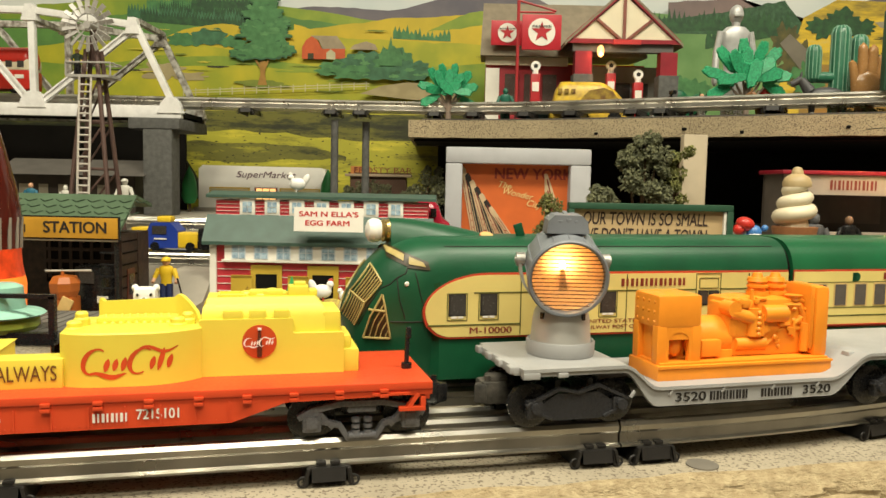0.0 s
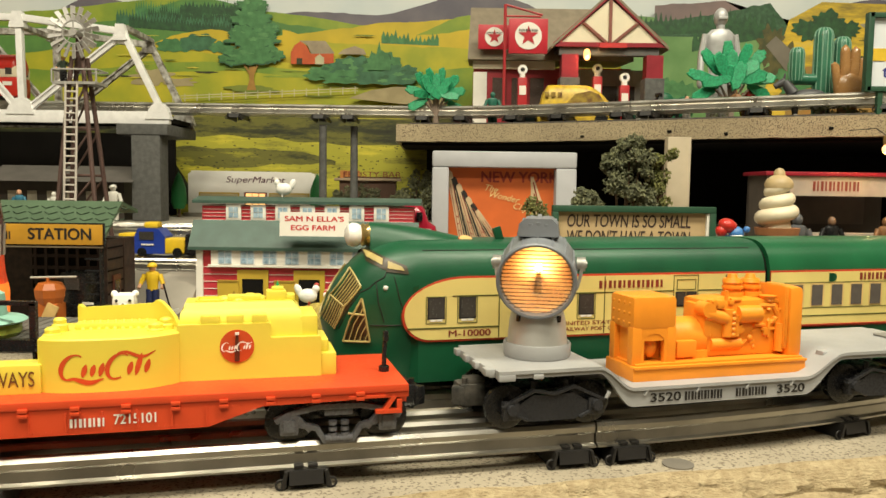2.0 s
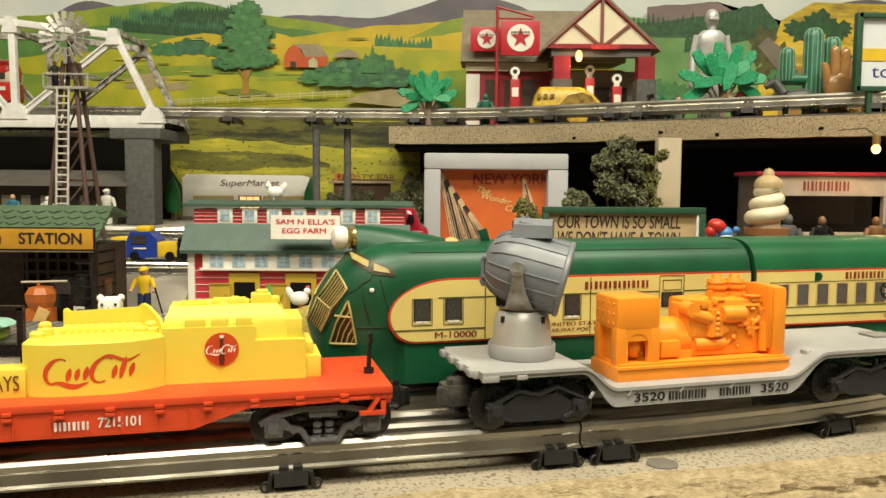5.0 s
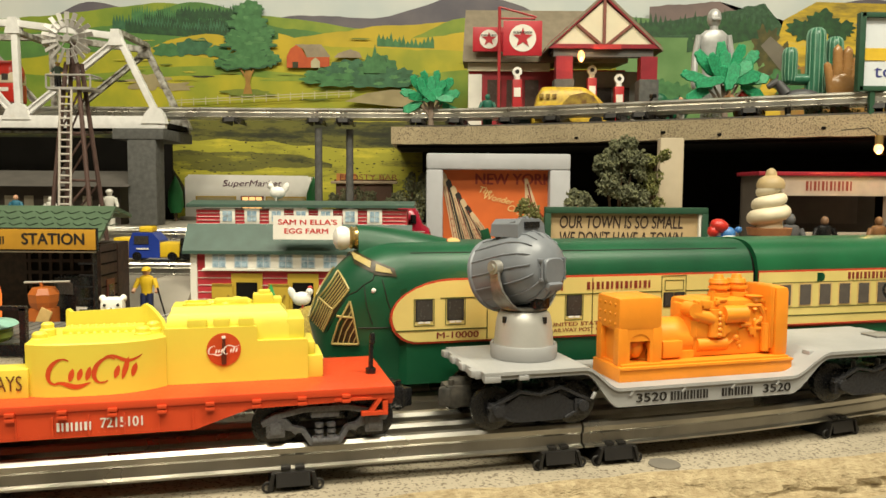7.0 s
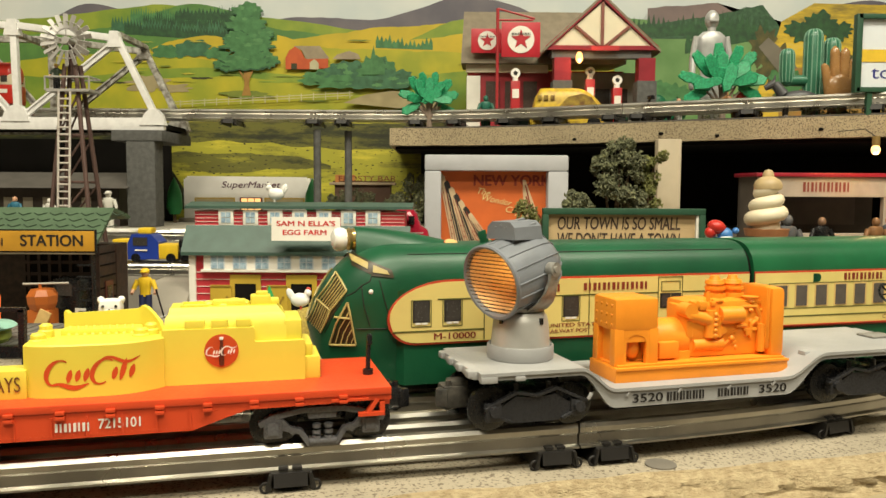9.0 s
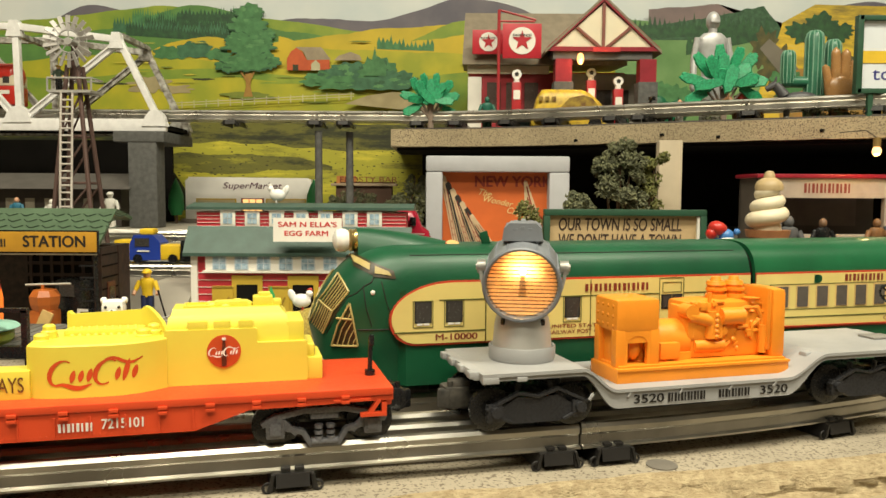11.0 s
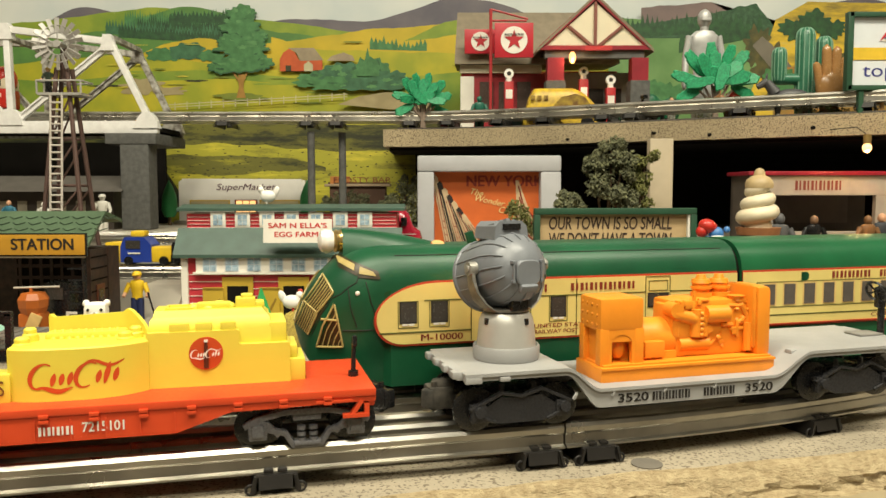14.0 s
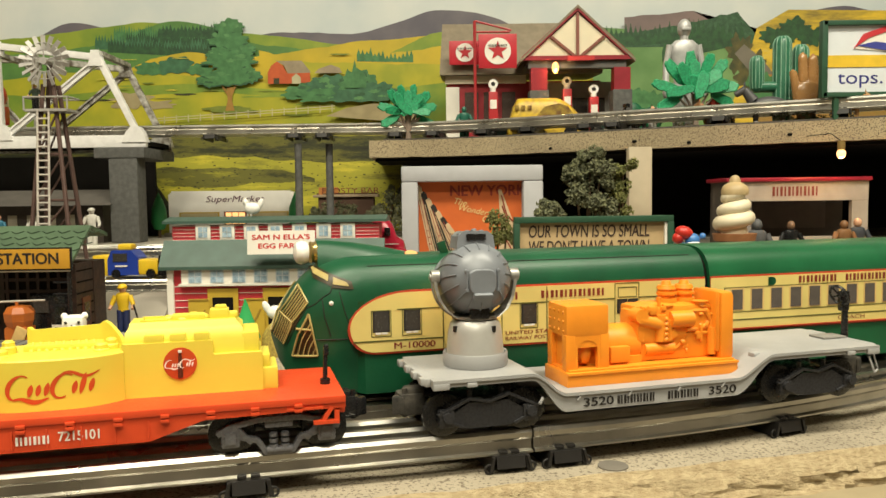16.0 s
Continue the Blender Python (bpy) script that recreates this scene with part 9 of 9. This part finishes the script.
    for k, (x, y, rz, ln) in enumerate(((0.288, 1.01, 25, 0.03), (0.302, 1.0, -40, 0.026), (0.318, 0.99, 15, 0.03), (0.296, 1.005, 70, 0.02), (0.309, 1.012, -15, 0.034), (0.325, 1.0, 50, 0.028), (0.282, 1.022, -60, 0.024))):
        bm = bmesh.new()
        rod(bm, (-ln / 2, 0, 0.004), (ln / 2, 0, 0.024 + 0.003 * k), 0.0028, 0.0015, seg=8)
        box(bm, (ln / 2, 0, 0.024 + 0.003 * k), (0.009, 0.005, 0.005), bevel=0.001)
        rod(bm, (-ln / 2, 0, 0.0), (-ln / 2, 0, 0.006), 0.004, seg=10)
        one("toy_tool", bm, BLACKPL, pose(x, y, 0.2125, 0, 0, rz), "small black toy tool leaning beside the upper track", "tool", "black toy tools")
    figure("visitor_figure", pose(0.307, 0.955, 0.2125), 0.034, SKIN, DKRED, WHITEPL, None, "small toy visitor in a red coat")
    figure("visitor_figure", pose(0.383, 0.955, 0.2125), 0.05, mat("red_toy", (0.5, 0.03, 0.02), 0.4), bpy.data.materials["red_toy"], WHITEPL, None, "red and white toy figure under the wide tree")
    bm = bmesh.new()
    ball(bm, (0, 0, 0.012), 0.012, (1.6, 0.8, 1))
    one("straw_heap", bm, OCHRE, pose(0.375, 0.915, 0.2125), "ochre straw heap behind the track", "heap")
    for k, (x, y, s_) in enumerate(((0.42, 0.85, 0.008), (0.45, 0.842, 0.007), (0.335, 0.945, 0.007))):
        bush(pose(x, y, 0.2125), [(0, 0, 0.008, 0.009), (0.012, 0, 0.007, 0.008)], 120, "low dry moss tuft by the upper track", OLIVEMOSS if k % 2 else MOSS, 0.0014, 20 + k)
    # advertising board
    a = thing("advertising_billboard", pose(0.522, 0.815, 0.2125), "white advertising board in a dark green frame", "billboard")
    GF = bpy.data.materials["dark_green_frame"]
    part("panel", B((0, 0.002, 0.066), (0.142, 0.003, 0.073)), mat("white_print", (0.66, 0.7, 0.74), 0.45, var=0.05), a)
    for nm, c, size in (("frame_rail", (0, 0, 0.1025), (0.150, 0.008, 0.005)), ("frame_rail", (0, 0, 0.028), (0.150, 0.008, 0.005)), ("frame_stile", (-0.0735, 0, 0.065), (0.006, 0.008, 0.08)), ("frame_stile", (0.0735, 0, 0.065), (0.006, 0.008, 0.08))):
        part(nm, B(c, size, bevel=0.0005), GF, a)
    for x in (-0.06, 0.06):
        part("leg", B((x, 0, 0.013), (0.005, 0.005, 0.026)), GF, a)
    part("yellow_band", B((0, 0.0002, 0.063), (0.14, 0.001, 0.0125)), mat("yellow_print", (0.75, 0.5, 0.04), 0.45), a)
    bm = bmesh.new()
    slab(bm, [(-0.04, 0.076), (-0.03, 0.091), (-0.005, 0.1), (0.04, 0.1), (0.06, 0.08), (0.02, 0.07)], -0.0004, 0.0004)
    part("cap_print", bm, WHITE, a)
    bm = bmesh.new()
    slab(bm, [(-0.042, 0.076), (-0.032, 0.091), (-0.005, 0.1), (0.04, 0.1), (0.03, 0.094), (-0.005, 0.094), (-0.026, 0.087)], -0.0012, -0.0005)
    part("cap_red", bm, mat("red_print", (0.55, 0.04, 0.05), 0.45), a)
    bm = bmesh.new()
    slab(bm, [(-0.038, 0.079), (-0.02, 0.083), (0.02, 0.078), (0.06, 0.079), (0.03, 0.071), (-0.01, 0.074)], -0.0012, -0.0005)
    part("cap_blue", bm, mat("blue_print", (0.05, 0.06, 0.3), 0.45), a)
    lettering("word", "tops.", 0.0135, pose(-0.0335, 0.0002, 0.0455), mat("navy_print", (0.04, 0.045, 0.22), 0.45), a, width=0.048)


gas_station()
shelf_things()


# ---- what moves: the searchlight's head turns on its base ----
def motions():
    turns = [(0.0, -4), (0.5, -3), (1.0, -1), (1.5, 1), (2.0, 5), (2.5, 27), (2.8, 47), (3.0, 61), (3.2, 75), (3.5, 101), (3.8, 126), (4.0, 149), (4.2, 178), (4.6, 232), (5.1, 287), (5.6, 339), (6.0, 384), (6.3, 420),
             (6.5, 442), (6.8, 474), (7.0, 495), (7.3, 538), (7.6, 582), (8.0, 625), (8.3, 665), (8.5, 688), (8.7, 717), (9.0, 765), (9.2, 788), (9.6, 856), (10.1, 936), (10.6, 1017), (11.0, 1082), (11.3, 1131),
             (11.5, 1164), (11.75, 1210), (12.0, 1258), (12.3, 1310), (12.6, 1363), (12.8, 1394), (13.0, 1438), (13.3, 1491), (13.5, 1526), (13.8, 1564), (14.0, 1587), (14.2, 1600), (14.5, 1604), (15.0, 1605), (16.0, 1605)]
    walk(HEAD, [(t, pose(-0.0955, 0, 0.0531, 0, 0, -21 - a)) for t, a in turns])


motions()
